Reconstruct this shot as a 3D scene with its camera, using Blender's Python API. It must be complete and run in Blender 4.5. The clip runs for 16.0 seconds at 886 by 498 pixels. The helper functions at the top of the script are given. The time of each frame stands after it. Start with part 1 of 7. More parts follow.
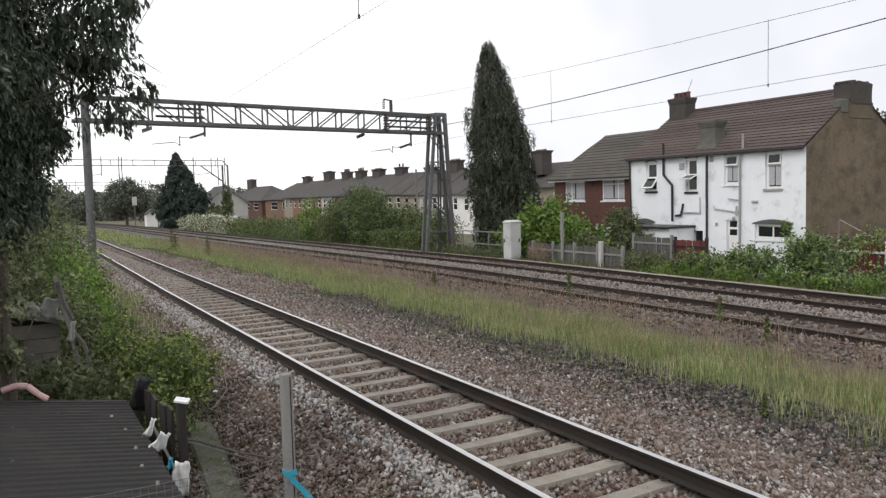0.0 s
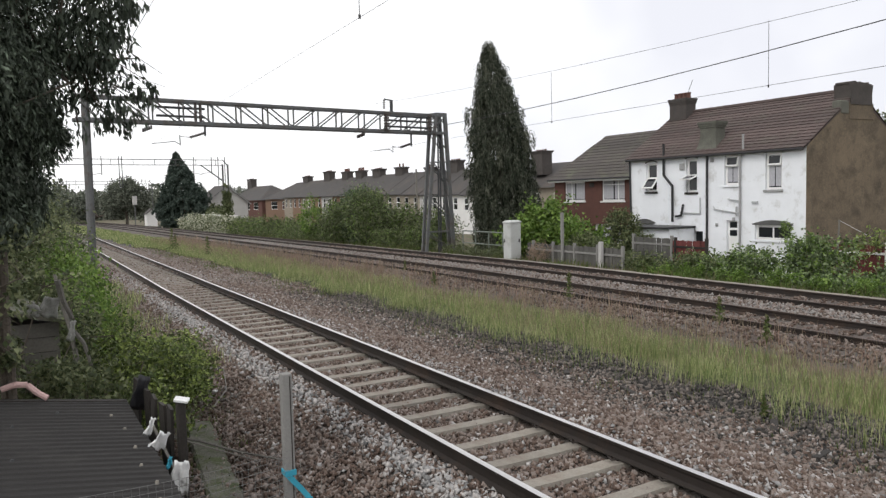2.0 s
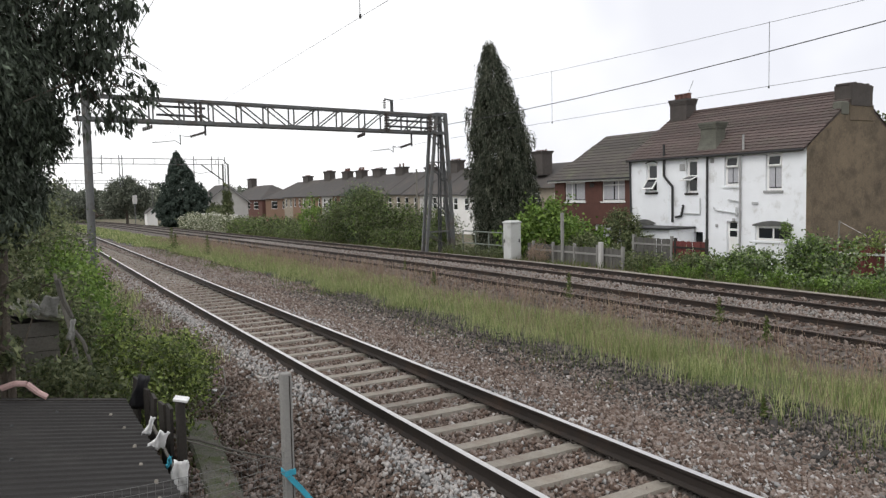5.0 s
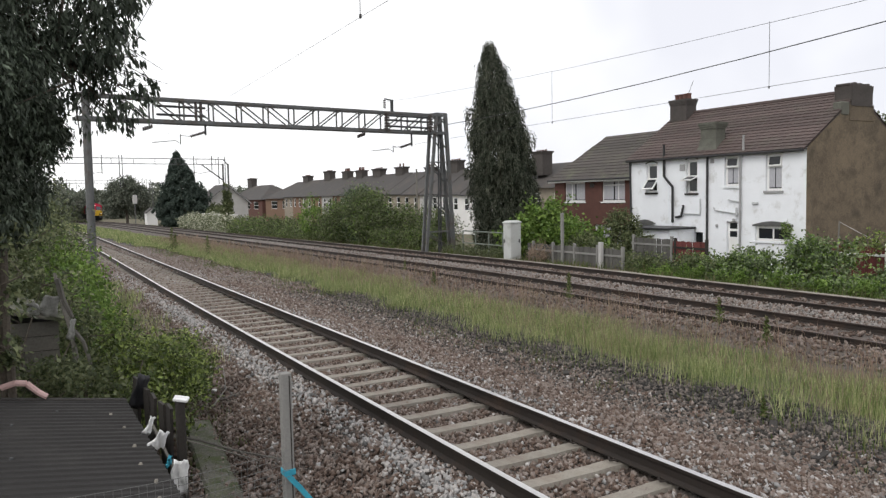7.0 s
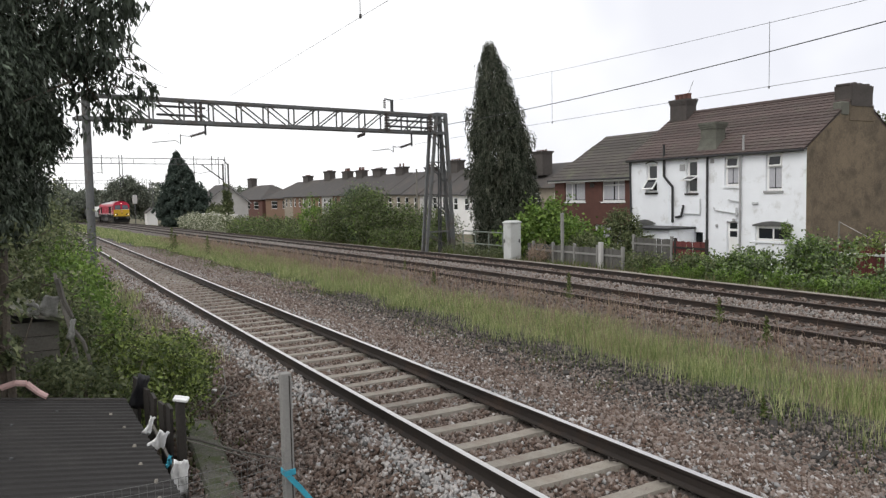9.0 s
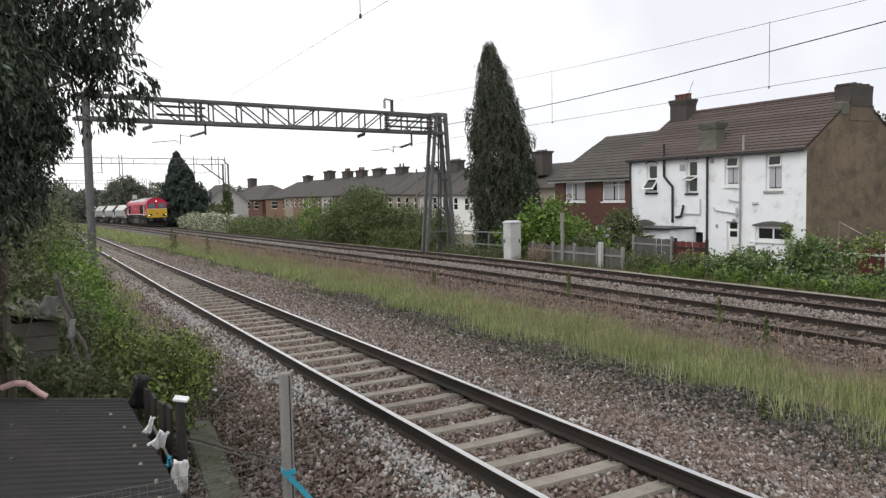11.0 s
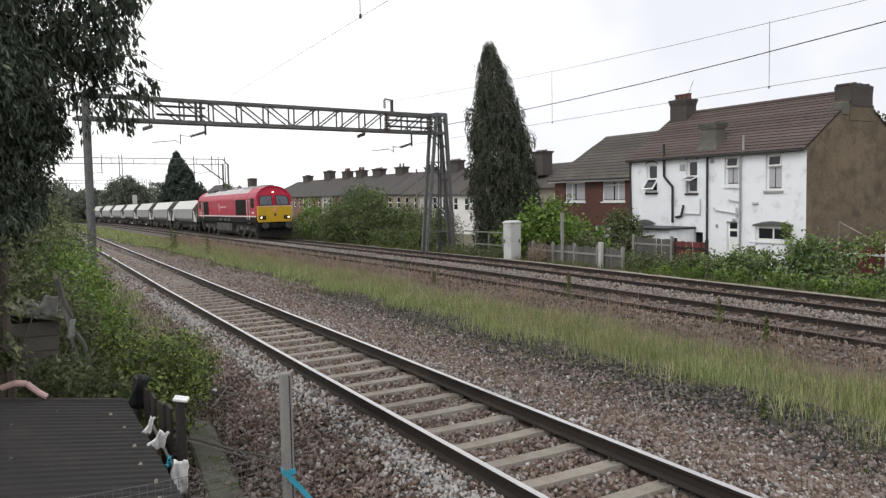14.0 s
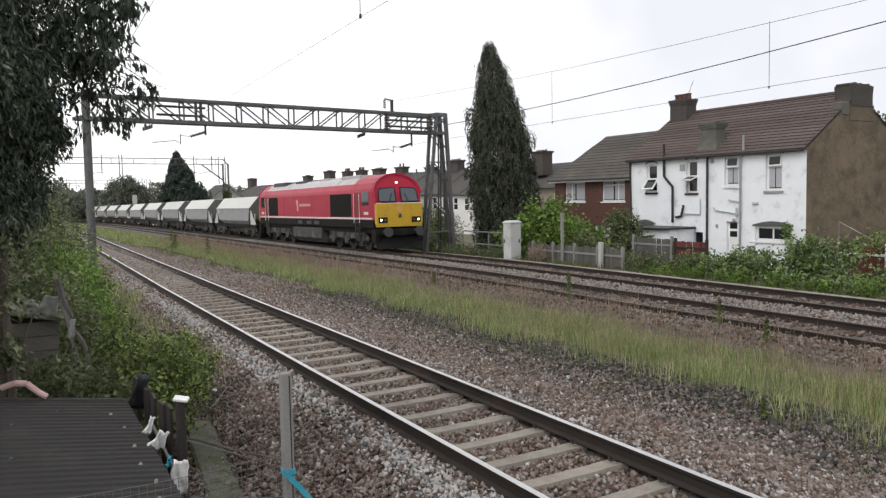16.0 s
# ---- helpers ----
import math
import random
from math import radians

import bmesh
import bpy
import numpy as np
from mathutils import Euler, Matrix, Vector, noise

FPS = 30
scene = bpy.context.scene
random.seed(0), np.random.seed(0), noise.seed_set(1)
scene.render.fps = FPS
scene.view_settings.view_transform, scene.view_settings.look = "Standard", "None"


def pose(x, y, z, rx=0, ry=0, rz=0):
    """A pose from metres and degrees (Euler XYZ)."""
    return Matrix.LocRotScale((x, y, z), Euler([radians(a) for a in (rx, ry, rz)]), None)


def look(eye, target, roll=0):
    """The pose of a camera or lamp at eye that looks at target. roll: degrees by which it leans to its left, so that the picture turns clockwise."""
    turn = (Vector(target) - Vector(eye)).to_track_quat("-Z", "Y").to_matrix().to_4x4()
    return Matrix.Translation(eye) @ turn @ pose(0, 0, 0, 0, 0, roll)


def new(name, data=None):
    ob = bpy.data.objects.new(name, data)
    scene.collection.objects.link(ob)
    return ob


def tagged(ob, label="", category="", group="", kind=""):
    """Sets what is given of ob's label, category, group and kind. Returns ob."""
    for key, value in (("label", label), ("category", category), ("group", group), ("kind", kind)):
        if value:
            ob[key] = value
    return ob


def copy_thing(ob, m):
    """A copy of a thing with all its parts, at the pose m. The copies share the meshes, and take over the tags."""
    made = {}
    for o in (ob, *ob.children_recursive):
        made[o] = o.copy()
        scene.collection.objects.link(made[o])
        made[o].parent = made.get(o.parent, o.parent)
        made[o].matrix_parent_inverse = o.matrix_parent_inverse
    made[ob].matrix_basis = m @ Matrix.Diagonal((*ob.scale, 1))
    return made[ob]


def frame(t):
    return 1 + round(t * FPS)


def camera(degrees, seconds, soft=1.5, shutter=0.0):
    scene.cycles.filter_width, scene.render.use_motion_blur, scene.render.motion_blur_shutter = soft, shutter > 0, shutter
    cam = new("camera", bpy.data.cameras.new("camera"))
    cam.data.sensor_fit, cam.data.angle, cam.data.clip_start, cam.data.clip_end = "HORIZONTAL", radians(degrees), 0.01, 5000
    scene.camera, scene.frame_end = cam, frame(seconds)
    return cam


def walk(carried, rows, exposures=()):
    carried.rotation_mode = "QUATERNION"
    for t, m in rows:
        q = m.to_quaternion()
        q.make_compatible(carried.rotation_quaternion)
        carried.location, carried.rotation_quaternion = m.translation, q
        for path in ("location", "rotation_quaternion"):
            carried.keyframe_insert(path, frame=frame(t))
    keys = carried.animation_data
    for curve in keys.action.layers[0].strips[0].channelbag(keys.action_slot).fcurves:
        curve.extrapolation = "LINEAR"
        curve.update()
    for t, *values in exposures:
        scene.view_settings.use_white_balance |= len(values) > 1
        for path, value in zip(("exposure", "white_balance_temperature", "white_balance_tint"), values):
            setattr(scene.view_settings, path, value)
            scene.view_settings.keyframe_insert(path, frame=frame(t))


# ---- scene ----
# camera: it stands still and its slight lean settles in the first seconds
cam = camera(60.7, 16.0, soft=1.35)
EYE = Vector((0.0, 0.0, 2.576))
AIM = EYE + Vector((0.49108, 0.86830, -0.06964))
walk(cam, [(t, look(EYE, AIM, -1.14 + lean)) for t, lean in
           ((0.0, -0.34), (0.5, -0.26), (1.5, -0.22), (3.0, -0.15), (4.2, -0.10), (6.3, 0.0), (16.0, 0.0))])

# ---- light: bright overcast sky and a soft, veiled sun
world = bpy.data.worlds.new("overcast_sky")
scene.world = world
world.use_nodes = True
wn, wl = world.node_tree.nodes, world.node_tree.links
wn.clear()
sky = wn.new("ShaderNodeTexSky")
sky.sky_type, sky.sun_disc = "NISHITA", False
sky.sun_elevation, sky.sun_rotation = radians(48), radians(250)
sky_dim = wn.new("ShaderNodeVectorMath")
sky_dim.operation = "SCALE"
sky_dim.inputs["Scale"].default_value = 0.10
wl.new(sky.outputs[0], sky_dim.inputs[0])
tc = wn.new("ShaderNodeTexCoord")
cloud = wn.new("ShaderNodeTexNoise")
cloud.inputs["Scale"].default_value, cloud.inputs["Detail"].default_value = 2.2, 4
wl.new(tc.outputs["Generated"], cloud.inputs["Vector"])
ramp = wn.new("ShaderNodeValToRGB")
ramp.color_ramp.elements[0].position, ramp.color_ramp.elements[0].color = 0.40, (0.93, 0.935, 1.0, 1)
ramp.color_ramp.elements[1].position, ramp.color_ramp.elements[1].color = 0.60, (1.20, 1.20, 1.21, 1)
way = wn.new("ShaderNodeSeparateXYZ")
wl.new(tc.outputs["Generated"], way.inputs[0])
thin = wn.new("ShaderNodeMath")
thin.operation = "MULTIPLY_ADD"
thin.inputs[1].default_value, thin.inputs[2].default_value = -0.45, 0.27
wl.new(way.outputs["X"], thin.inputs[0])
veil = wn.new("ShaderNodeMath")
veil.operation = "ADD"
wl.new(thin.outputs[0], veil.inputs[0])
wl.new(cloud.outputs["Fac"], veil.inputs[1])
wl.new(veil.outputs[0], ramp.inputs[0])
mixw = wn.new("ShaderNodeMixRGB")
mixw.inputs[0].default_value = 0.93
wl.new(sky_dim.outputs[0], mixw.inputs[1])
wl.new(ramp.outputs[0], mixw.inputs[2])
bg = wn.new("ShaderNodeBackground")
bg.inputs["Strength"].default_value = 1.0
wout = wn.new("ShaderNodeOutputWorld")
wl.new(mixw.outputs[0], bg.inputs[0])
wl.new(bg.outputs[0], wout.inputs[0])
sun = new("sun", bpy.data.lights.new("sun", "SUN"))
sun.data.energy, sun.data.angle, sun.data.color = 1.3, radians(25), (1.0, 0.97, 0.92)
sun.matrix_world = look((-60, -22, 70), (0, 0, 0))
scene.view_settings.exposure = 0.0


# ---- materials
def mat(name, col, rough=0.8, metal=0.0, var=0.25, scale=6.0, fine=60.0, bump=0.15, dist=0.01,
        stain=None, stain_scale=1.2, stain_at=(0.5, 0.7), rand=0.0, island=0.0, spec=0.5, hue=None, bands=None):
    """Base colour varied by coarse and fine noise, an optional stain colour, and fine relief."""
    m = bpy.data.materials.new(name)
    m.use_nodes = True
    n, l = m.node_tree.nodes, m.node_tree.links
    b = n["Principled BSDF"]
    b.inputs["Metallic"].default_value = metal
    b.inputs["Specular IOR Level"].default_value = spec
    co = n.new("ShaderNodeTexCoord")
    n1 = n.new("ShaderNodeTexNoise")
    n1.inputs["Scale"].default_value, n1.inputs["Detail"].default_value = scale, 5
    n2 = n.new("ShaderNodeTexNoise")
    n2.inputs["Scale"].default_value, n2.inputs["Detail"].default_value = fine, 3
    for k in (n1, n2):
        l.new(co.outputs["Object"], k.inputs["Vector"])
    add = n.new("ShaderNodeMath")
    add.operation = "ADD"
    l.new(n1.outputs["Fac"], add.inputs[0])
    l.new(n2.outputs["Fac"], add.inputs[1])
    mp = n.new("ShaderNodeMapRange")
    mp.inputs[1].default_value, mp.inputs[2].default_value = 0.6, 1.4
    mp.inputs[3].default_value, mp.inputs[4].default_value = 1 - var, 1 + var
    l.new(add.outputs[0], mp.inputs[0])
    last = mp.outputs[0]
    for amount, node, out in ((rand, "ShaderNodeObjectInfo", "Random"), (island, "ShaderNodeNewGeometry", "Random Per Island")):
        if amount:
            src = n.new(node)
            r2 = n.new("ShaderNodeMapRange")
            r2.inputs[3].default_value, r2.inputs[4].default_value = 1 - amount, 1 + amount
            l.new(src.outputs[out], r2.inputs[0])
            mu = n.new("ShaderNodeMath")
            mu.operation = "MULTIPLY"
            l.new(last, mu.inputs[0])
            l.new(r2.outputs[0], mu.inputs[1])
            last = mu.outputs[0]
    base = n.new("ShaderNodeRGB")
    base.outputs[0].default_value = (*col, 1)
    cout = base.outputs[0]
    if hue:
        src = n.new("ShaderNodeNewGeometry")
        mh = n.new("ShaderNodeMixRGB")
        rr = n.new("ShaderNodeValToRGB")
        rr.color_ramp.elements[0].position, rr.color_ramp.elements[1].position = 0.35, 0.75
        l.new(src.outputs["Random Per Island"], rr.inputs[0])
        l.new(rr.outputs[0], mh.inputs[0])
        l.new(cout, mh.inputs[1])
        mh.inputs[2].default_value = (*hue, 1)
        cout = mh.outputs[0]
    if stain:
        ns = n.new("ShaderNodeTexNoise")
        ns.inputs["Scale"].default_value, ns.inputs["Detail"].default_value = stain_scale, 7
        ns.inputs["Roughness"].default_value = 0.65
        l.new(co.outputs["Object"], ns.inputs["Vector"])
        rs = n.new("ShaderNodeValToRGB")
        rs.color_ramp.elements[0].position, rs.color_ramp.elements[1].position = stain_at
        l.new(ns.outputs["Fac"], rs.inputs[0])
        ms = n.new("ShaderNodeMixRGB")
        l.new(rs.outputs[0], ms.inputs[0])
        l.new(cout, ms.inputs[1])
        ms.inputs[2].default_value = (*stain, 1)
        cout = ms.outputs[0]
    sc = n.new("ShaderNodeVectorMath")
    sc.operation = "SCALE"
    l.new(cout, sc.inputs[0])
    l.new(last, sc.inputs["Scale"])
    l.new(sc.outputs[0], b.inputs["Base Color"])
    mr = n.new("ShaderNodeMapRange")
    mr.inputs[3].default_value, mr.inputs[4].default_value = max(0.03, rough - 0.12), min(1, rough + 0.12)
    l.new(n1.outputs["Fac"], mr.inputs[0])
    l.new(mr.outputs[0], b.inputs["Roughness"])
    if bump:
        bp = n.new("ShaderNodeBump")
        bp.inputs["Strength"].default_value, bp.inputs["Distance"].default_value = bump, dist
        l.new(n2.outputs["Fac"], bp.inputs["Height"])
        l.new(bp.outputs[0], b.inputs["Normal"])
    return m


def leaf_mat(name, col, hue, var=0.45, spec=0.3):
    m = mat(name, col, rough=0.55, var=0.2, scale=1.5, fine=9, bump=0, island=var, hue=hue, spec=spec)
    n, l = m.node_tree.nodes, m.node_tree.links
    b = n["Principled BSDF"]
    tr = n.new("ShaderNodeBsdfTranslucent")
    l.new(b.inputs["Base Color"].links[0].from_socket, tr.inputs[0])
    mx = n.new("ShaderNodeMixShader")
    mx.inputs[0].default_value = 0.25
    l.new(b.outputs[0], mx.inputs[1])
    l.new(tr.outputs[0], mx.inputs[2])
    l.new(mx.outputs[0], n["Material Output"].inputs[0])
    return m


def glass_mat(name, col=(0.02, 0.022, 0.025), rough=0.04):
    m = bpy.data.materials.new(name)
    m.use_nodes = True
    b = m.node_tree.nodes["Principled BSDF"]
    b.inputs["Base Color"].default_value = (*col, 1)
    b.inputs["Roughness"].default_value = rough
    b.inputs["Specular IOR Level"].default_value = 0.45
    return m


def glow_mat(name, col, strength):
    m = bpy.data.materials.new(name)
    m.use_nodes = True
    b = m.node_tree.nodes["Principled BSDF"]
    b.inputs["Base Color"].default_value = (*col, 1)
    b.inputs["Emission Color"].default_value = (*col, 1)
    b.inputs["Emission Strength"].default_value = strength
    return m


CESS = mat("dark_cinder_path", (0.050, 0.047, 0.043), 0.95, var=0.5, scale=6, fine=50, bump=1.0, dist=0.03, stain=(0.085, 0.07, 0.06), stain_scale=1.5)
EARTH = mat("trodden_earth", (0.115, 0.088, 0.062), 0.95, var=0.4, scale=2.5, fine=45, bump=0.8, dist=0.03,
            stain=(0.07, 0.085, 0.03), stain_scale=0.5, stain_at=(0.45, 0.6))
BALLAST = mat("ballast_bed", (0.085, 0.066, 0.056), 0.95, var=0.6, scale=9, fine=26, bump=1.0, dist=0.05,
              stain=(0.12, 0.108, 0.10), stain_scale=0.9, stain_at=(0.45, 0.62))
STONE_BROWN = mat("brown_ballast_stone", (0.145, 0.096, 0.073), 0.9, var=0.3, scale=20, fine=120, bump=0.3, island=0.7, hue=(0.145, 0.120, 0.106))
STONE_MID = mat("dusty_main_line_stone", (0.33, 0.31, 0.295), 0.9, var=0.25, scale=20, fine=120, bump=0.3, island=0.6, hue=(0.16, 0.135, 0.12))
STONE_GREY = mat("grey_ballast_stone", (0.40, 0.395, 0.39), 0.9, var=0.25, scale=20, fine=120, bump=0.3, island=0.75, hue=(0.25, 0.235, 0.225))
RUST = mat("rusty_rail_web", (0.024, 0.018, 0.015), 0.85, 0.1, var=0.35, scale=8, fine=70, bump=0.3, stain=(0.05, 0.03, 0.02))
RAILTOP = mat("polished_rail_head", (0.62, 0.61, 0.60), 0.32, 0.9, var=0.1, scale=3, fine=40, bump=0.0)
RAILRUST = mat("worn_brown_rail_head", (0.085, 0.062, 0.052), 0.6, 0.4, var=0.2, scale=3, fine=40, bump=0.0)
CONCRETE = mat("weathered_concrete", (0.245, 0.224, 0.192), 0.9, var=0.25, scale=4, fine=50, bump=0.35, dist=0.006, stain=(0.17, 0.14, 0.115), stain_scale=2.2, rand=0.12)
STEEL = mat("galvanised_gantry_steel", (0.115, 0.118, 0.12), 0.6, 0.3, var=0.3, scale=5, fine=40, bump=0.1, stain=(0.09, 0.07, 0.055), stain_scale=1.5)
STEEL_DARK = mat("dark_weathered_steel", (0.05, 0.052, 0.055), 0.6, 0.2, var=0.3, scale=5, fine=40, bump=0.1)
WIRE = mat("copper_wire", (0.05, 0.05, 0.05), 0.5, 0.5, var=0.1, bump=0)
WHITE_RENDER = mat("white_painted_render", (0.79, 0.81, 0.845), 0.8, var=0.05, scale=2, fine=40, bump=0.15, dist=0.006,
                   stain=(0.50, 0.50, 0.49), stain_scale=1.5, stain_at=(0.56, 0.76))
BROWN_RENDER = mat("brown_roughcast_render", (0.148, 0.114, 0.078), 0.95, var=0.38, scale=0.9, fine=22, bump=0.7, dist=0.02,
                   stain=(0.068, 0.056, 0.040), stain_scale=1.7, stain_at=(0.46, 0.72))
RED_BRICK = mat("red_brick", (0.105, 0.046, 0.036), 0.9, var=0.25, scale=3, fine=30, bump=0.3)
TAN_BRICK = mat("tan_brick", (0.19, 0.115, 0.078), 0.9, var=0.2, scale=3, fine=30, bump=0.3)
YELLOW_BRICK = mat("grey_yellow_brick", (0.27, 0.235, 0.19), 0.9, var=0.2, scale=3, fine=30, bump=0.3)
ROOF_TILE = mat("red_brown_roof_tile", (0.074, 0.053, 0.049), 0.85, var=0.25, scale=2, fine=25, bump=0.25, rand=0.18, island=0.12, stain=(0.07, 0.06, 0.05), stain_scale=1.0)
ROOF_DARK = mat("grey_brown_roof_tile", (0.064, 0.055, 0.050), 0.85, var=0.25, scale=2, fine=25, bump=0.25, rand=0.15, island=0.12, stain=(0.085, 0.085, 0.06), stain_scale=1.0)
SLATE = mat("far_slate", (0.046, 0.041, 0.039), 0.8, var=0.25, scale=1, fine=12, bump=0.2, stain=(0.075, 0.06, 0.05), stain_scale=0.3)
CHIM_BRICK = mat("sooty_chimney_brick", (0.062, 0.054, 0.050), 0.95, var=0.35, scale=3, fine=30, bump=0.4)
POT = mat("terracotta_pot", (0.11, 0.05, 0.04), 0.85, var=0.25, bump=0.1)
WHITE_PAINT = mat("white_window_paint", (0.78, 0.78, 0.77), 0.45, var=0.05, bump=0.0)
BLACK_PIPE = mat("black_downpipe", (0.02, 0.02, 0.022), 0.5, var=0.2, bump=0.0)
GREY_PIPE = mat("grey_pipe", (0.30, 0.30, 0.30), 0.6, var=0.2, bump=0.0)
GLASS = glass_mat("dark_window_glass")
CURTAIN = mat("net_curtain", (0.42, 0.42, 0.45), 0.9, var=0.2, scale=14, fine=40, bump=0.2)
LOCO_RED = mat("red_loco_paint", (0.36, 0.006, 0.034), 0.38, var=0.12, scale=1.5, fine=14, bump=0.0, spec=0.3)
LOCO_YELLOW = mat("yellow_loco_paint", (0.53, 0.325, 0.012), 0.4, var=0.12, scale=2, fine=14, bump=0.0, stain=(0.36, 0.22, 0.03), stain_scale=2)
LOCO_BLACK = mat("dark_underframe", (0.014, 0.0135, 0.013), 0.8, spec=0.15, var=0.3, scale=3, fine=20, bump=0.2, stain=(0.018, 0.016, 0.014))
LOCO_GREY = mat("roof_sheen_grey", (0.42, 0.40, 0.41), 0.45, var=0.15, scale=2, fine=14, bump=0.0, stain=(0.25, 0.23, 0.22))
LOCO_DIRT = mat("dirty_bogie", (0.050, 0.046, 0.043), 0.85, var=0.4, scale=4, fine=25, bump=0.3, stain=(0.15, 0.14, 0.13), stain_scale=1.6, stain_at=(0.52, 0.72))
WAGON_GREY = mat("grey_hopper_paint", (0.31, 0.315, 0.325), 0.5, var=0.15, scale=1.2, fine=12, bump=0.0, stain=(0.22, 0.21, 0.20), stain_scale=1.2, rand=0.12)
# paler hopper grey: light on the sky-facing tops is put into the colour
WAGON_SKYLIT = mat("skylit_hopper_grey", (0.50, 0.50, 0.475), 0.5, var=0.1, scale=1.2, fine=12, bump=0.0, rand=0.08)
BARK = mat("bark", (0.085, 0.07, 0.055), 0.95, var=0.4, scale=5, fine=30, bump=0.8, dist=0.02)
LEAF_DARK = leaf_mat("dark_tree_leaf", (0.048, 0.063, 0.044), (0.080, 0.098, 0.073))
LEAF_MID = leaf_mat("mid_green_leaf", (0.088, 0.140, 0.034), (0.14, 0.20, 0.055))
LEAF_IVY = leaf_mat("dusty_ivy_leaf", (0.098, 0.142, 0.060), (0.165, 0.205, 0.105), 0.55)
LEAF_DULL = leaf_mat("dull_bank_leaf", (0.085, 0.110, 0.048), (0.135, 0.150, 0.078), 0.55)
LEAF_WOOD = leaf_mat("deep_green_leaf", (0.058, 0.090, 0.048), (0.095, 0.130, 0.070), 0.5)
LEAF_BRIGHT = leaf_mat("bright_green_leaf", (0.105, 0.19, 0.03), (0.15, 0.22, 0.05))
LEAF_OLIVE = leaf_mat("olive_hedge_leaf", (0.078, 0.105, 0.042), (0.14, 0.155, 0.075))
LEAF_CONIFER = leaf_mat("conifer_spray", (0.050, 0.062, 0.043), (0.10, 0.108, 0.082), 0.55, 0.08)
GRASS = leaf_mat("long_grass", (0.188, 0.262, 0.084), (0.32, 0.325, 0.165))
GRASS_DRY = leaf_mat("dry_grass_heads", (0.32, 0.26, 0.18), (0.22, 0.15, 0.12))
WEED = leaf_mat("track_weed", (0.09, 0.14, 0.03), (0.11, 0.10, 0.05))
CABINET_GREY = mat("grey_cabinet_paint", (0.47, 0.48, 0.47), 0.55, var=0.08, scale=3, fine=30, bump=0.05, stain=(0.33, 0.33, 0.31), stain_scale=2)
OLD_WOOD = mat("weathered_grey_wood", (0.15, 0.14, 0.125), 0.9, var=0.3, scale=3, fine=40, bump=0.4, rand=0.15)
FENCE_WOOD = mat("sooty_grey_fence_wood", (0.095, 0.092, 0.085), 0.9, var=0.35, scale=3, fine=40, bump=0.4, rand=0.25)
DARK_WOOD = mat("dark_old_wood", (0.024, 0.020, 0.017), 0.85, var=0.35, scale=3, fine=40, bump=0.4, rand=0.15)
SHEET = mat("dark_brown_sheet", (0.029, 0.0275, 0.0268), 0.75, var=0.18, scale=3, fine=60, bump=0.15, stain=(0.042, 0.040, 0.038), stain_scale=2, spec=0.2)
POST_GREY = mat("grey_timber_post", (0.22, 0.215, 0.205), 0.85, var=0.15, scale=4, fine=60, bump=0.3)
STRAP = mat("blue_strap", (0.035, 0.30, 0.42), 0.6, var=0.15, scale=8, fine=80, bump=0.2)
PLASTIC = mat("white_plastic", (0.70, 0.70, 0.70), 0.5, var=0.12, scale=8, fine=50, bump=0.3)
PINK = mat("faded_pink_plastic", (0.55, 0.36, 0.34), 0.6, var=0.2, bump=0.2)
RED_FENCE = mat("red_brown_fence", (0.12, 0.03, 0.028), 0.85, var=0.3, bump=0.3, rand=0.15)
MOSSY = mat("mossy_concrete", (0.120, 0.112, 0.094), 0.95, var=0.5, scale=5, fine=40, bump=1.0, dist=0.02, stain=(0.055, 0.070, 0.026), stain_scale=4, stain_at=(0.42, 0.58))


# ---- building tools
def mesh_of(bm, name, material):
    me = bpy.data.meshes.new(name)
    bm.normal_update()
    bm.to_mesh(me)
    bm.free()
    me.materials.append(material)
    return me


def part(name, bm, material, parent=None, label=""):
    ob = new(name, mesh_of(bm, name, material))
    if parent is not None:
        ob.parent = parent
    if label:
        ob["label"] = label
    return ob


def thing(name, label, category, group="", kind="", at=None):
    ob = new(name)
    ob.empty_display_size = 0.2
    if at is not None:
        ob.matrix_basis = at
    return tagged(ob, label, category, group, kind)


def smooth(ob):
    for p in ob.data.polygons:
        p.use_smooth = True
    return ob


def box(bm, x0, x1, y0, y1, z0, z1, bevel=0.0):
    vs = [bm.verts.new((x, y, z)) for z in (z0, z1) for y in (y0, y1) for x in (x0, x1)]
    fs = [bm.faces.new([vs[i] for i in f]) for f in ((0, 2, 3, 1), (4, 5, 7, 6), (0, 1, 5, 4), (2, 6, 7, 3), (0, 4, 6, 2), (1, 3, 7, 5))]
    if bevel:
        es = list({e for f in fs for e in f.edges})
        bmesh.ops.bevel(bm, geom=es, offset=bevel, segments=1, affect="EDGES", profile=0.5)
    return bm


def bx(*a, bevel=0.0):
    return box(bmesh.new(), *a, bevel=bevel)


def tube(bm, p, q, r, seg=8, r2=None):
    p, q = Vector(p), Vector(q)
    d = (q - p).normalized()
    s = d.orthogonal().normalized()
    c = d.cross(s)
    r2 = r if r2 is None else r2
    ra = [bm.verts.new(p + (s * math.cos(a) + c * math.sin(a)) * r) for a in (2 * math.pi * i / seg for i in range(seg))]
    rb = [bm.verts.new(q + (s * math.cos(a) + c * math.sin(a)) * r2) for a in (2 * math.pi * i / seg for i in range(seg))]
    for i in range(seg):
        bm.faces.new((ra[i], ra[(i + 1) % seg], rb[(i + 1) % seg], rb[i]))
    bm.faces.new(ra[::-1])
    bm.faces.new(rb)
    return bm


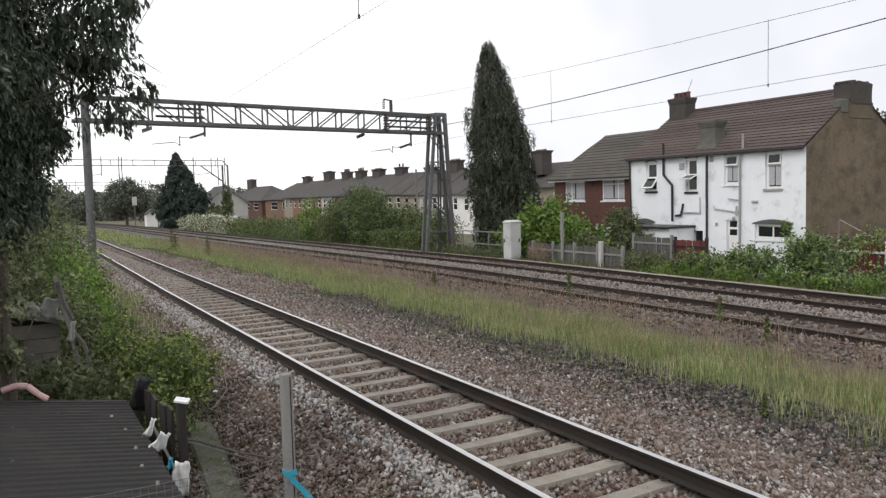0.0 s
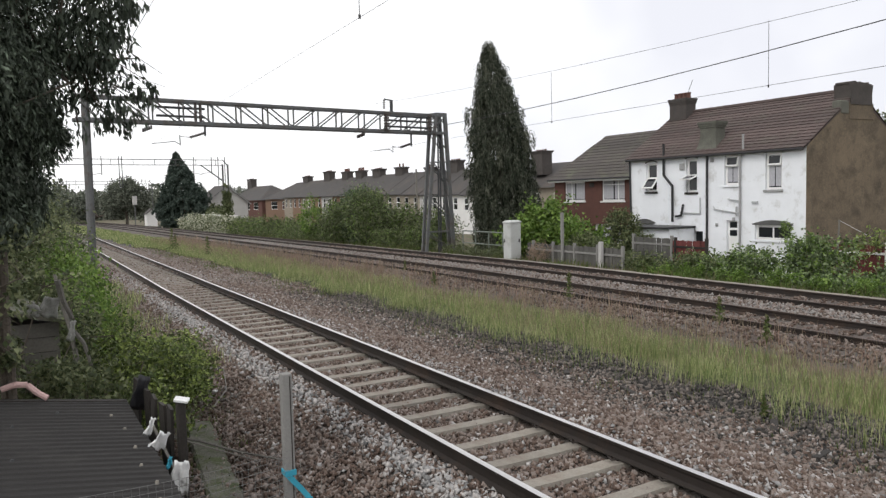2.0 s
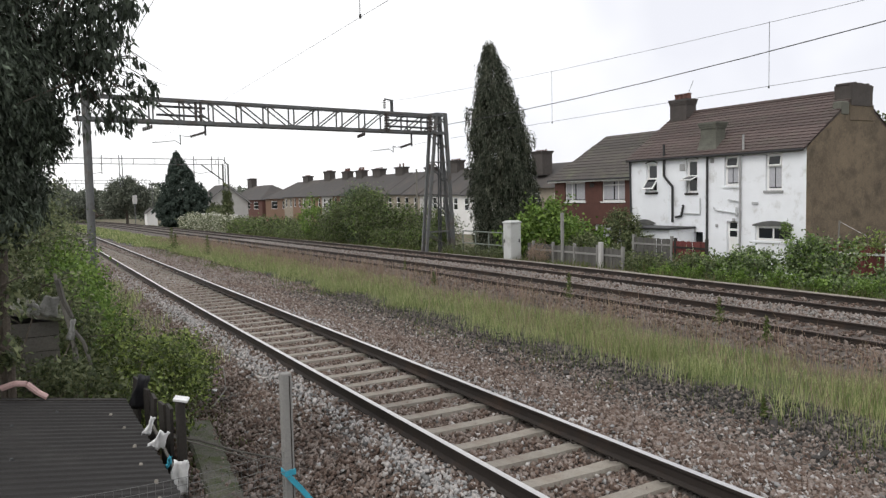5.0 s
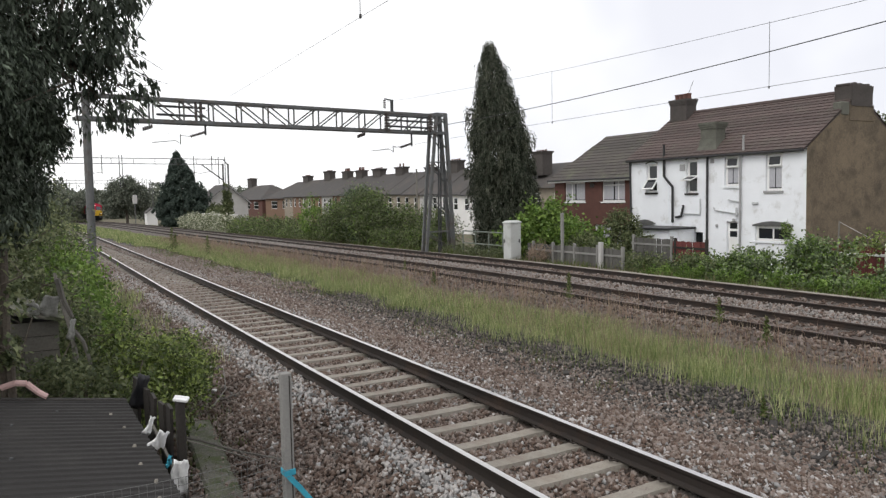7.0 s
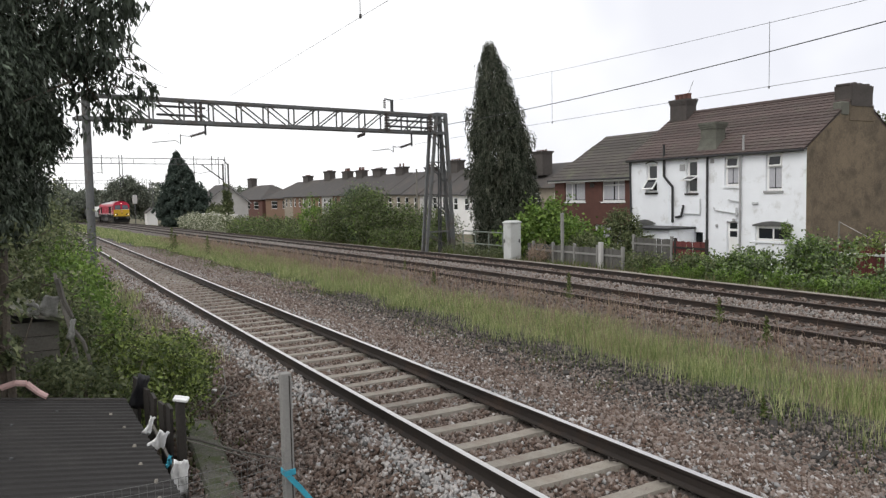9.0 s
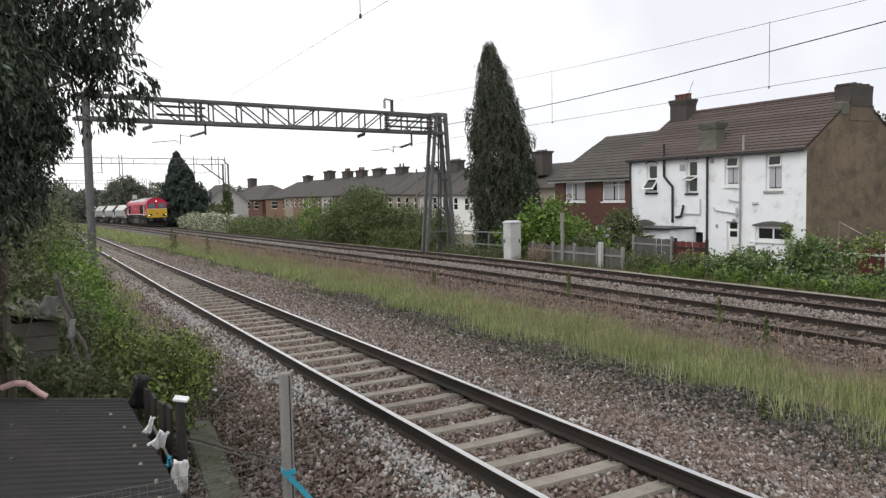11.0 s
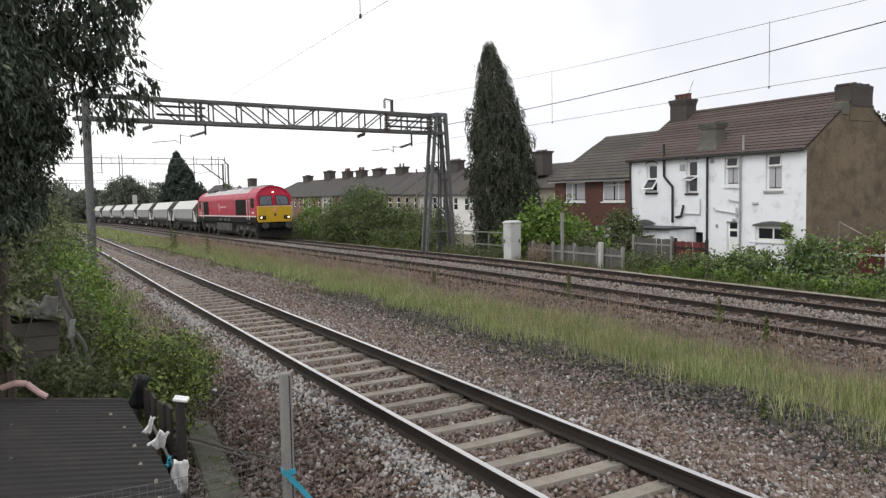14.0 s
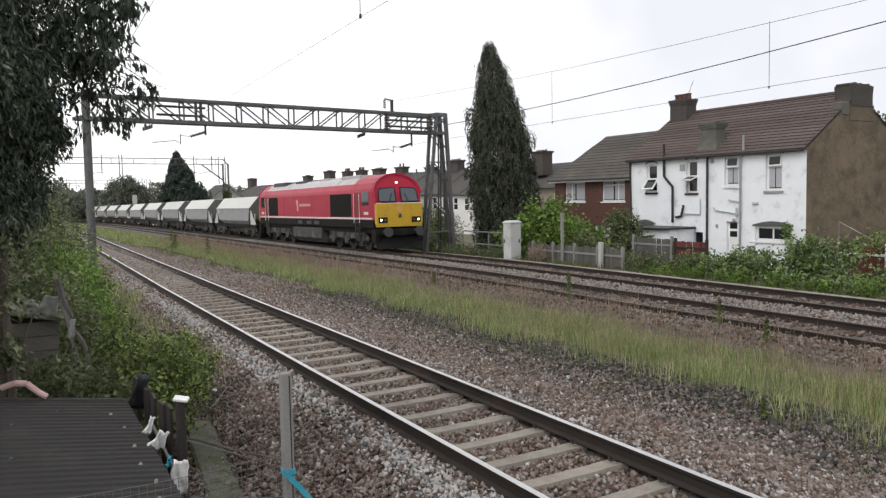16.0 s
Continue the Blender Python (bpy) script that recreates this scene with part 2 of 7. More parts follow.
def beam(bm, p, q, w, h=None):
    """A square bar from p to q."""
    p, q = Vector(p), Vector(q)
    h = h or w
    d = (q - p).normalized()
    up = Vector((0, 0, 1)) if abs(d.z) < 0.95 else Vector((1, 0, 0))
    s = d.cross(up).normalized() * (w / 2)
    u = s.cross(d).normalized() * (h / 2)
    vs = [bm.verts.new(e + a * s + b * u) for e in (p, q) for a, b in ((-1, -1), (1, -1), (1, 1), (-1, 1))]
    for f in ((0, 1, 2, 3), (7, 6, 5, 4), (0, 4, 5, 1), (1, 5, 6, 2), (2, 6, 7, 3), (3, 7, 4, 0)):
        bm.faces.new([vs[i] for i in f])
    return bm


def loft(bm, rings, caps=True):
    """Faces between rings of equal length, closed round."""
    vr = [[bm.verts.new(v) for v in ring] for ring in rings]
    k = len(vr[0])
    for a, b in zip(vr, vr[1:]):
        for i in range(k):
            bm.faces.new((a[i], a[(i + 1) % k], b[(i + 1) % k], b[i]))
    if caps:
        bm.faces.new(vr[0][::-1])
        bm.faces.new(vr[-1])
    return bm


def pipe(bm, pts, r, seg=6):
    """One continuous round bar through the points."""
    pts = [Vector(p) for p in pts]
    rings = []
    for i, p in enumerate(pts):
        d = (pts[min(i + 1, len(pts) - 1)] - pts[max(i - 1, 0)]).normalized()
        up = Vector((0, 0, 1)) if abs(d.z) < 0.9 else Vector((1, 0, 0))
        s = d.cross(up).normalized()
        c = s.cross(d)
        rings.append([p + (s * math.cos(a) + c * math.sin(a)) * r for a in (2 * math.pi * k / seg for k in range(seg))])
    return loft(bm, rings)


def poly_mesh(name, verts, faces, material, smooth_it=False):
    me = bpy.data.meshes.new(name)
    verts = np.asarray(verts, dtype=np.float32)
    faces = np.asarray(faces, dtype=np.int32)
    k = faces.shape[1]
    me.vertices.add(len(verts))
    me.vertices.foreach_set("co", verts.ravel())
    me.loops.add(faces.size)
    me.loops.foreach_set("vertex_index", faces.ravel())
    me.polygons.add(len(faces))
    me.polygons.foreach_set("loop_start", np.arange(0, faces.size, k, dtype=np.int32))
    if smooth_it:
        me.polygons.foreach_set("use_smooth", np.ones(len(faces), dtype=bool))
    me.update(calc_edges=True)
    me.materials.append(material)
    return me


def unit(a):
    return a / np.maximum(np.linalg.norm(a, axis=1, keepdims=True), 1e-9)


def leaves(name, centre, along, length, width, material, rng, fold=0.25):
    """Many small pointed leaves, each a folded diamond of its own."""
    n = len(centre)
    along = unit(along)
    side = unit(np.cross(along, rng.normal(size=(n, 3))))
    up = np.cross(side, along)
    L = (length * rng.uniform(0.65, 1.35, n))[:, None]
    W = (width * rng.uniform(0.7, 1.3, n))[:, None]
    a = centre - along * L * 0.5
    c = centre + along * L * 0.5
    mid = centre - along * L * 0.08
    b = mid + side * W * 0.5 + up * W * fold
    d = mid - side * W * 0.5 + up * W * fold
    v = np.stack((a, b, c, d), 1).reshape(-1, 3)
    i = np.arange(n)[:, None] * 4
    f = np.concatenate((i + np.array([0, 1, 2]), i + np.array([0, 2, 3])), 0)
    return poly_mesh(name, v, f, material)


def fall(y):
    """The line falls gently away from the camera."""
    return -0.0085 * max(0.0, y - 25.0)


def bend(y):
    """Far off the line bends to the left of a viewer looking along it."""
    return -0.67 * (max(0.0, y - 110.0) / 48.0) ** 2


def veer(y):
    """The single track draws slowly towards the main line further off."""
    return 0.0185 * min(max(0.0, y - 24.0), 60.0)


# ---- ground: one sheet with the profile of the line, gardens lower on the far side
PROFILE = ((-400, -1.2), (-60, -0.6), (-12, -0.5), (1.2, -0.5), (2.4, -0.42), (3.0, -0.24), (3.35, -0.16), (3.72, -0.155), (3.82, -0.225),
           (5.30, -0.225), (5.41, -0.155), (5.9, -0.16), (6.6, -0.28), (7.6, -0.46), (8.6, -0.46), (10.6, -0.44), (11.8, -0.40), (12.4, -0.27),
           (13.0, -0.24), (13.15, -0.285), (14.55, -0.285), (14.7, -0.235), (15.9, -0.20), (16.1, -0.225), (17.5, -0.225), (17.65, -0.20), (18.2, -0.24),
           (18.7, -0.34), (19.4, -0.38), (21.0, -0.42), (24.0, -0.95), (30.0, -1.0), (60, -1.4), (150, -2.5), (700, -5.0))


def ground_z(x, y):
    for (xa, za), (xb, zb) in zip(PROFILE, PROFILE[1:]):
        if x <= xb:
            return za + (zb - za) * (x - xa) / (xb - xa) + fall(min(y, 260))
    return PROFILE[-1][1] + fall(min(y, 260))


def build_ground():
    rng = np.random.default_rng(3)
    xs = sorted({p[0] for p in PROFILE} | {round(2.0 + 0.25 * i, 2) for i in range(70)} | {-8, -4, -2, 0, 40, 80, 300})
    ys = [-300, -60, -20] + [-8 + 0.5 * i for i in range(96)] + [40 + 4 * i for i in range(40)] + [205, 220, 240, 260, 300, 350, 450, 700, 1200]
    verts, faces = [], []
    for y in ys:
        for x in xs:
            z = ground_z(x, y)
            if -4 < x < 24 and y < 60:
                z += 0.03 * noise.noise((x * 1.3, y * 1.3, 0)) - 0.01
            verts.append((x + (bend(y) if -100 < x < 100 else 0), y, z))
    k = len(xs)
    for j in range(len(ys) - 1):
        for i in range(k - 1):
            a = j * k + i
            faces.append((a, a + 1, a + k + 1, a + k))
    ob = new("ground", poly_mesh("ground", verts, faces, EARTH, True))
    ob.data.materials.append(BALLAST)
    ob.data.materials.append(CESS)
    mi = np.zeros(len(faces), dtype=np.int32)
    for n_, f in enumerate(faces):
        cx = sum(verts[q][0] - bend(verts[q][1]) for q in f) / 4
        if 2.2 < cx < 9.0 or 11.7 < cx < 19.0:
            mi[n_] = 1
        if 7.7 < cx < 9.6:
            mi[n_] = 2
    ob.data.polygons.foreach_set("material_index", mi)
    tagged(ob, "earth and ballast railway ground with gardens beyond", "ground", kind="structure")


build_ground()

# ---- railway tracks
RAIL = ((-0.07, -0.159), (0.07, -0.159), (0.07, -0.148), (0.012, -0.128), (0.010, -0.045), (0.034, -0.032), (0.035, -0.004),
        (-0.035, -0.004), (-0.034, -0.032), (-0.010, -0.045), (-0.012, -0.128), (-0.07, -0.148))
TRACK_YS = [-14, -6, 0, 6, 12, 18, 24, 28] + [32 + 12 * i for i in range(24)]


def rail(x, z, parent, head, drift):
    bm = bmesh.new()
    loft(bm, [[(x + px + bend(y) + drift(y), y, z + pz + fall(y)) for px, pz in RAIL] for y in TRACK_YS])
    r = part("rail", bm, RUST, parent)
    bm = bmesh.new()
    loft(bm, [[(x + px + bend(y) + drift(y), y, z + pz + fall(y)) for px, pz in ((-0.034, -0.006), (0.034, -0.006), (0.030, 0.0), (-0.030, 0.0))] for y in TRACK_YS])
    part("rail_head", bm, head, r, "polished running surface of the rail")


def sleeper_mesh():
    bm = bmesh.new()
    prof = [(-1.24, -0.012), (-0.9, 0.0), (-0.55, 0.004), (-0.35, -0.004), (0.35, -0.004), (0.55, 0.004), (0.9, 0.0), (1.24, -0.012)]
    rings = []
    for x, z in prof:
        rings.append([(x, -0.13, -0.36), (x, 0.13, -0.36), (x, 0.088, z - 0.180), (x, -0.088, z - 0.180)])
    loft(bm, rings)
    return mesh_of(bm, "sleeper", CONCRETE)


def clip_mesh():
    bm = bmesh.new()
    pts = [(0.0, -0.05, 0.0), (0.03, -0.05, 0.035), (0.075, -0.02, 0.04), (0.085, 0.02, 0.03), (0.05, 0.05, 0.035), (0.01, 0.045, 0.015)]
    for a, b in zip(pts, pts[1:]):
        tube(bm, a, b, 0.011, 5)
    return mesh_of(bm, "rail_clip", RUST)


SLEEPER = sleeper_mesh()
CLIP = clip_mesh()


def track(cx, z, label, head, first, count, near):
    drift = veer if near else (lambda y: 0.0)
    t = thing("railway_track", label, "railway track", "railway tracks", "structure")
    for s in (-0.7525, 0.7525):
        rail(cx + s, z, t, head, drift)
    for i in range(count):
        y = first + 0.6535 * i
        o = new("sleeper", SLEEPER)
        o.parent = t
        o.matrix_basis = pose(cx + bend(y) + drift(y) + random.uniform(-0.02, 0.02), y + random.uniform(-0.012, 0.012), z + fall(y) + random.uniform(-0.008, 0.004), 0, 0, random.uniform(-0.7, 0.7))
        if near and 20 < i < 62:
            for s in (-1, 1):
                for side in (-1, 1):
                    c = new("rail_clip", CLIP)
                    c.parent = o
                    c.matrix_basis = pose(s * 0.7525 + side * 0.065, 0, -0.17, 0, 0, 0 if side > 0 else 180)
    return t


track(4.563, 0.0, "bright-railed single track on weathered concrete sleepers", RAILTOP, 5.75 - 0.6535 * 28, 200, True)
track(13.85, -0.138, "dull brown-railed main line track on ballast", RAILRUST, -0.6535 * 20, 180, False)
track(16.80, -0.077, "dull brown-railed far main line track on ballast", RAILRUST, -0.6535 * 20, 180, False)
# ---- overhead line gantry of lattice steel
def gantry(a, b, top, low, bays, name_label, width=0.55):
    a, b = Vector((*a, 0)), Vector((*b, 0))
    d = (b - a).normalized()
    n = Vector((-d.y, d.x, 0)) * (width / 2)
    g = thing("overhead_line_gantry", name_label, "gantry", "overhead line gantries")
    Z = Vector((0, 0, 1))
    for s in (-1, 1):
        for z, w in ((top, 0.11), (low, 0.145)):
            bm = bmesh.new()
            beam(bm, a + n * s + Z * z - d * 0.4, b + n * s + Z * z, w, w)
            part("boom", bm, STEEL, g)
    L = (b - a).length
    for i in range(bays + 1):
        p = a + d * (L * i / bays)
        bm = bmesh.new()
        for s in (-1, 1):
            beam(bm, p + n * s + Z * low, p + n * s + Z * top, 0.06)
        beam(bm, p - n + Z * top, p + n + Z * top, 0.05)
        beam(bm, p - n + Z * low, p + n + Z * low, 0.05)
        part("frame_post", bm, STEEL, g)
        if i < bays:
            q = a + d * (L * (i + 1) / bays)
            bm = bmesh.new()
            for s in (-1, 1):
                z0, z1 = (top, low) if i < bays / 2 else (low, top)
                beam(bm, p + n * s + Z * z0, q + n * s + Z * z1, 0.05)
            part("diagonal_brace", bm, STEEL, g)
    return g, a, b, d, n


def lattice_leg(g, foot, d, n, base, top):
    """A tapered four-legged lattice mast below the end of the beam."""
    Z = Vector((0, 0, 1))

    def corner(i, k):
        f = 1 - k
        return foot + (d * (-0.22 - 0.78 * f) if i in (0, 1) else d * (0.34 + 0.50 * f)) + n * (1.0 if i in (0, 2) else -1.0) * (0.95 - 0.35 * f) + Z * (base + (top - base) * k)
    for i in range(4):
        bm = bmesh.new()
        beam(bm, corner(i, 0), corner(i, 1), 0.17 if i > 1 else 0.14)
        part("mast_leg", bm, STEEL, g)
    lev = [0.03, 0.17, 0.42, 0.66, 0.86, 1.0]
    for k, (a_, b_) in enumerate(zip(lev, lev[1:])):
        for i, j in ((0, 2), (1, 3)):
            bm = bmesh.new()
            beam(bm, corner(i, b_), corner(j, b_), 0.07 if k < 2 else 0.05)
            beam(bm, corner(i, b_), corner(j, a_ + 0.4 * (b_ - a_) if k else a_), 0.05)
            part("mast_brace", bm, STEEL, g)
        for i, j in ((0, 1), (2, 3)):
            bm = bmesh.new()
            beam(bm, corner(i, b_), corner(j, b_), 0.045)
            part("mast_brace", bm, STEEL, g)
    for off in (0.06, 0.20):
        bm = bmesh.new()
        tube(bm, foot + d * off + n * 0.5 + Z * base, foot + d * (off + 0.12) + n * 0.5 + Z * (top - 0.5), 0.045, 6)
        part("cable_pipe", bm, STEEL_DARK, g, "dark cable pipe up the mast")


g1, ga, gb, gd, gn = gantry((2.62, 32.75), (20.0, 35.05), 6.78, 5.87, 14, "grey lattice steel gantry spanning all the tracks")
lattice_leg(g1, gb - gd * 0.42, gd, gn, -0.55, 6.9)
bm = bmesh.new()
tube(bm, (2.62, 32.75, -0.6), (2.66, 32.75, 6.9), 0.16, 10)
part("mast_leg", bm, STEEL, g1)


# ---- houses
def wall_with_holes(name, x, y0, y1, z0, z1, holes, thick, material, parent):
    """A wall in the plane x, thick towards +x; holes are (ya, yb, za, zb)."""
    ys = sorted({y0, y1, *[v for h in holes for v in h[:2]]})
    zs = sorted({z0, z1, *[v for h in holes for v in h[2:]]})
    bm = bmesh.new()
    for ya, yb in zip(ys, ys[1:]):
        run = None
        cells = []
        for za, zb in zip(zs, zs[1:]):
            cy, cz = (ya + yb) / 2, (za + zb) / 2
            solid = not any(h[0] < cy < h[1] and h[2] < cz < h[3] for h in holes)
            if solid and run:
                run[1] = zb
            elif solid:
                run = [za, zb]
                cells.append(run)
            else:
                run = None
        for za, zb in cells:
            box(bm, x, x + thick, ya, yb, za, zb)
    bmesh.ops.remove_doubles(bm, verts=bm.verts, dist=0.0005)
    return part(name, bm, material, parent)


def window(house, x, h, bars=(), sill=WHITE_RENDER, curtain=True, frame_w=0.095):
    ya, yb, za, zb = h
    w = thing_part("window", house)
    xf = x + 0.10
    bm = bmesh.new()
    box(bm, xf, xf + 0.06, ya, yb, za, za + frame_w)
    box(bm, xf, xf + 0.06, ya, yb, zb - frame_w, zb)
    box(bm, xf, xf + 0.06, ya, ya + frame_w, za + frame_w, zb - frame_w)
    box(bm, xf, xf + 0.06, yb - frame_w, yb, za + frame_w, zb - frame_w)
    part("window_frame", bm, WHITE_PAINT, w)
    for kind, v in bars:
        if kind == "v":
            part("glazing_bar", bx(xf - 0.004, xf + 0.055, v - 0.03, v + 0.03, za + frame_w, zb - frame_w), WHITE_PAINT, w)
        else:
            part("glazing_bar", bx(xf - 0.008, xf + 0.05, ya + frame_w, yb - frame_w, v - 0.035, v + 0.035), WHITE_PAINT, w)
    part("pane", bx(xf + 0.02, xf + 0.028, ya + frame_w - 0.01, yb - frame_w + 0.01, za + frame_w - 0.01, zb - frame_w + 0.01), GLASS, w, "dark reflecting glass")
    if curtain:
        k = 14
        for half in ((ya + frame_w, ya + (yb - ya) * 0.47), (yb - (yb - ya) * 0.47, yb - frame_w)):
            bm = bmesh.new()
            pts = [(xf + 0.010 + 0.006 * math.sin(i * 2.1), half[0] + (half[1] - half[0]) * i / k) for i in range(k + 1)]
            lo = [bm.verts.new((p, q, za + 0.14)) for p, q in pts]
            hi = [bm.verts.new((p, q, zb - frame_w)) for p, q in pts]
            for i in range(k):
                bm.faces.new((lo[i + 1], lo[i], hi[i], hi[i + 1]))
            part("curtain", bm, CURTAIN, w, "grey net curtain")
    if sill is not None:
        part("window_sill", bx(x - 0.06, x + 0.1, ya - 0.07, yb + 0.07, za - 0.09, za, bevel=0.01), sill, w)
    return w


def thing_part(name, parent):
    """A part that only holds sub-parts together."""
    ob = new(name)
    ob.parent = parent
    ob.empty_display_size = 0.1
    return ob


def tiled_roof(parent, eave, ridge, y0, y1, courses, material, tile_w=0.33, hip0=0.0, hip1=0.0):
    """One slope of interlocking tiles: courses that overlap, each course one bevelled strip of rolls."""
    (xe, ze), (xr, zr) = eave, ridge
    dx, dz = (xr - xe) / courses, (zr - ze) / courses
    nrm = Vector((-(zr - ze), 0, xr - xe)).normalized() * (1 if xr > xe else -1)
    if nrm.z < 0:
        nrm = -nrm
    for i in range(courses):
        f0, f1 = i / courses, (i + 1.12) / courses
        ya, yb = y0 + hip0 * (i + 0.5) / courses, y1 - hip1 * (i + 0.5) / courses
        cnt = max(2, int((yb - ya) / tile_w * 2))
        lo, hi = [], []
        for k in range(cnt + 1):
            y = ya + (yb - ya) * k / cnt
            roll_h = 0.022 if k % 2 else 0.0
            p = Vector((xe + (xr - xe) * f0, y, ze + (zr - ze) * f0)) + nrm * (0.035 + roll_h)
            q = Vector((xe + (xr - xe) * min(f1, 1.0), y, ze + (zr - ze) * min(f1, 1.0))) + nrm * (0.008 + roll_h * 0.6)
            lo.append(p)
            hi.append(q)
        bm = bmesh.new()
        a = [bm.verts.new(v) for v in lo]
        b = [bm.verts.new(v) for v in hi]
        c = [bm.verts.new(v - nrm * 0.045) for v in lo]
        for k in range(cnt):
            bm.faces.new((a[k], a[k + 1], b[k + 1], b[k]))
            bm.faces.new((c[k], c[k + 1], a[k + 1], a[k]))
        part("tile_course", bm, material, parent)


STACK_GREY = mat("grey_green_stack_render", (0.105, 0.105, 0.088), 0.95, var=0.3, scale=3, fine=30, bump=0.3)


def chimney_rough(parent, x, y, z):
    rng = random.Random(7)
    for i in range(9):
        a = -0.68 + 1.36 * i / 8
        part("cap_brick", bx(x + a - 0.08, x + a + 0.08, y - 0.3, y + 0.3, z - 0.02, z + rng.uniform(0.03, 0.16), bevel=0.015), CHIM_BRICK, parent)


def chimney(parent, x, y, z0, z1, wx, wy, pots, material=CHIM_BRICK, pot_h=0.32, cap=0.03):
    c = part("chimney", bx(x - wx / 2, x + wx / 2, y - wy / 2, y + wy / 2, z0, z1 - 0.28), material, parent)
    bm = bmesh.new()
    for i in range(3):
        e = cap * (1 + 0.8 * i)
        box(bm, x - wx / 2 - e, x + wx / 2 + e, y - wy / 2 - e, y + wy / 2 + e, z1 - 0.28 + 0.09 * i, z1 - 0.19 + 0.09 * i)
    part("chimney_cap", bm, material, c)
    for i in range(pots):
        yy = y - wy / 2 + wy * (i + 0.5) / pots
        bm = bmesh.new()
        tube(bm, (x, yy, z1 - 0.01), (x, yy, z1 + pot_h), 0.115, 10, 0.095)
        tube(bm, (x, yy, z1 + pot_h - 0.05), (x, yy, z1 + pot_h), 0.125, 10)
        part("chimney_pot", bm, POT, c)
    return c


HX = 26.5


# window heads: the shadow band under each arch is put into this grey
HOOD_SHADE = mat("shaded_window_head", (0.09, 0.09, 0.088), 0.9, var=0.3, scale=4, fine=30, bump=0.2)
OFF_WHITE_PIPE = mat("painted_waste_pipe", (0.46, 0.47, 0.48), 0.7, var=0.2, bump=0.0)


def white_house():
    h = thing("terraced_house", "white-rendered two-storey terraced houses with red-brown tiled roof", "house", "houses")
    y0, y1, ze, zg = 18.45, 28.0, 4.16, -1.05
    holes = [(26.20, 26.88, 2.55, 3.90), (23.78, 24.40, 2.49, 3.97), (21.57, 22.30, 2.76, 4.02), (19.50, 20.26, 2.53, 4.00),
             (19.08, 20.74, 0.50, 1.10), (21.60, 22.17, -0.95, 1.26), (23.45, 24.0, -0.9, 0.75), (26.4, 27.6, 0.2, 1.05)]
    wall_with_holes("front_wall", HX, y0, y1, zg, ze, holes, 0.26, WHITE_RENDER, h)
    # arched heads drawn as proud rendered hoods
    for ya, yb, zz, rise in ((26.15, 26.93, 3.90, 0.10), (23.73, 24.45, 3.97, 0.10), (19.45, 20.31, 4.00, 0.10), (18.98, 20.86, 1.10, 0.16), (26.3, 27.7, 1.05, 0.16)):
        bm = bmesh.new()
        k = 10
        for i in range(k):
            a0, a1 = i / k, (i + 1) / k
            z_0, z_1 = zz + rise * math.sin(math.pi * a0), zz + rise * math.sin(math.pi * a1)
            p, q = ya + (yb - ya) * a0, ya + (yb - ya) * a1
            vs = [(HX - 0.025, p, zz if rise > 0.15 else z_0), (HX - 0.025, q, zz if rise > 0.15 else z_1), (HX - 0.025, q, z_1 + 0.05), (HX - 0.025, p, z_0 + 0.05)]
            ring1 = [bm.verts.new(v) for v in vs]
            ring2 = [bm.verts.new((v[0] + 0.05, v[1], v[2])) for v in vs]
            bm.faces.new(ring1)
            bm.faces.new(ring2[::-1])
            for j in range(4):
                bm.faces.new((ring1[j], ring2[j], ring2[(j + 1) % 4], ring1[(j + 1) % 4]))
        bmesh.ops.remove_doubles(bm, verts=bm.verts, dist=0.0005)
        part("window_hood", bm, HOOD_SHADE, h, "dark arched window head with shadow in its colour")
    # windows
    window(h, HX, holes[0], (("h", 3.2),), DARK_WOOD, curtain=False)
    window(h, HX, holes[1], (("h", 3.25),), DARK_WOOD, curtain=False)
    window(h, HX, holes[2], (("h", 3.55),), WHITE_RENDER, curtain=True)
    window(h, HX, holes[3], (("h", 3.50),), GREY_PIPE, curtain=True)
    window(h, HX, holes[4], (("v", 19.95),), WHITE_RENDER, curtain=False)
    window(h, HX, holes[7], (("v", 27.0), ("h", 0.75)), WHITE_RENDER, curtain=False)
    door = thing_part("back_door", h)
    part("door_leaf", bx(HX + 0.1, HX + 0.15, 21.62, 22.15, -0.95, 0.55), WHITE_PAINT, door)
    part("pane", bx(HX + 0.095, HX + 0.10, 21.70, 22.07, 0.60, 0.85), GLASS, door)
    part("pane", bx(HX + 0.095, HX + 0.10, 21.70, 22.07, 0.95, 1.2), GLASS, door)
    part("door_frame", bx(HX + 0.101, HX + 0.16, 21.6, 22.17, 0.55, 1.26), WHITE_PAINT, door)
    part("doorway_dark", bx(HX + 0.2, HX + 0.24, 23.45, 24.0, -0.9, 0.75), GLASS, h)
    # open top-hung sashes
    for (ya, yb, za, zb), ang, hinge in (((26.20, 26.88, 2.58, 3.2), 38, 3.2), ((23.78, 24.40, 3.0, 3.25), 70, 3.25), ((21.62, 22.25, 3.57, 4.0), 9, 3.98), ((19.56, 20.2, 3.53, 3.97), 7, 3.95)):
        s = thing_part("open_sash", h)
        s.matrix_basis = pose(HX + 0.08, 0, hinge, 0, ang, 0)
        hh = zb - za if zb - za > 0.3 else 0.55
        bm = bmesh.new()
        for b_ in ((ya, yb, -0.06, 0), (ya, yb, -hh, -hh + 0.06), (ya, ya + 0.06, -hh + 0.06, -0.06), (yb - 0.06, yb, -hh + 0.06, -0.06)):
            box(bm, -0.02, 0.03, *b_)
        part("sash_frame", bm, WHITE_PAINT, s)
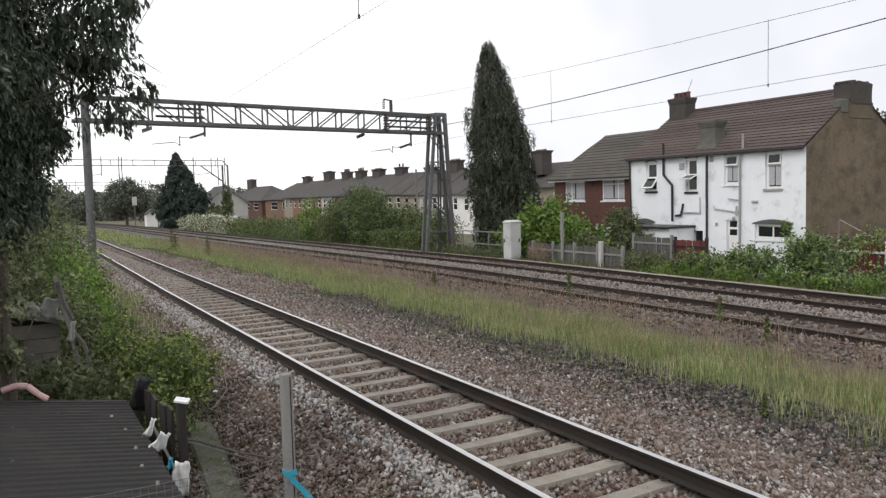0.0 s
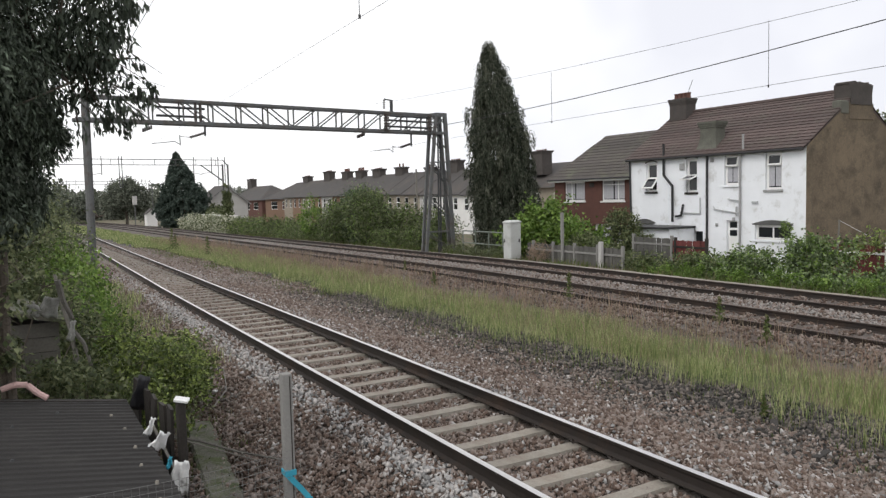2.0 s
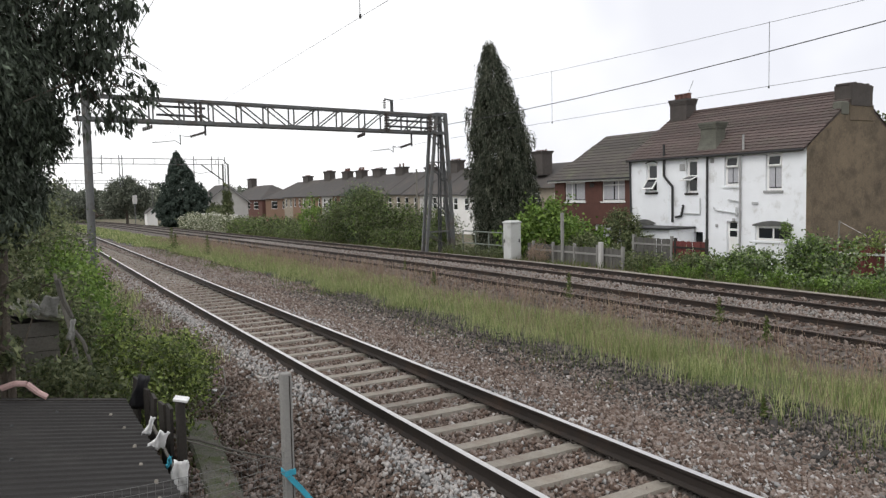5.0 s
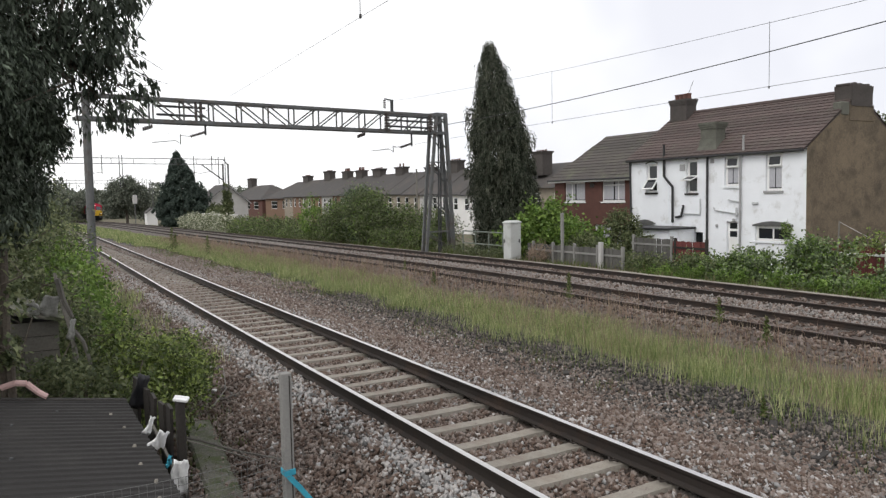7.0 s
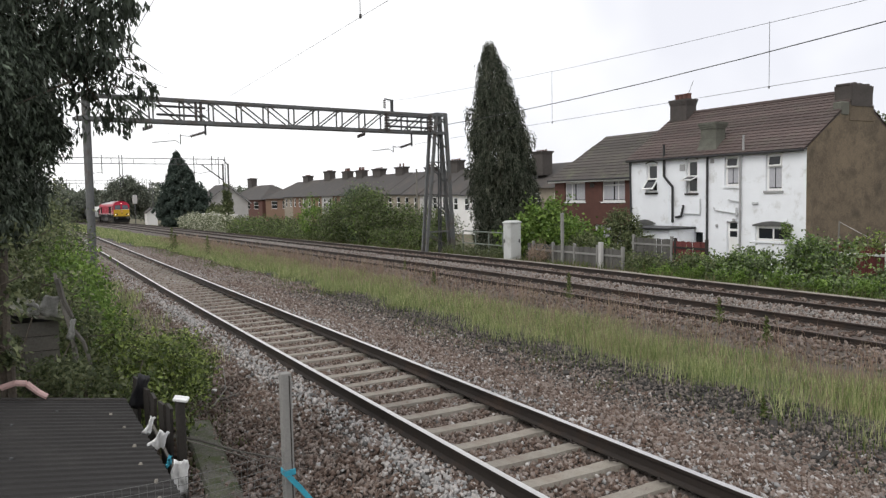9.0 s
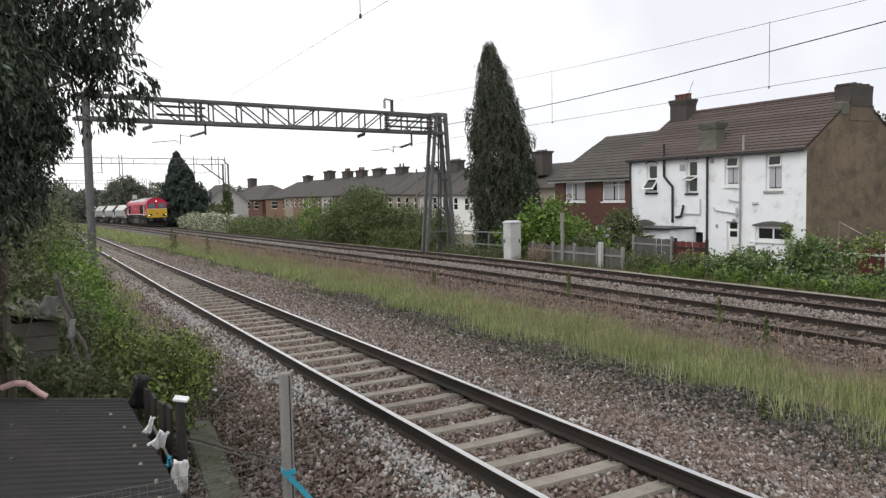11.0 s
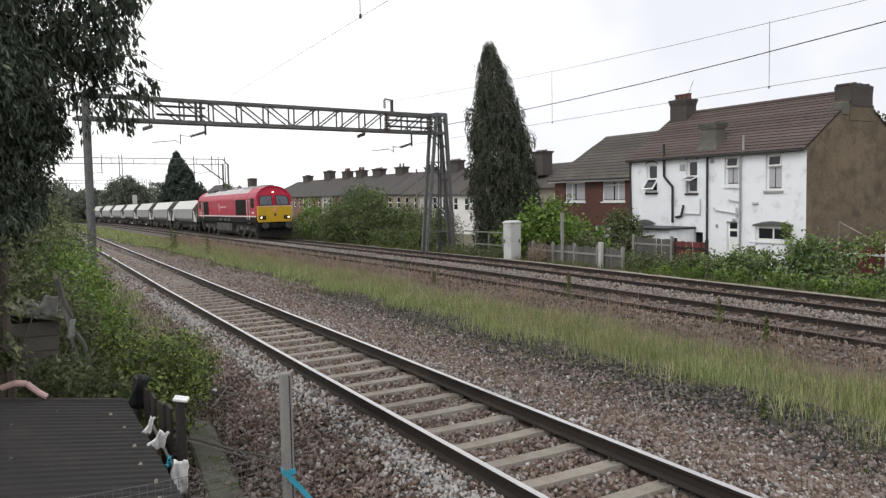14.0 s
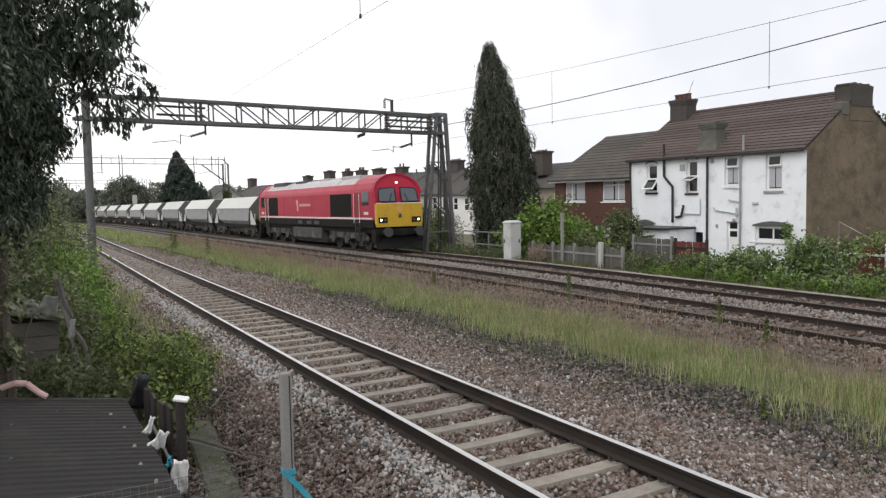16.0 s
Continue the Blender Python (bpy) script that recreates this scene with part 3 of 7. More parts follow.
        part("pane", bx(0, 0.006, ya + 0.05, yb - 0.05, -hh + 0.05, -0.05), GLASS, s)
    # gable, back and inner walls
    xr, zr = 29.7, 6.45
    xb = 32.9
    bm = bmesh.new()
    prof = [(HX + 0.004, zg), (xb, zg), (xb, 4.16), (xr, zr - 0.05), (HX + 0.004, 4.16)]
    loft(bm, [[(x, yy, z) for x, z in prof] for yy in (y0 - 0.02, y0 + 0.26)])
    part("gable_wall", bm, BROWN_RENDER, h, "brown roughcast gable wall")
    bm = bmesh.new()
    loft(bm, [[(x, yy, z) for x, z in prof] for yy in (y1 - 0.26, y1 - 0.004)])
    part("party_wall", bm, RED_BRICK, h)
    part("rear_wall", bx(xb - 0.26, xb, y0 + 0.3, y1 - 0.3, zg, 4.16), WHITE_RENDER, h)
    part("loft_floor", bx(HX + 0.3, xb - 0.3, y0 + 0.3, y1 - 0.3, 3.98, 4.08), WHITE_RENDER, h)
    part("upper_floor", bx(HX + 0.3, xb - 0.3, y0 + 0.3, y1 - 0.3, 1.45, 1.6), OLD_WOOD, h)
    roof = part("roof_deck", loft(bmesh.new(), [[(HX - 0.16, yy, 4.10), (xr, yy, zr - 0.03), (xb + 0.16, yy, 4.10), (xr, yy, zr - 0.16)] for yy in (y0 - 0.03, y1 + 0.05)]), ROOF_TILE, h)
    tiled_roof(roof, (HX - 0.2, 4.12), (xr, zr), y0 - 0.05, y1 + 0.1, 17, ROOF_TILE)
    tiled_roof(roof, (xb + 0.2, 4.12), (xr, zr), y0 - 0.05, y1 + 0.1, 9, ROOF_TILE)
    bm = bmesh.new()
    for i in range(22):
        ya = y0 - 0.05 + i * (y1 - y0 + 0.1) / 22
        tube(bm, (xr, ya, zr + 0.0), (xr, ya + 0.46, zr + 0.012), 0.11, 8)
    part("ridge_tiles", bm, ROOF_TILE, roof)
    part("gutter", bx(HX - 0.26, HX - 0.14, y0, y1 + 0.05, 4.03, 4.12, bevel=0.02), BLACK_PIPE, h, "black gutter along the eaves")
    # chimneys
    chimney(h, 29.88, 18.74, 5.85, 6.68, 1.42, 0.72, 0, CHIM_BRICK, cap=0.006)
    chimney_rough(h, 29.88, 18.74, 6.68)
    chimney(h, 29.45, 27.35, 5.6, 7.15, 0.7, 1.05, 4, CHIM_BRICK, 0.28, cap=0.025)
    chimney(h, 27.05, 23.40, 4.0, 5.58, 0.6, 0.84, 0, STACK_GREY, cap=0.035)
    bm = bmesh.new()
    loft(bm, [[(27.05 - a, 23.40 - b, z), (27.05 + a, 23.40 - b, z), (27.05 + a, 23.40 + b, z), (27.05 - a, 23.40 + b, z)] for a, b, z in ((0.46, 0.58, 4.30), (0.37, 0.48, 4.55), (0.32, 0.44, 4.85))])
    # flared rendered base of the grey stack
    part("stack_foot", bm, STACK_GREY, h, "grey skirt at the foot of the stack")
    part("gable_shoulder", bx(28.55, 29.10, 18.40, 18.80, 5.45, 6.0, bevel=0.05), STACK_GREY, h, "pale cement shoulder beside the chimney")
    part("chimney_breast", bx(29.104, 30.75, 18.405, 18.95, 5.25, 5.93, bevel=0.03), BROWN_RENDER, h, "brown roughcast breast under the chimney")
    # pipes
    bm = bmesh.new()
    tube(bm, (HX - 0.09, 25.68, 4.75), (HX - 0.09, 25.68, 3.3), 0.055)
    tube(bm, (HX - 0.09, 25.68, 3.3), (HX - 0.09, 25.15, 2.8), 0.055)
    tube(bm, (HX - 0.09, 25.15, 2.8), (HX - 0.09, 25.15, 1.15), 0.055)
    part("soil_pipe", bm, BLACK_PIPE, h, "black soil pipe with a crank")
    bm = bmesh.new()
    tube(bm, (HX - 0.09, 24.95, 1.4), (HX - 0.09, 24.62, 1.45), 0.05)
    tube(bm, (HX - 0.09, 24.62, 1.45), (HX - 0.09, 24.5, 1.95), 0.05)
    part("waste_pipe", bm, BLACK_PIPE, h)
    bm = bmesh.new()
    tube(bm, (HX - 0.09, 21.27, 4.85), (HX - 0.09, 21.27, 4.15), 0.047)
    tube(bm, (HX - 0.09, 21.27, 4.15), (HX - 0.09, 21.42, 3.9), 0.047)
    tube(bm, (HX - 0.09, 21.42, 3.9), (HX - 0.09, 21.42, -0.9), 0.047)
    part("soil_pipe", bm, GREY_PIPE, h, "grey soil pipe")
    bm = bmesh.new()
    tube(bm, (HX - 0.07, 23.17, 4.05), (HX - 0.07, 23.17, -0.9), 0.05)
    part("downpipe", bm, BLACK_PIPE, h)
    bm = bmesh.new()
    tube(bm, (HX - 0.07, 27.93, 4.05), (HX - 0.07, 27.85, 0.9), 0.05)
    part("downpipe", bm, BLACK_PIPE, h)
    for run in (((21.42, 1.57), (22.75, 1.74), (22.82, 1.86)), ((21.40, 2.08), (22.05, 2.18)), ((24.70, 1.58), (23.56, 1.55), (23.56, 2.24))):
        bm = bmesh.new()
        for (ya, za), (yb, zb) in zip(run, run[1:]):
            tube(bm, (HX - 0.06, ya, za), (HX - 0.06, yb, zb), 0.03, 6)
        part("waste_pipe", bm, OFF_WHITE_PIPE, h, "thin painted waste pipe")
    part("hopper_head", tube(bmesh.new(), (HX - 0.06, 21.62, 1.45), (HX - 0.06, 21.62, 1.85), 0.05, 6), OFF_WHITE_PIPE, h)
    for yy, zz, w in ((24.62, 3.65, 0.15), (22.93, 3.87, 0.10), (22.67, 1.06, 0.07), (21.78, 1.32, 0.07)):
        part("vent_box", bx(HX - 0.06, HX, yy - w, yy + w, zz - w, zz + w, bevel=0.02), GREY_PIPE, h)
    part("wall_lamp", bx(HX - 0.10, HX, 20.58, 20.86, 1.98, 2.08, bevel=0.02), OFF_WHITE_PIPE, h)
    bm = bmesh.new()
    tube(bm, (29.45, 27.0, 7.4), (29.45, 26.7, 8.0), 0.012, 5)
    part("aerial", bm, STEEL_DARK, h)
    # lean-to with a flat roof
    lean = thing_part("lean_to", h)
    part("lean_to_wall", bx(24.9, 26.45, 23.9, 27.2, -1.0, 0.9), WHITE_RENDER, lean)
    part("lean_to_roof", bx(24.7, 26.48, 23.8, 27.3, 0.9, 0.99, bevel=0.02), BLACK_PIPE, lean)


white_house()


def brown_house():
    h = thing("brick_house", "red-brown brick house with hipped grey-brown tiled roof", "house", "houses")
    X, y0, y1, ze, zg = 32.0, 32.5, 41.0, 3.50, -1.2
    holes = [(37.9, 39.95, 2.04, 3.30), (34.25, 36.3, 2.04, 3.36), (35.2, 37.0, -0.8, 0.6)]
    wall_with_holes("front_wall", X, y0, y1, zg, ze, holes, 0.28, RED_BRICK, h)
    window(h, X, holes[0], (("v", 39.3), ), WHITE_PAINT)
    window(h, X, holes[1], (("v", 34.9), ("h", 3.05)), WHITE_PAINT)
    window(h, X, holes[2], (("v", 36.1),), WHITE_PAINT)
    for yy in (y0, y1 - 0.28):
        part("side_wall", bx(X + 0.28, X + 8, yy, yy + 0.28, zg, ze), RED_BRICK, h)
    part("rear_wall", bx(X + 8, X + 8.28, y0, y1, zg, ze), RED_BRICK, h)
    part("upper_floor", bx(X + 0.3, X + 7.9, y0 + 0.3, y1 - 0.3, ze - 0.2, ze - 0.1), OLD_WOOD, h)
    xr, zr = X + 4.1, 6.45
    bm = bmesh.new()
    ev = [bm.verts.new(v) for v in ((X - 0.35, y0 - 0.3, ze - 0.06), (X + 8.6, y0 - 0.3, ze - 0.06), (X + 8.6, y1 + 0.35, ze - 0.06), (X - 0.35, y1 + 0.35, ze - 0.06))]
    ra, rb = bm.verts.new((xr, y0 - 0.3, zr)), bm.verts.new((xr, y1 - 0.6, zr))
    for f in ((ev[0], ra, rb, ev[3]), (ev[1], ev[2], rb, ra), (ev[3], rb, ev[2]), (ev[0], ev[1], ra), (ev[0], ev[3], ev[2], ev[1])):
        bm.faces.new(f)
    roof = part("roof", bm, ROOF_DARK, h)
    tiled_roof(roof, (X - 0.38, ze - 0.04), (xr, zr + 0.02), y0 - 0.3, y1 + 0.35, 15, ROOF_DARK, hip1=0.95)
    part("gutter", bx(X - 0.46, X - 0.34, y0 - 0.2, y1 + 0.3, ze - 0.1, ze - 0.01, bevel=0.02), BLACK_PIPE, h)
    part("fascia", bx(X - 0.335, X - 0.30, y0 - 0.2, y1 + 0.3, ze - 0.2, ze - 0.07), WHITE_PAINT, h)
    part("corner_pipe", bx(X - 0.1, X - 0.02, y0 + 1.0, y0 + 1.09, zg, ze), WHITE_PAINT, h)
    part("vent_box", bx(X - 0.08, X, 37.0, 37.35, 2.95, 3.2), CHIM_BRICK, h)


brown_house()
# ---- the freight train
LOCO_L = 20.4


def wheelset(parent, y, r=0.53):
    bm = bmesh.new()
    for s in (-0.7525, 0.7525):
        tube(bm, (s - 0.065, 0, 0), (s + 0.065, 0, 0), r, 24)
        tube(bm, (s - 0.07, 0, 0), (s + 0.07, 0, 0), r * 0.72, 16)
        for k in range(3):
            a = 2 * math.pi * k / 3
            tube(bm, (s - 0.08, 0.3 * math.cos(a), 0.3 * math.sin(a)), (s + 0.08, 0.3 * math.cos(a), 0.3 * math.sin(a)), 0.05, 6)
    tube(bm, (-0.75, 0, 0), (0.75, 0, 0), 0.09, 10)
    w = part("wheelset", bm, LOCO_DIRT, parent)
    w.matrix_basis = pose(0, y, r)
    return w


def bogie(parent, y, axles, frame_mat, wheels, r=0.53):
    half = (axles[-1] - axles[0]) / 2
    b = part("bogie", bx(-1.05, 1.05, y - 0.5, y + 0.5, 0.45, 0.85), LOCO_BLACK, parent)
    for s in (-1, 1):
        bm = bmesh.new()
        pts = [(-half - 0.75, 0.62), (-half - 0.35, 0.92), (half + 0.35, 0.92), (half + 0.75, 0.62), (half + 0.75, 0.50), (half + 0.3, 0.62), (-half - 0.3, 0.62), (-half - 0.75, 0.50)]
        loft(bm, [[(x, y + py, pz) for py, pz in pts] for x in (s * 1.02, s * 1.14)])
        part("side_frame", bm, frame_mat, b)
        for a in axles:
            bm = bmesh.new()
            box(bm, min(s * 1.1, s * 1.24), max(s * 1.1, s * 1.24), y + a - 0.2, y + a + 0.2, r - 0.2, r + 0.2, bevel=0.04)
            part("axle_box", bm, frame_mat, b)
            for e in (-0.32, 0.32):
                bm = bmesh.new()
                tube(bm, (s * 1.16, y + a + e, r), (s * 1.16, y + a + e, r + 0.42), 0.09, 8)
                part("spring", bm, frame_mat, b)
    for a in axles:
        wheels.append((wheelset(parent, y + a, r), y + a, r))


def loco():
    """Its front is at the origin and faces -y; rails at z 0."""
    t = thing("diesel_locomotive", "red diesel freight locomotive with yellow nose and lit headlights", "locomotive")
    wheels = []
    # body section: flat sides, roof shoulders, shallow top
    half = [(1.32, 1.62), (1.32, 3.02), (1.29, 3.18), (1.14, 3.46), (0.84, 3.72), (0.42, 3.89), (0.0, 3.94)]

    def ring(y, narrow=1.0, low=1.0, dz=0.0, lean=0.0):
        pts = [(x * narrow, z) for x, z in half] + [(-x * narrow, z) for x, z in half[-2::-1]]
        return [(x, y + lean * max(0, z - 2.40) / 1.45, max(z, low) + (dz if z > 3.1 else 0)) for x, z in pts]

    def shell(y0, y1, sel, **kw):
        """Only the faces between the profile's points that sel allows, as an open strip."""
        bm = bmesh.new()
        a, b = ring(y0, **kw), ring(y1, **kw)
        va, vb = [bm.verts.new(v) for v in a], [bm.verts.new(v) for v in b]
        for i in range(len(a) - 1):
            if sel(i):
                bm.faces.new((va[i], vb[i], vb[i + 1], va[i + 1]))
        return bm
    k = 2 * len(half) - 2
    body = part("body", loft(bmesh.new(), [ring(2.6), ring(18.6)]), LOCO_RED, t, "glossy red body side")
    # the sky's sheen on the red roof is put into this grey sheet
    part("roof_sheet", shell(2.95, 18.6, lambda i: 3 <= i < k - 3, narrow=1.004), LOCO_GREY, t, "silver-grey roof with sky sheen in its colour").location = (0, 0, 0.004)
    # cabs at both ends with sloped faces
    for end in (0, 1):
        c = thing_part("cab", t)
        if end:
            c.matrix_basis = pose(0, LOCO_L, 0, 0, 0, 180)
        part("cab_shell", loft(bmesh.new(), [ring(0.0, 0.965, 1.0, 0, 0.42), ring(0.35, 1.0, 1.0, 0, 0.30), ring(1.9), ring(2.56)]), LOCO_RED, c)
        # yellow lower nose, following the face
        bm = bmesh.new()
        pts = [(-1.22, 1.26), (1.22, 1.26), (1.275, 1.42), (1.275, 2.42), (-1.275, 2.42), (-1.275, 1.42)]
        loft(bm, [[(x, -0.028, z) for x, z in pts], [(x * 1.015, 0.12, z) for x, z in pts]])
        part("yellow_nose", bm, LOCO_YELLOW, c, "yellow warning panel, dusty")
        part("nose_trim", bx(-1.26, 1.26, -0.034, 0.0, 2.42, 2.45), WHITE_PAINT, c)
        for s in (-1, 1):
            bm = bmesh.new()
            pts = [(s * 0.16, 2.52), (s * 1.10, 2.52), (s * 1.05, 3.08), (s * 0.94, 3.18), (s * 0.16, 3.22)]
            loft(bm, [[(x, 0.42 * (z - 2.40) / 1.45 - 0.012, z) for x, z in pts], [(x, 0.42 * (z - 2.40) / 1.45 + 0.02, z) for x, z in pts]])
            part("windscreen", bm, GLASS_SCREEN, c, "dark cab windscreen")
            bm = bmesh.new()
            for a, b in zip(pts, pts[1:] + pts[:1]):
                beam(bm, (a[0], 0.42 * (a[1] - 2.40) / 1.45 - 0.012, a[1]), (b[0], 0.42 * (b[1] - 2.40) / 1.45 - 0.012, b[1]), 0.035)
            part("windscreen_seal", bm, LOCO_BLACK, c)
            bm = bmesh.new()
            beam(bm, (s * 0.55, -0.01, 2.46), (s * 0.35, 0.10, 2.95), 0.02)
            part("wiper", bm, LOCO_BLACK, c)
            part("lamp_cluster", bx(s * 0.92 - 0.25, s * 0.92 + 0.25, -0.055, -0.02, 1.46, 1.74, bevel=0.01), LOCO_BLACK, c)
            bm = bmesh.new()
            for q in (-0.11, 0.11):
                if q * s > 0:
                    tube(bm, (s * 0.92 + q, -0.075, 1.60), (s * 0.92 + q, -0.056, 1.60), 0.056, 12)
            part("headlight", bm, HEADLIGHT if not end else TAIL, c, "bright warm-white headlight")
            part("marker_lamp", tube(bmesh.new(), (s * 0.81, -0.070, 1.60), (s * 0.81, -0.056, 1.60), 0.055, 12), UNLIT, c, "unlit dull lamp glass")
            bm = bmesh.new()
            tube(bm, (s * 0.87, -0.5, 1.02), (s * 0.87, 0.1, 1.02), 0.10, 10)
            tube(bm, (s * 0.87, -0.56, 1.02), (s * 0.87, -0.5, 1.02), 0.24, 14)
            part("buffer", bm, STEEL_DARK, c, "worn dark steel buffer")
            part("step_side", bx(s * 1.2 - 0.12, s * 1.2 + 0.12, 0.05, 0.5, 0.5, 1.14), LOCO_BLACK, c)
            # side cab window, door, handrails
            part("side_window", bx(s * 1.322 - 0.006, s * 1.322 + 0.006, 0.78, 1.62, 2.34, 3.04), GLASS, c, "dark cab side window")
            part("door_recess", bx(s * 1.322 - 0.008, s * 1.322 + 0.008, 1.95, 2.52, 1.66, 3.02), LOCO_RED_DARK, c)
            bm = bmesh.new()
            for yy in (1.88, 2.58):
                tube(bm, (s * 1.37, yy, 1.45), (s * 1.37, yy, 2.95), 0.014, 6)
            part("handrail", bm, WHITE_PAINT, c, "pale grab rail")
            part("number_bars", bx(s * 1.322 - 0.005, s * 1.322 + 0.005, 0.85, 1.4, 1.88, 2.02), PALE_MARK, c, "unreadable pale number bar")
            bm = bmesh.new()
            for zz in (0.55, 0.85, 1.15, 1.45):
                box(bm, s * 1.26 - 0.1, s * 1.26 + 0.1, 1.95, 2.5, zz, zz + 0.035)
            for yy in (1.95, 2.47):
                box(bm, s * 1.32 - 0.03, s * 1.32 + 0.03, yy, yy + 0.035, 0.5, 1.62)
            part("cab_steps", bm, LOCO_DIRT, c)
        part("high_lamp", tube(bmesh.new(), (0, 0.23, 3.47), (0, 0.36, 3.47), 0.05, 12), HEADLIGHT if not end else TAIL, c, "lit high-level headlight")
        part("crest", tube(bmesh.new(), (0.0, -0.036, 2.16), (0.0, -0.02, 2.16), 0.17, 14), CREST, c, "faded round crest")
        part("lamp_bracket", bx(-0.06, 0.10, -0.05, -0.028, 1.70, 1.90, bevel=0.01), LOCO_DIRT, c)
        part("roof_brow", loft(bmesh.new(), [[(x * 1.012, yy + 0.42 * (max(z, 3.0) - 2.40) / 1.45, z + 0.012) for x, z in half[1:] + [(-x, z) for x, z in half[-2:0:-1]]] + [(x * 0.95, yy + 0.42 * (max(z, 3.0) - 2.40) / 1.45, z - 0.09) for x, z in [(-x, z) for x, z in half[1:]] + half[-2:0:-1]] for yy in (-0.07, 0.03)]), LOCO_RED, c, "red brow over the windscreens")
        part("coupler", bx(-0.18, 0.18, -0.45, 0.1, 0.82, 1.15, bevel=0.03), LOCO_BLACK, c)
        part("snow_plough", loft(bmesh.new(), [[(-1.25, -0.05, 0.18), (1.25, -0.05, 0.18), (1.25, 0.25, 0.95), (-1.25, 0.25, 0.95)], [(-1.25, 0.05, 0.18), (1.25, 0.05, 0.18), (1.25, 0.4, 0.95), (-1.25, 0.4, 0.95)]]), LOCO_BLACK, c)
        part("buffer_beam", bx(-1.25, 1.25, -0.02, 0.4, 0.85, 1.16), LOCO_BLACK, c)
    # sides: grilles, solebar stripe, panel lines, lettering bars
    for s in (-1, 1):
        for ya, yb in ((3.0, 6.05), (15.75, 17.75)):
            g = part("radiator_grille", bx(s * 1.322 - 0.01, s * 1.322 + 0.01, ya, yb, 1.76, 2.98), LOCO_BLACK, t, "black side grille")
            bm = bmesh.new()
            for i in range(9):
                box(bm, s * 1.335 - 0.012, s * 1.335 + 0.012, ya, yb, 1.83 + 0.112 * i, 1.86 + 0.112 * i)
            part("louvre", bm, LOCO_BLACK, g)
        part("solebar_stripe", bx(s * 1.325 - 0.01, s * 1.325 + 0.01, 0.4, 20.0, 1.64, 1.73), PALE_MARK, t, "pale line along the solebar")
        part("solebar", bx(s * 1.24 - 0.06, s * 1.24 + 0.06, 0.3, 20.1, 1.22, 1.63), LOCO_BLACK, t)
        bm = bmesh.new()
        for yy in (6.6, 9.2, 11.8, 14.4):
            box(bm, s * 1.323 - 0.004, s * 1.323 + 0.004, yy, yy + 0.03, 1.75, 2.95)
        part("panel_joint", bm, LOCO_RED_DARK, t)
        # company sign drawn as plain shapes
        bm = bmesh.new()
        for i in range(8):
            box(bm, s * 1.324 - 0.004, s * 1.324 + 0.004, 9.35 + 0.25 * i, 9.55 + 0.25 * i, 2.36, 2.52)
        part("side_lettering", bm, PINK_MARK, t, "pale bars in place of lettering")
        bm = bmesh.new()
        tube(bm, (s * 1.318, 11.75, 2.60), (s * 1.328, 11.75, 2.60), 0.20, 5)
        box(bm, s * 1.324 - 0.004, s * 1.324 + 0.004, 11.55, 11.80, 2.08, 2.44)
        part("side_emblem", bm, PINK_MARK, t, "pale plain emblem")
    # underframe
    part("underframe", bx(-1.15, 1.15, 0.4, 20.0, 0.95, 1.63), LOCO_BLACK, t)
    part("fuel_tank", loft(bmesh.new(), [[(-1.3, yy, 1.1), (-1.3, yy, 0.50), (-1.05, yy, 0.28), (1.05, yy, 0.28), (1.3, yy, 0.50), (1.3, yy, 1.1)] for yy in (7.6, 12.8)]), LOCO_DIRT, t, "grimy fuel tank")
    for s in (-1, 1):
        bm = bmesh.new()
        for yy in (7.9, 9.2, 10.8):
            box(bm, s * 1.3 - 0.05, s * 1.3 + 0.05, yy, yy + 0.8, 1.3, 1.5)
        part("battery_box", bm, STEEL_DARK, t)
    bogie(t, 4.1, (-2.0, 0, 2.0), LOCO_DIRT, wheels)
    bogie(t, 16.3, (-2.0, 0, 2.0), LOCO_DIRT, wheels)
    # roof fittings
    for yy, w, l, hh in ((4.5, 0.7, 2.6, 3.97), (9.0, 0.55, 1.4, 3.98), (13.0, 0.6, 2.0, 3.98), (16.6, 0.85, 2.8, 3.99)):
        part("roof_hatch", bx(-w, w, yy - l / 2, yy + l / 2, 3.70, hh, bevel=0.03), STEEL_DARK if yy > 12 else LOCO_GREY, t)
    return t, wheels


# darker body red: the shade of door recesses and panel gaps is painted in
LOCO_RED_DARK = mat("shaded_red_panel_gap", (0.20, 0.010, 0.014), 0.5, var=0.1, bump=0)
PALE_MARK = mat("pale_marking_paint", (0.62, 0.56, 0.55), 0.5, var=0.08, bump=0)
PINK_MARK = mat("faded_pink_marking", (0.60, 0.30, 0.33), 0.5, var=0.15, bump=0)
OLD_STEEL = mat("scuffed_step_steel", (0.17, 0.17, 0.165), 0.6, 0.4, var=0.2, bump=0)
CREST = mat("faded_crest", (0.60, 0.30, 0.10), 0.5, var=0.1, bump=0)
GLASS_SCREEN = glass_mat("cab_glass", (0.075, 0.085, 0.105), 0.12)
HEADLIGHT = glow_mat("lit_headlight", (1.0, 0.90, 0.66), 3.0)
UNLIT = glass_mat("unlit_marker_glass", (0.16, 0.12, 0.03), 0.25)
TAIL = glass_mat("unlit_lamp", (0.2, 0.02, 0.02), 0.2)
LOCO, LOCO_WHEELS = loco()

# the shade on the wagons' end sheets is put into this dark grey
END_GREY = mat("shaded_hopper_end", (0.10, 0.10, 0.098), 0.7, var=0.3, scale=2, fine=15, bump=0.05)
WAGON_PITCH = 14.1
WAGONS = 18


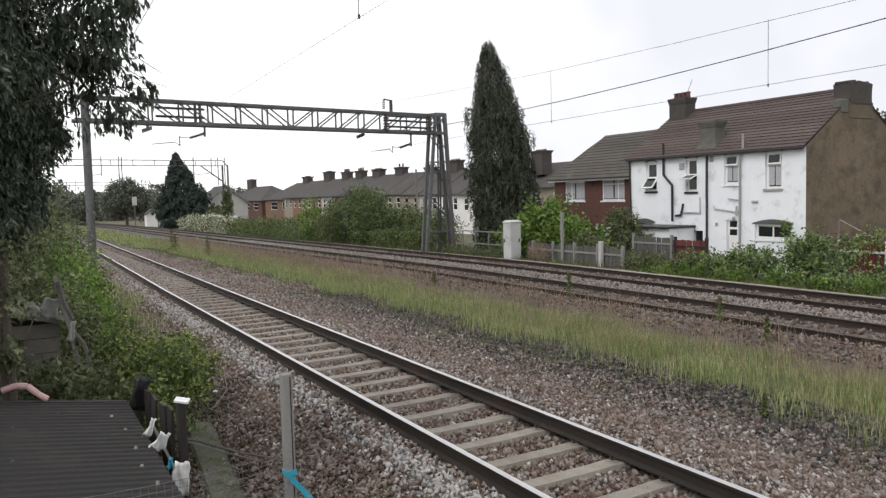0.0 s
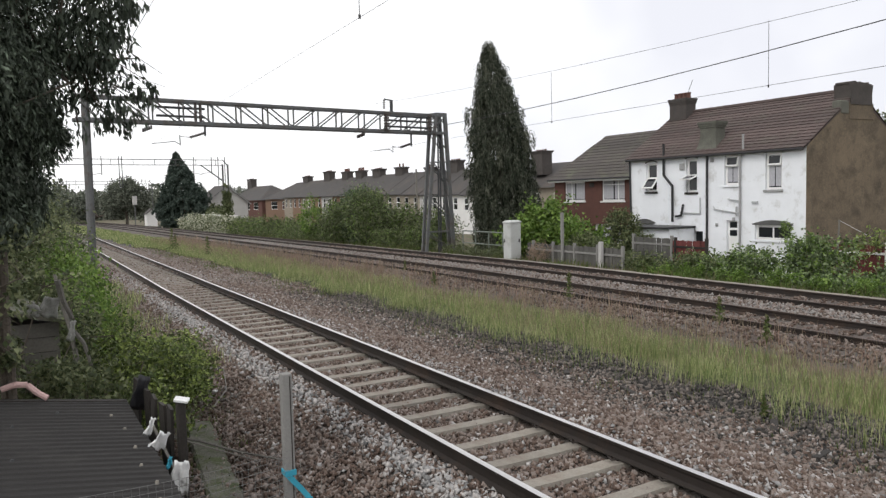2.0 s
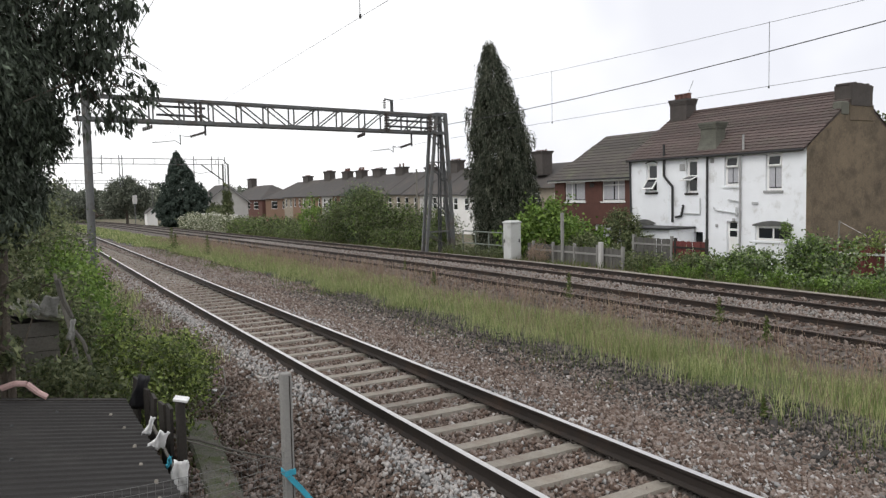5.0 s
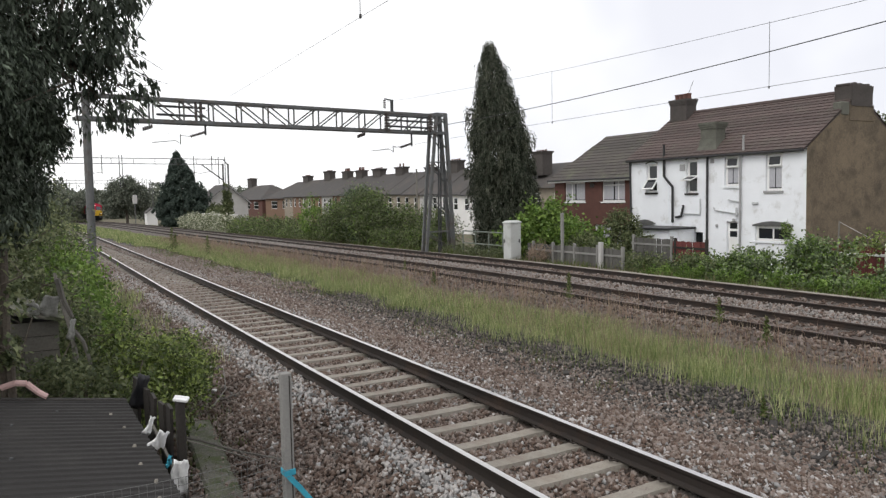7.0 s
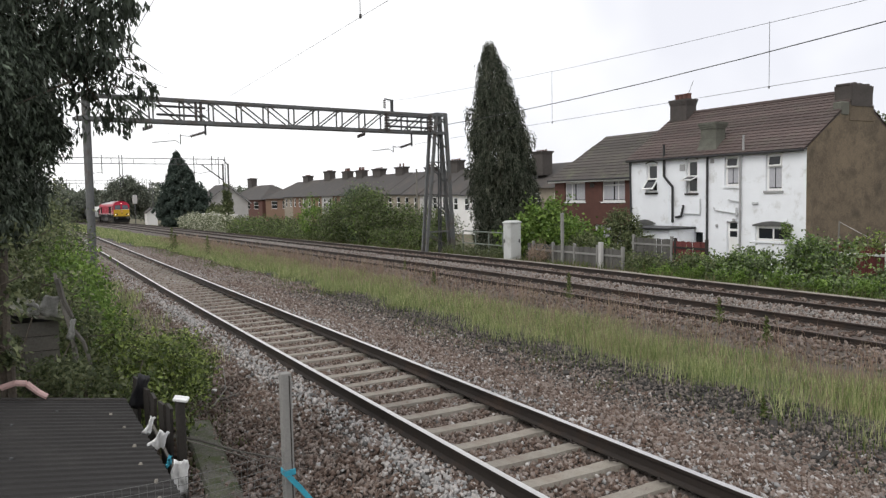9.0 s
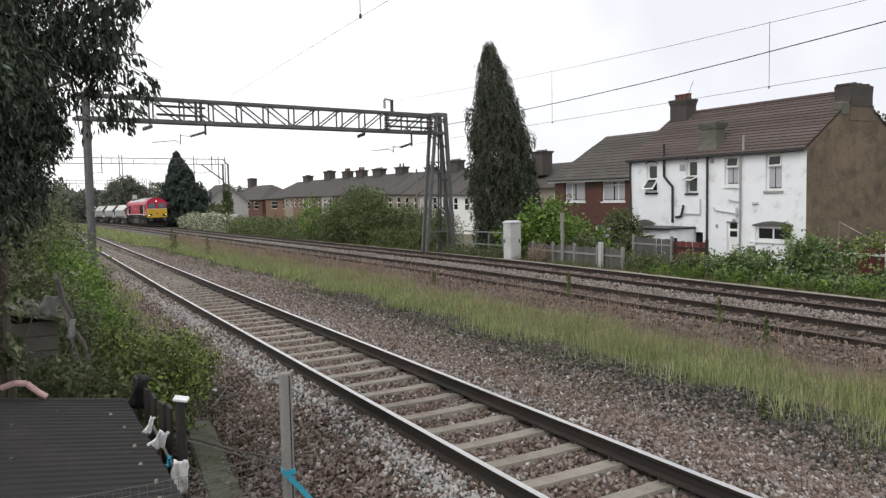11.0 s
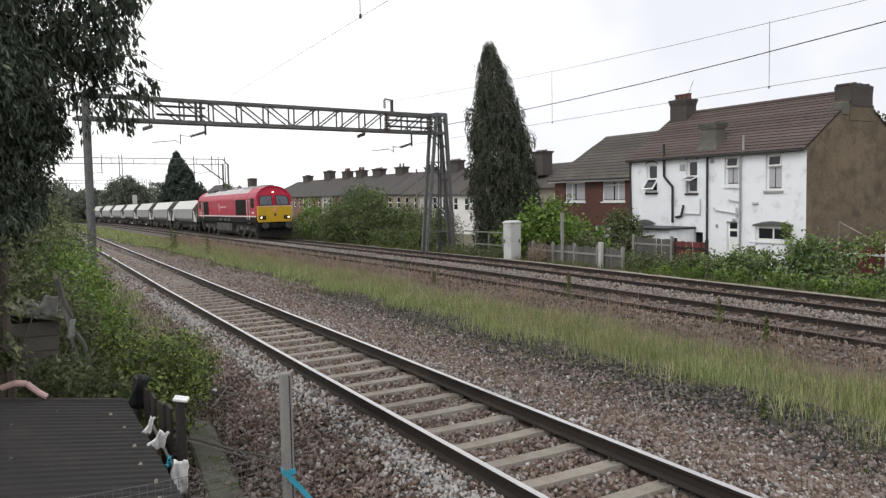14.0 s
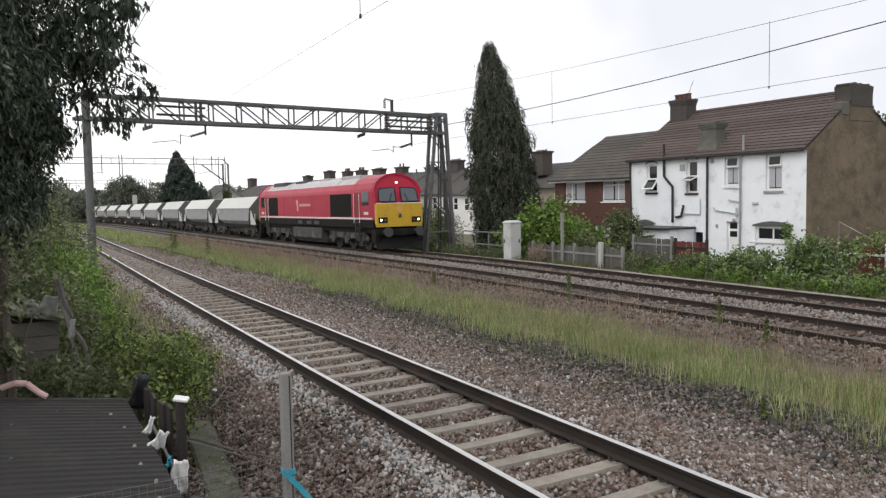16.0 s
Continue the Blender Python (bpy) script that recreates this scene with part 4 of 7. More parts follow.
def hopper():
    """A bogie hopper; its front end at y 0, rails at z 0."""
    w = thing("hopper_wagon", "grey bogie hopper wagon with pale sloping top", "wagon", "hopper wagons")
    wheels = []
    L = 13.2
    # tub: sides lean in above the waist, ends slope in downwards

    def rect(x, ya, yb, z):
        return [(-x, ya, z), (x, ya, z), (x, yb, z), (-x, yb, z)]
    part("tub", loft(bmesh.new(), [rect(0.95, 2.8, L - 2.8, 0.98), rect(1.30, 2.0, L - 2.0, 1.35), rect(1.40, 1.35, L - 1.35, 2.30)]), WAGON_GREY, w, "grey hopper side")
    bm = bmesh.new()
    loft(bm, [rect(1.40, 1.35, L - 1.35, 2.304), rect(0.68, 1.35, L - 1.35, 3.18), rect(0.60, 1.43, L - 1.43, 3.18), rect(0.6, 1.5, L - 1.5, 2.6)])
    for ya, yb in ((1.31, 1.345), (L - 1.345, L - 1.31)):
        part("end_sheet", loft(bmesh.new(), [[(-1.28, yy, 1.45), (1.28, yy, 1.45), (1.37, yy, 2.30), (0.66, yy, 3.14), (-0.66, yy, 3.14), (-1.37, yy, 2.30)] for yy in (ya, yb)]), END_GREY, w, "dark grey end sheet with shade in its colour")
    part("sloping_top", bm, WAGON_SKYLIT, w, "canted upper side, sky light in its pale grey")
    part("load", bx(-0.6, 0.6, 1.5, L - 1.5, 2.55, 2.62), BALLAST, w)
    for s in (-1, 1):
        part("waist_rail", bx(s * 1.40 - 0.03, s * 1.40 + 0.03, 1.35, L - 1.35, 2.26, 2.33), WAGON_GREY, w)
        bm = bmesh.new()
        for yy in (0.5, L - 0.58):
            beam(bm, (s * 1.2, yy, 1.0), (s * 1.2, yy, 1.9), 0.05)
        for yy, y1, y2 in ((1.44, 1.30, 0.02), (L - 1.44, L - 1.30, L - 0.02)):
            loft(bm, [[(x, yy, 2.26), (x, y1, 1.07), (x, y2, 1.07)] for x in (s * 1.27, s * 1.31)])
        part("end_strut", bm, WAGON_SKYLIT, w, "pale end strut")
        part("solebar", bx(s * 1.15 - 0.07, s * 1.15 + 0.07, 0.1, L - 0.1, 0.82, 1.06), LOCO_BLACK, w)
        part("number_plate", bx(s * 1.385 - 0.006, s * 1.385 + 0.03, 11.0, 11.3, 1.95, 2.2), PALE_MARK, w, "small pale plate")
        bm = bmesh.new()
        for yy in (0.0, L):
            d = -0.45 if yy == 0 else 0.45
            tube(bm, (s * 0.87, yy, 1.0), (s * 0.87, yy + d, 1.0), 0.1, 8)
        part("buffer", bm, LOCO_BLACK, w)
    part("end_platform", bx(-1.2, 1.2, 0.05, 1.6, 0.95, 1.05), LOCO_BLACK, w)
    part("end_platform", bx(-1.2, 1.2, L - 1.6, L - 0.05, 0.95, 1.05), LOCO_BLACK, w)
    part("discharge_door", bx(-0.9, 0.9, 3.6, L - 3.6, 0.45, 0.98), LOCO_DIRT, w)
    bogie(w, 2.0, (-0.95, 0.95), LOCO_DIRT, wheels, 0.46)
    bogie(w, L - 2.0, (-0.95, 0.95), LOCO_DIRT, wheels, 0.46)
    return w, wheels


HOPPER, _hw = hopper()
HOPPERS = [HOPPER] + [copy_thing(HOPPER, pose(0, 0, 0)) for _ in range(WAGONS - 1)]
# ---- overhead wires and fittings
def wire(name, pts, r, label, droppers=(), low=None):
    t = thing(name, label, "overhead wire", "overhead wires")
    part("wire", pipe(bmesh.new(), pts, r, 5), WIRE, t)
    if low:
        part("contact_wire", pipe(bmesh.new(), low, r, 5), WIRE, t)
    for (x, y, z0, z1) in droppers:
        bm = bmesh.new()
        tube(bm, (x, y, z0), (x, y, z1), 0.006, 4)
        tube(bm, (x, y, z0 - 0.03), (x, y, z0 + 0.03), 0.02, 5)
        part("dropper", bm, WIRE, t)
    return t


def sag(x0, y0, z0, x1, y1, z1, drop, n=14):
    out = []
    for i in range(n + 1):
        f = i / n
        out.append((x0 + (x1 - x0) * f, y0 + (y1 - y0) * f, z0 + (z1 - z0) * f - drop * 4 * f * (1 - f)))
    return out


upper = [(15.85, y, 6.52 + 0.00115 * (y - 10.0) ** 2) for y in (-12, -6, 0, 5, 10, 15, 20, 25, 30, 34.6)]
lower = sag(15.5, -30, 5.2, 15.5, 34.6, 4.86, 0.0)
wire("catenary", upper, 0.0055, "thin dark catenary and contact wire with droppers", [(15.68, 11.92, 4.99, 6.52), (15.68, 20.2, 4.94, 6.64)], lower)
wire("near_track_wire", sag(3.9, -12, 5.36, 5.2, 33.2, 5.04, 0.0), 0.0028, "thin contact wire above the single track", [(4.55, 10.36, 5.22, 6.3)])
wire("return_conductor", [(19.9, y, 6.29 + 0.0014 * (y - 32.0) ** 2) for y in (-10, -4, 2, 8, 12, 16, 20, 24, 28, 31, 34.4)], 0.016, "thick black conductor cable hanging from the gantry mast")
wire("earth_wire", sag(2.62, -8, 7.45, 2.62, 32.7, 5.95, 0.02), 0.006, "thin wire running to the gantry mast")
wire("hanging_cable", [(18.88, 34.7, 5.8), (18.86, 34.7, 3.4), (18.88, 34.7, 1.2)], 0.008, "thin slack cable hanging from the gantry beam")


def cantilever(x0, x1, xe, y, z0, z1):
    c = thing("registration_arm", "drop post, insulator and thin registration arm hanging below the gantry", "registration arm", "registration arms")
    part("drop_post", beam(bmesh.new(), (x0, y, 5.95), (x0, y, z0 - 0.14), 0.07), STEEL_DARK, c)
    bm = bmesh.new()
    for i in range(8):
        f = (i + 0.5) / 8
        xa, za = x0 + (x1 - x0) * f, z0 - 0.20 * f
        tube(bm, (xa, y, za), (xa - 0.035, y, za - 0.011), 0.062, 10)
    tube(bm, (x0, y, z0), (x1, y, z0 - 0.20), 0.03, 8)
    part("insulator", bm, BROWN_GLAZE, c, "dark ribbed insulator")
    bm = bmesh.new()
    xv = x1 - 0.42
    tube(bm, (x1, y, z0 - 0.20), (xv, y, z0 - 0.17), 0.012, 6)
    tube(bm, (xv, y, z0 - 0.12), (xv, y, z1), 0.020, 6)
    tube(bm, (xv, y, z1 + 0.03), (xv - 0.2, y, z1 + 0.16), 0.014, 6)
    tube(bm, (xv - 0.2, y, z1 + 0.16), (xe, y, z1 + 0.06), 0.014, 6)
    part("arm", bm, STEEL_DARK, c)


BROWN_GLAZE = mat("brown_glazed_insulator", (0.04, 0.028, 0.024), 0.3, var=0.1, bump=0)
cantilever(17.93, 17.30, 15.72, 34.75, 5.30, 4.84)
cantilever(7.28, 6.66, 5.12, 33.2, 5.50, 4.96)


def hanging_insulator(x, y, z):
    t = thing("hanging_insulator", "dark insulator hung under the gantry beam", "insulator", "hanging insulators")
    bm = bmesh.new()
    tube(bm, (x, y, 5.9), (x, y, z), 0.02, 6)
    part("hanger", bm, STEEL_DARK, t)
    bm = bmesh.new()
    for i in range(5):
        tube(bm, (x - 0.26 + 0.08 * i, y, z + 0.03 * i), (x - 0.2 + 0.08 * i, y, z + 0.03 * i), 0.085, 10)
    part("insulator_disc", bm, BROWN_GLAZE, t)


hanging_insulator(15.1, 34.5, 5.58)
hanging_insulator(5.0, 33.0, 5.54)


def top_bracket(x, y):
    t = thing("wire_support", "steel bracket with insulator standing on the gantry beam", "wire support")
    bm = bmesh.new()
    beam(bm, (x, y, 6.8), (x, y, 7.45), 0.12)
    part("post", bm, STEEL_DARK, t)
    bm = bmesh.new()
    beam(bm, (x, y, 7.42), (x - 0.4, y, 7.48), 0.06)
    part("bracket_arm", bm, STEEL_DARK, t)
    bm = bmesh.new()
    for i in range(5):
        tube(bm, (x - 0.4, y, 7.42 - 0.09 * i), (x - 0.4, y, 7.37 - 0.09 * i), 0.07, 8)
    part("insulator", bm, BROWN_GLAZE, t)


top_bracket(16.78, 34.6)
# switchgear bars inside the right end of the beam
sw = thing("beam_switchgear", "dark insulators and bars inside the gantry beam", "switchgear")
for x in (16.3, 18.75):
    bm = bmesh.new()
    for i in range(6):
        tube(bm, (x, 34.2, 5.9 + 0.14 * i), (x, 34.2, 5.98 + 0.14 * i), 0.14, 10)
    tube(bm, (x, 34.2, 5.85), (x, 34.2, 6.7), 0.05, 8)
    part("post_insulator", bm, BROWN_GLAZE, sw)
for z in (6.1, 6.4, 6.62):
    bm = bmesh.new()
    tube(bm, (16.2, 34.2, z), (18.9, 34.4, z - 0.03), 0.05, 8)
    part("busbar", bm, STEEL_DARK, sw)
sw2 = thing("beam_switchgear", "dark bars inside the gantry beam above the single track", "switchgear")
for x in (6.9, 7.1):
    bm = bmesh.new()
    tube(bm, (x, 33.1, 5.9), (x, 33.1, 6.75), 0.06, 8)
    part("post_insulator", bm, BROWN_GLAZE, sw2)
for z in (6.15, 6.5):
    bm = bmesh.new()
    tube(bm, (5.3, 32.95, z), (7.3, 33.2, z), 0.05, 8)
    part("busbar", bm, STEEL_DARK, sw2)


# second and third gantries, far off
def far_gantry(y, ya, x0, x1, z, label):
    b = bend(y)
    p, q = Vector((x0 + b, ya, 0)), Vector((x1 + b, y, 0))
    Z = Vector((0, 0, 1))
    g = thing("overhead_line_gantry", label, "gantry", "overhead line gantries")
    for zz, w in ((z, 0.075), (z - 0.60, 0.075)):
        part("boom", beam(bmesh.new(), p + Z * zz, q - Vector((0.5, 0, 0)) + Z * zz, w), STEEL, g)
    part("boom_end", beam(bmesh.new(), q - Vector((0.5, 0, 0)) + Z * z, q + Z * (z - 0.6), 0.09), STEEL, g)
    for i in range(9):
        c = p.lerp(q, i / 8.6)
        part("frame_post", beam(bmesh.new(), c + Z * (z - 0.60), c + Z * z, 0.05), STEEL, g)
    for dx in (-0.55, 0.05):
        c = q + Vector((dx, 0, 0))
        part("mast_leg", beam(bmesh.new(), c + Z * (ground_z(20, y) - 0.3), c + Z * (z - 0.5), 0.17), STEEL, g)
    part("mast_leg", beam(bmesh.new(), p + Z * (ground_z(x0, ya) - 0.3), p + Z * (z + 0.1), 0.2), STEEL, g)
    part("knee_brace", beam(bmesh.new(), q + Vector((-3.0, 0, z - 0.6)), q + Vector((-0.6, 0, z - 2.4)), 0.12), STEEL, g)
    for f, low, arm in ((0.22, 2.7, 0.0), (0.30, 1.7, -1.1), (0.39, 3.1, 0.0), (0.405, 3.0, 0.0), (0.80, 1.7, 0.9), (0.905, 1.6, -1.1), (0.945, 2.9, 0.0), (0.985, 3.0, 0.0)):
        c = p.lerp(q, f)
        part("drop_post", beam(bmesh.new(), c + Z * (z + 0.35), c + Z * (z - low), 0.075), STEEL_DARK, g)
        if arm:
            part("arm", beam(bmesh.new(), c + Z * (z - low + 0.2), c + Vector((arm, 0, z - low + 0.02)), 0.05), STEEL_DARK, g)
    return g


far_gantry(90, 88, 2.6, 22.1, 7.38, "slim far lattice gantry over the tracks")
far_gantry(170, 168, 6.0, 26.8, 7.2, "very distant slim gantry over the tracks")


# ---- far houses
def terrace(x, y0, n, width, ze, zr, walls, label, depth=8.0, roof_mat=SLATE, zg=-2.0):
    for i in range(n):
        ya, yb = y0 + i * width, y0 + (i + 1) * width - 0.01
        dz = min(0.30, 0.014 * (ya - y0))
        h = thing("terraced_house", label, "house", "far terraced houses")
        m = walls[i % len(walls)]
        holes = [(ya + width * 0.14, ya + width * 0.14 + 0.95, ze - 1.75 + dz, ze - 0.35 + dz), (yb - width * 0.14 - 0.95, yb - width * 0.14, ze - 1.75 + dz, ze - 0.35 + dz)]
        wall_with_holes("front_wall", x, ya, yb, zg, ze + dz, holes, 0.25, m, h)
        for hh in holes:
            far_window(h, x, hh)
        part("house_body", bx(x + 0.6, x + depth, ya, yb, zg, ze - 0.02 + dz), m, h)
        xr = x + depth / 2
        bm = bmesh.new()
        loft(bm, [[(x - 0.25, yy, ze + dz - 0.05), (xr, yy, zr + dz), (x + depth + 0.25, yy, ze + dz - 0.05)] for yy in (ya, yb)])
        part("roof", bm, roof_mat, h)
        part("gutter", bx(x - 0.34, x - 0.24, ya, yb, ze + dz - 0.12, ze + dz - 0.03), BLACK_PIPE, h)


def far_window(h, x, hh):
    ya, yb, za, zb = hh
    w = thing_part("window", h)
    bm = bmesh.new()
    for b_ in ((ya, yb, za, za + 0.09), (ya, yb, zb - 0.09, zb), (ya, ya + 0.09, za + 0.09, zb - 0.09), (yb - 0.09, yb, za + 0.09, zb - 0.09), (ya + 0.09, yb - 0.09, (za + zb) / 2 - 0.04, (za + zb) / 2 + 0.04)):
        box(bm, x + 0.05, x + 0.12, *b_)
    part("window_frame", bm, WHITE_PAINT, w)
    part("pane", bx(x + 0.085, x + 0.095, ya + 0.05, yb - 0.05, za + 0.05, zb - 0.05), GLASS, w)


GREY_WALL = mat("grey_rendered_wall", (0.42, 0.41, 0.40), 0.9, var=0.12, scale=1, fine=12, bump=0.1)
DIRTY_WHITE = mat("dirty_white_wall", (0.68, 0.67, 0.66), 0.85, var=0.1, scale=1, fine=12, bump=0.1)
terrace(42.0, 65.5, 14, 4.7, 2.70, 5.50, (DIRTY_WHITE, DIRTY_WHITE, GREY_WALL, YELLOW_BRICK, YELLOW_BRICK, YELLOW_BRICK, TAN_BRICK, YELLOW_BRICK, TAN_BRICK, GREY_WALL, TAN_BRICK, YELLOW_BRICK, TAN_BRICK, YELLOW_BRICK), "far terraced house with weathered rear wall and slate roof", zg=-2.3)


def far_chimney(x, y, z0, z1, wx, wy, pots, mat_=CHIM_BRICK):
    c = thing("chimney_stack", "sooty brick chimney stack with pots on a terrace roof", "chimney", "far chimneys")
    chimney(c, x, y, z0, z1, wx, wy * 0.86, pots or 4, mat_, 0.45 if pots else 0.16, cap=0.06)


for y, z1, wy, pots in ((77.8, 6.80, 2.6, 0), (83.8, 6.25, 2.0, 3), (92.2, 6.65, 2.4, 2), (99.5, 6.70, 2.9, 0), (105.8, 6.72, 2.6, 4), (111.3, 6.78, 2.6, 4), (119.1, 7.1, 3.1, 0), (129.7, 6.65, 3.0, 0)):
    far_chimney(46.0, y, 4.0, z1, 1.0, wy, pots)

# brick villas with hipped roofs further down the line
def villa(x, y0, y1, ze, zr, zg, wall, label, nwin, hipl=4.0):
    h = thing("brick_house", label, "house", "far brick houses")
    wd = (y1 - y0) / (nwin + 0.5)
    holes = [(y0 + wd * (i + 0.4), y0 + wd * (i + 0.4) + wd * 0.55, ze - 2.2, ze - 0.5) for i in range(nwin)]
    wall_with_holes("front_wall", x, y0, y1, zg, ze, holes, 0.25, wall, h)
    for hh in holes:
        far_window(h, x, hh)
    part("house_body", bx(x + 0.6, x + 10, y0, y1, zg, ze - 0.02), wall, h)
    part("end_wall", bx(x + 0.004, x + 10, y0 - 0.25, y0 - 0.004, zg, ze), wall, h)
    bm = bmesh.new()
    e = [bm.verts.new(v) for v in ((x - 0.5, y0 - 0.7, ze), (x + 10.5, y0 - 0.7, ze), (x + 10.5, y1 + 0.5, ze), (x - 0.5, y1 + 0.5, ze))]
    a, b = bm.verts.new((x + 5, y0 + hipl, zr)), bm.verts.new((x + 5, y1 - hipl, zr))
    for f in ((e[0], a, b, e[3]), (e[1], e[2], b, a), (e[3], b, e[2]), (e[0], e[1], a), (e[0], e[3], e[2], e[1])):
        bm.faces.new(f)
    part("roof", bm, SLATE, h)


villa(50.0, 150.0, 170.0, 2.75, 6.3, -3.2, TAN_BRICK, "far tan brick house with hipped slate roof", 2, 8.0)
villa(50.0, 173.0, 205.0, 2.6, 6.2, -3.2, RED_BRICK, "far red brick house with hipped slate roof", 4, 8.0)
villa(47.0, 132.0, 146.0, 2.6, 5.2, -3.2, TAN_BRICK, "far brick house with low hipped roof", 2, 5.0)
far_chimney(55.0, 198.5, 5.0, 8.2, 1.4, 4.6, 0)
villa(48.0, 57.0, 69.5, 3.2, 6.0, -1.6, YELLOW_BRICK, "grey-yellow brick house behind the tall conifer", 2, 0.5)
far_chimney(50.0, 66.3, 4.6, 7.2, 1.3, 2.3, 0)


def gable_cottage(x, y, z):
    h = thing("gabled_house", "far grey gabled house with pale bargeboards", "house", "far brick houses")
    bm = bmesh.new()
    loft(bm, [[(x, yy, z - 5), (x + 8, yy, z - 5), (x + 8, yy, z), (x + 4, yy, z + 3.2), (x, yy, z)] for yy in (y, y + 10)])
    part("wall", bm, GREY_WALL, h)
    for s in (-1, 1):
        bm = bmesh.new()
        loft(bm, [[(x + 4, yy, z + 3.35), (x + 4 + s * 4.5, yy, z - 0.25), (x + 4 + s * 4.5, yy, z - 0.1), (x + 4, yy, z + 3.55)] for yy in (y - 0.5, y + 10.4)])
        part("roof", bm, SLATE, h)
        part("bargeboard", beam(bmesh.new(), (x + 4, y - 0.55, z + 3.3), (x + 4 + s * 4.5, y - 0.55, z - 0.3), 0.14), GREY_PIPE, h)


gable_cottage(32.6, 150.0, 2.2)

# ---- trackside on the far side
def cabinet():
    c = thing("equipment_cabinet", "grey steel trackside equipment cabinet on a concrete base", "cabinet", at=pose(19.36, 27.92, -0.40, 0, 0, 8))
    part("body", bx(-0.31, 0.31, -0.25, 0.25, 0.12, 1.72, bevel=0.015), CABINET_GREY, c)
    bm = bmesh.new()
    loft(bm, [[(-0.34, -0.28, 1.721), (0.34, -0.28, 1.721), (0.34, 0.28, 1.721), (-0.34, 0.28, 1.721)], [(-0.34, -0.28, 1.76), (0.34, -0.28, 1.76), (0.34, 0.28, 1.76), (-0.34, 0.28, 1.76)], [(-0.22, -0.18, 1.83), (0.22, -0.18, 1.83), (0.22, 0.18, 1.83), (-0.22, 0.18, 1.83)]])
    part("lid", bm, CABINET_GREY, c)
    part("base", bx(-0.35, 0.35, -0.29, 0.29, -0.1, 0.12), CONCRETE, c)
    d = part("door", bx(-0.26, 0.26, -0.268, -0.252, 0.22, 1.62, bevel=0.006), CABINET_GREY, c)
    part("handle", bx(0.14, 0.19, -0.30, -0.268, 0.85, 1.0), STEEL_DARK, d)
    d = part("door", bx(-0.328, -0.312, -0.20, 0.20, 0.22, 1.62, bevel=0.006), CABINET_GREY, c)
    part("handle", bx(-0.36, -0.328, 0.10, 0.15, 0.85, 1.0), STEEL_DARK, d)


cabinet()


def rail_fence():
    f = thing("post_and_rail_fence", "grey-green tubular steel rail fence", "fence")
    for y in (29.4, 30.6, 31.8, 33.0):
        part("post", tube(bmesh.new(), (19.85, y, -0.65), (19.85, y, 0.82), 0.035, 8), GREEN_STEEL, f)
    for z in (0.80, 0.2):
        part("handrail", tube(bmesh.new(), (19.85, 29.4, z), (19.85, 33.0, z), 0.03, 8), GREEN_STEEL, f)


GREEN_STEEL = mat("green_grey_steel", (0.15, 0.17, 0.145), 0.6, 0.2, var=0.2, bump=0.05)
rail_fence()


def board_fence(x, y0, y1, ztop, h, material, label, post_mat, boards=0.145, posts=1.9):
    f = thing("board_fence", label, "fence", "garden fences")
    y = y0
    while y < y1:
        j = random.uniform(-0.02, 0.02)
        b = part("board", bx(-0.012, 0.012, 0, boards - 0.008, 0, h + j), material, f)
        b.matrix_basis = pose(x + random.uniform(-0.008, 0.008), y, ztop - h, 0, random.uniform(-1, 1), 0)
        y += boards
    y = y0
    while y <= y1 + 0.1:
        part("post", bx(x - 0.07, x + 0.05, y - 0.05, y + 0.05, ztop - h - 0.3, ztop + 0.12, bevel=0.01), post_mat, f)
        y += posts
    part("fence_rail", bx(x - 0.05, x - 0.016, y0, y1, ztop - 0.3, ztop - 0.22), post_mat, f)


board_fence(20.45, 22.0, 28.2, 0.36, 0.8, FENCE_WOOD, "weathered grey board fence beside the line", POST_GREY, posts=1.45)
board_fence(23.5, 22.4, 24.7, 0.62, 1.5, FENCE_WOOD, "grey timber garden fence panels", POST_GREY, posts=2.2)
board_fence(23.5, 20.6, 22.3, 0.56, 1.5, RED_FENCE, "red-brown garden fence panels", DARK_WOOD, posts=1.6)
board_fence(24.6, 8.0, 17.2, 0.62, 1.6, RED_FENCE, "red-brown garden fence by the gable wall", WHITE_PAINT, posts=3.1)
part_post = thing("concrete_post", "tall slim grey concrete post by the fence", "post")
part("shaft", bx(20.3, 20.42, 25.55, 25.67, -0.7, 1.76, bevel=0.015), POST_GREY, part_post)
part_post = thing("concrete_post", "short pale concrete post by the fence", "post")
part("shaft", bx(20.2, 20.36, 23.0, 23.16, -0.6, 0.62, bevel=0.015), GREY_WALL, part_post)
part_post = thing("timber_pole", "pale thin timber pole among the bushes", "pole")
part("shaft", tube(bmesh.new(), (32.9, 63.0, -1.6), (32.95, 63.0, 5.15), 0.08, 8), OLD_WOOD, part_post)
tr = thing("cable_trough", "pale concrete cable trough with lids beside the far track", "cable trough", kind="structure")
for i in range(46):
    o = part("trough_lid", bx(18.78, 19.12, 11.0 + i * 0.98, 11.96 + i * 0.98, -0.42, -0.27 + random.uniform(-0.01, 0.01), bevel=0.008), CONCRETE, tr)
    o.location = (0, 0, fall(11.0 + i * 0.98))
cl = thing("clothes_line", "weathered clothes pole and sagging pale line by the gable wall", "clothes line")
part("pole", tube(bmesh.new(), (24.2, 15.72, -1.0), (24.2, 15.6, 1.47), 0.028, 8), OLD_WOOD, cl)
part("line", pipe(bmesh.new(), sag(24.2, 15.6, 1.45, 24.2, 9.0, -0.9, 0.25, 10), 0.010, 5), GREY_WALL, cl)
sg = thing("signal_post", "far pale signal box on a slim post", "signal")
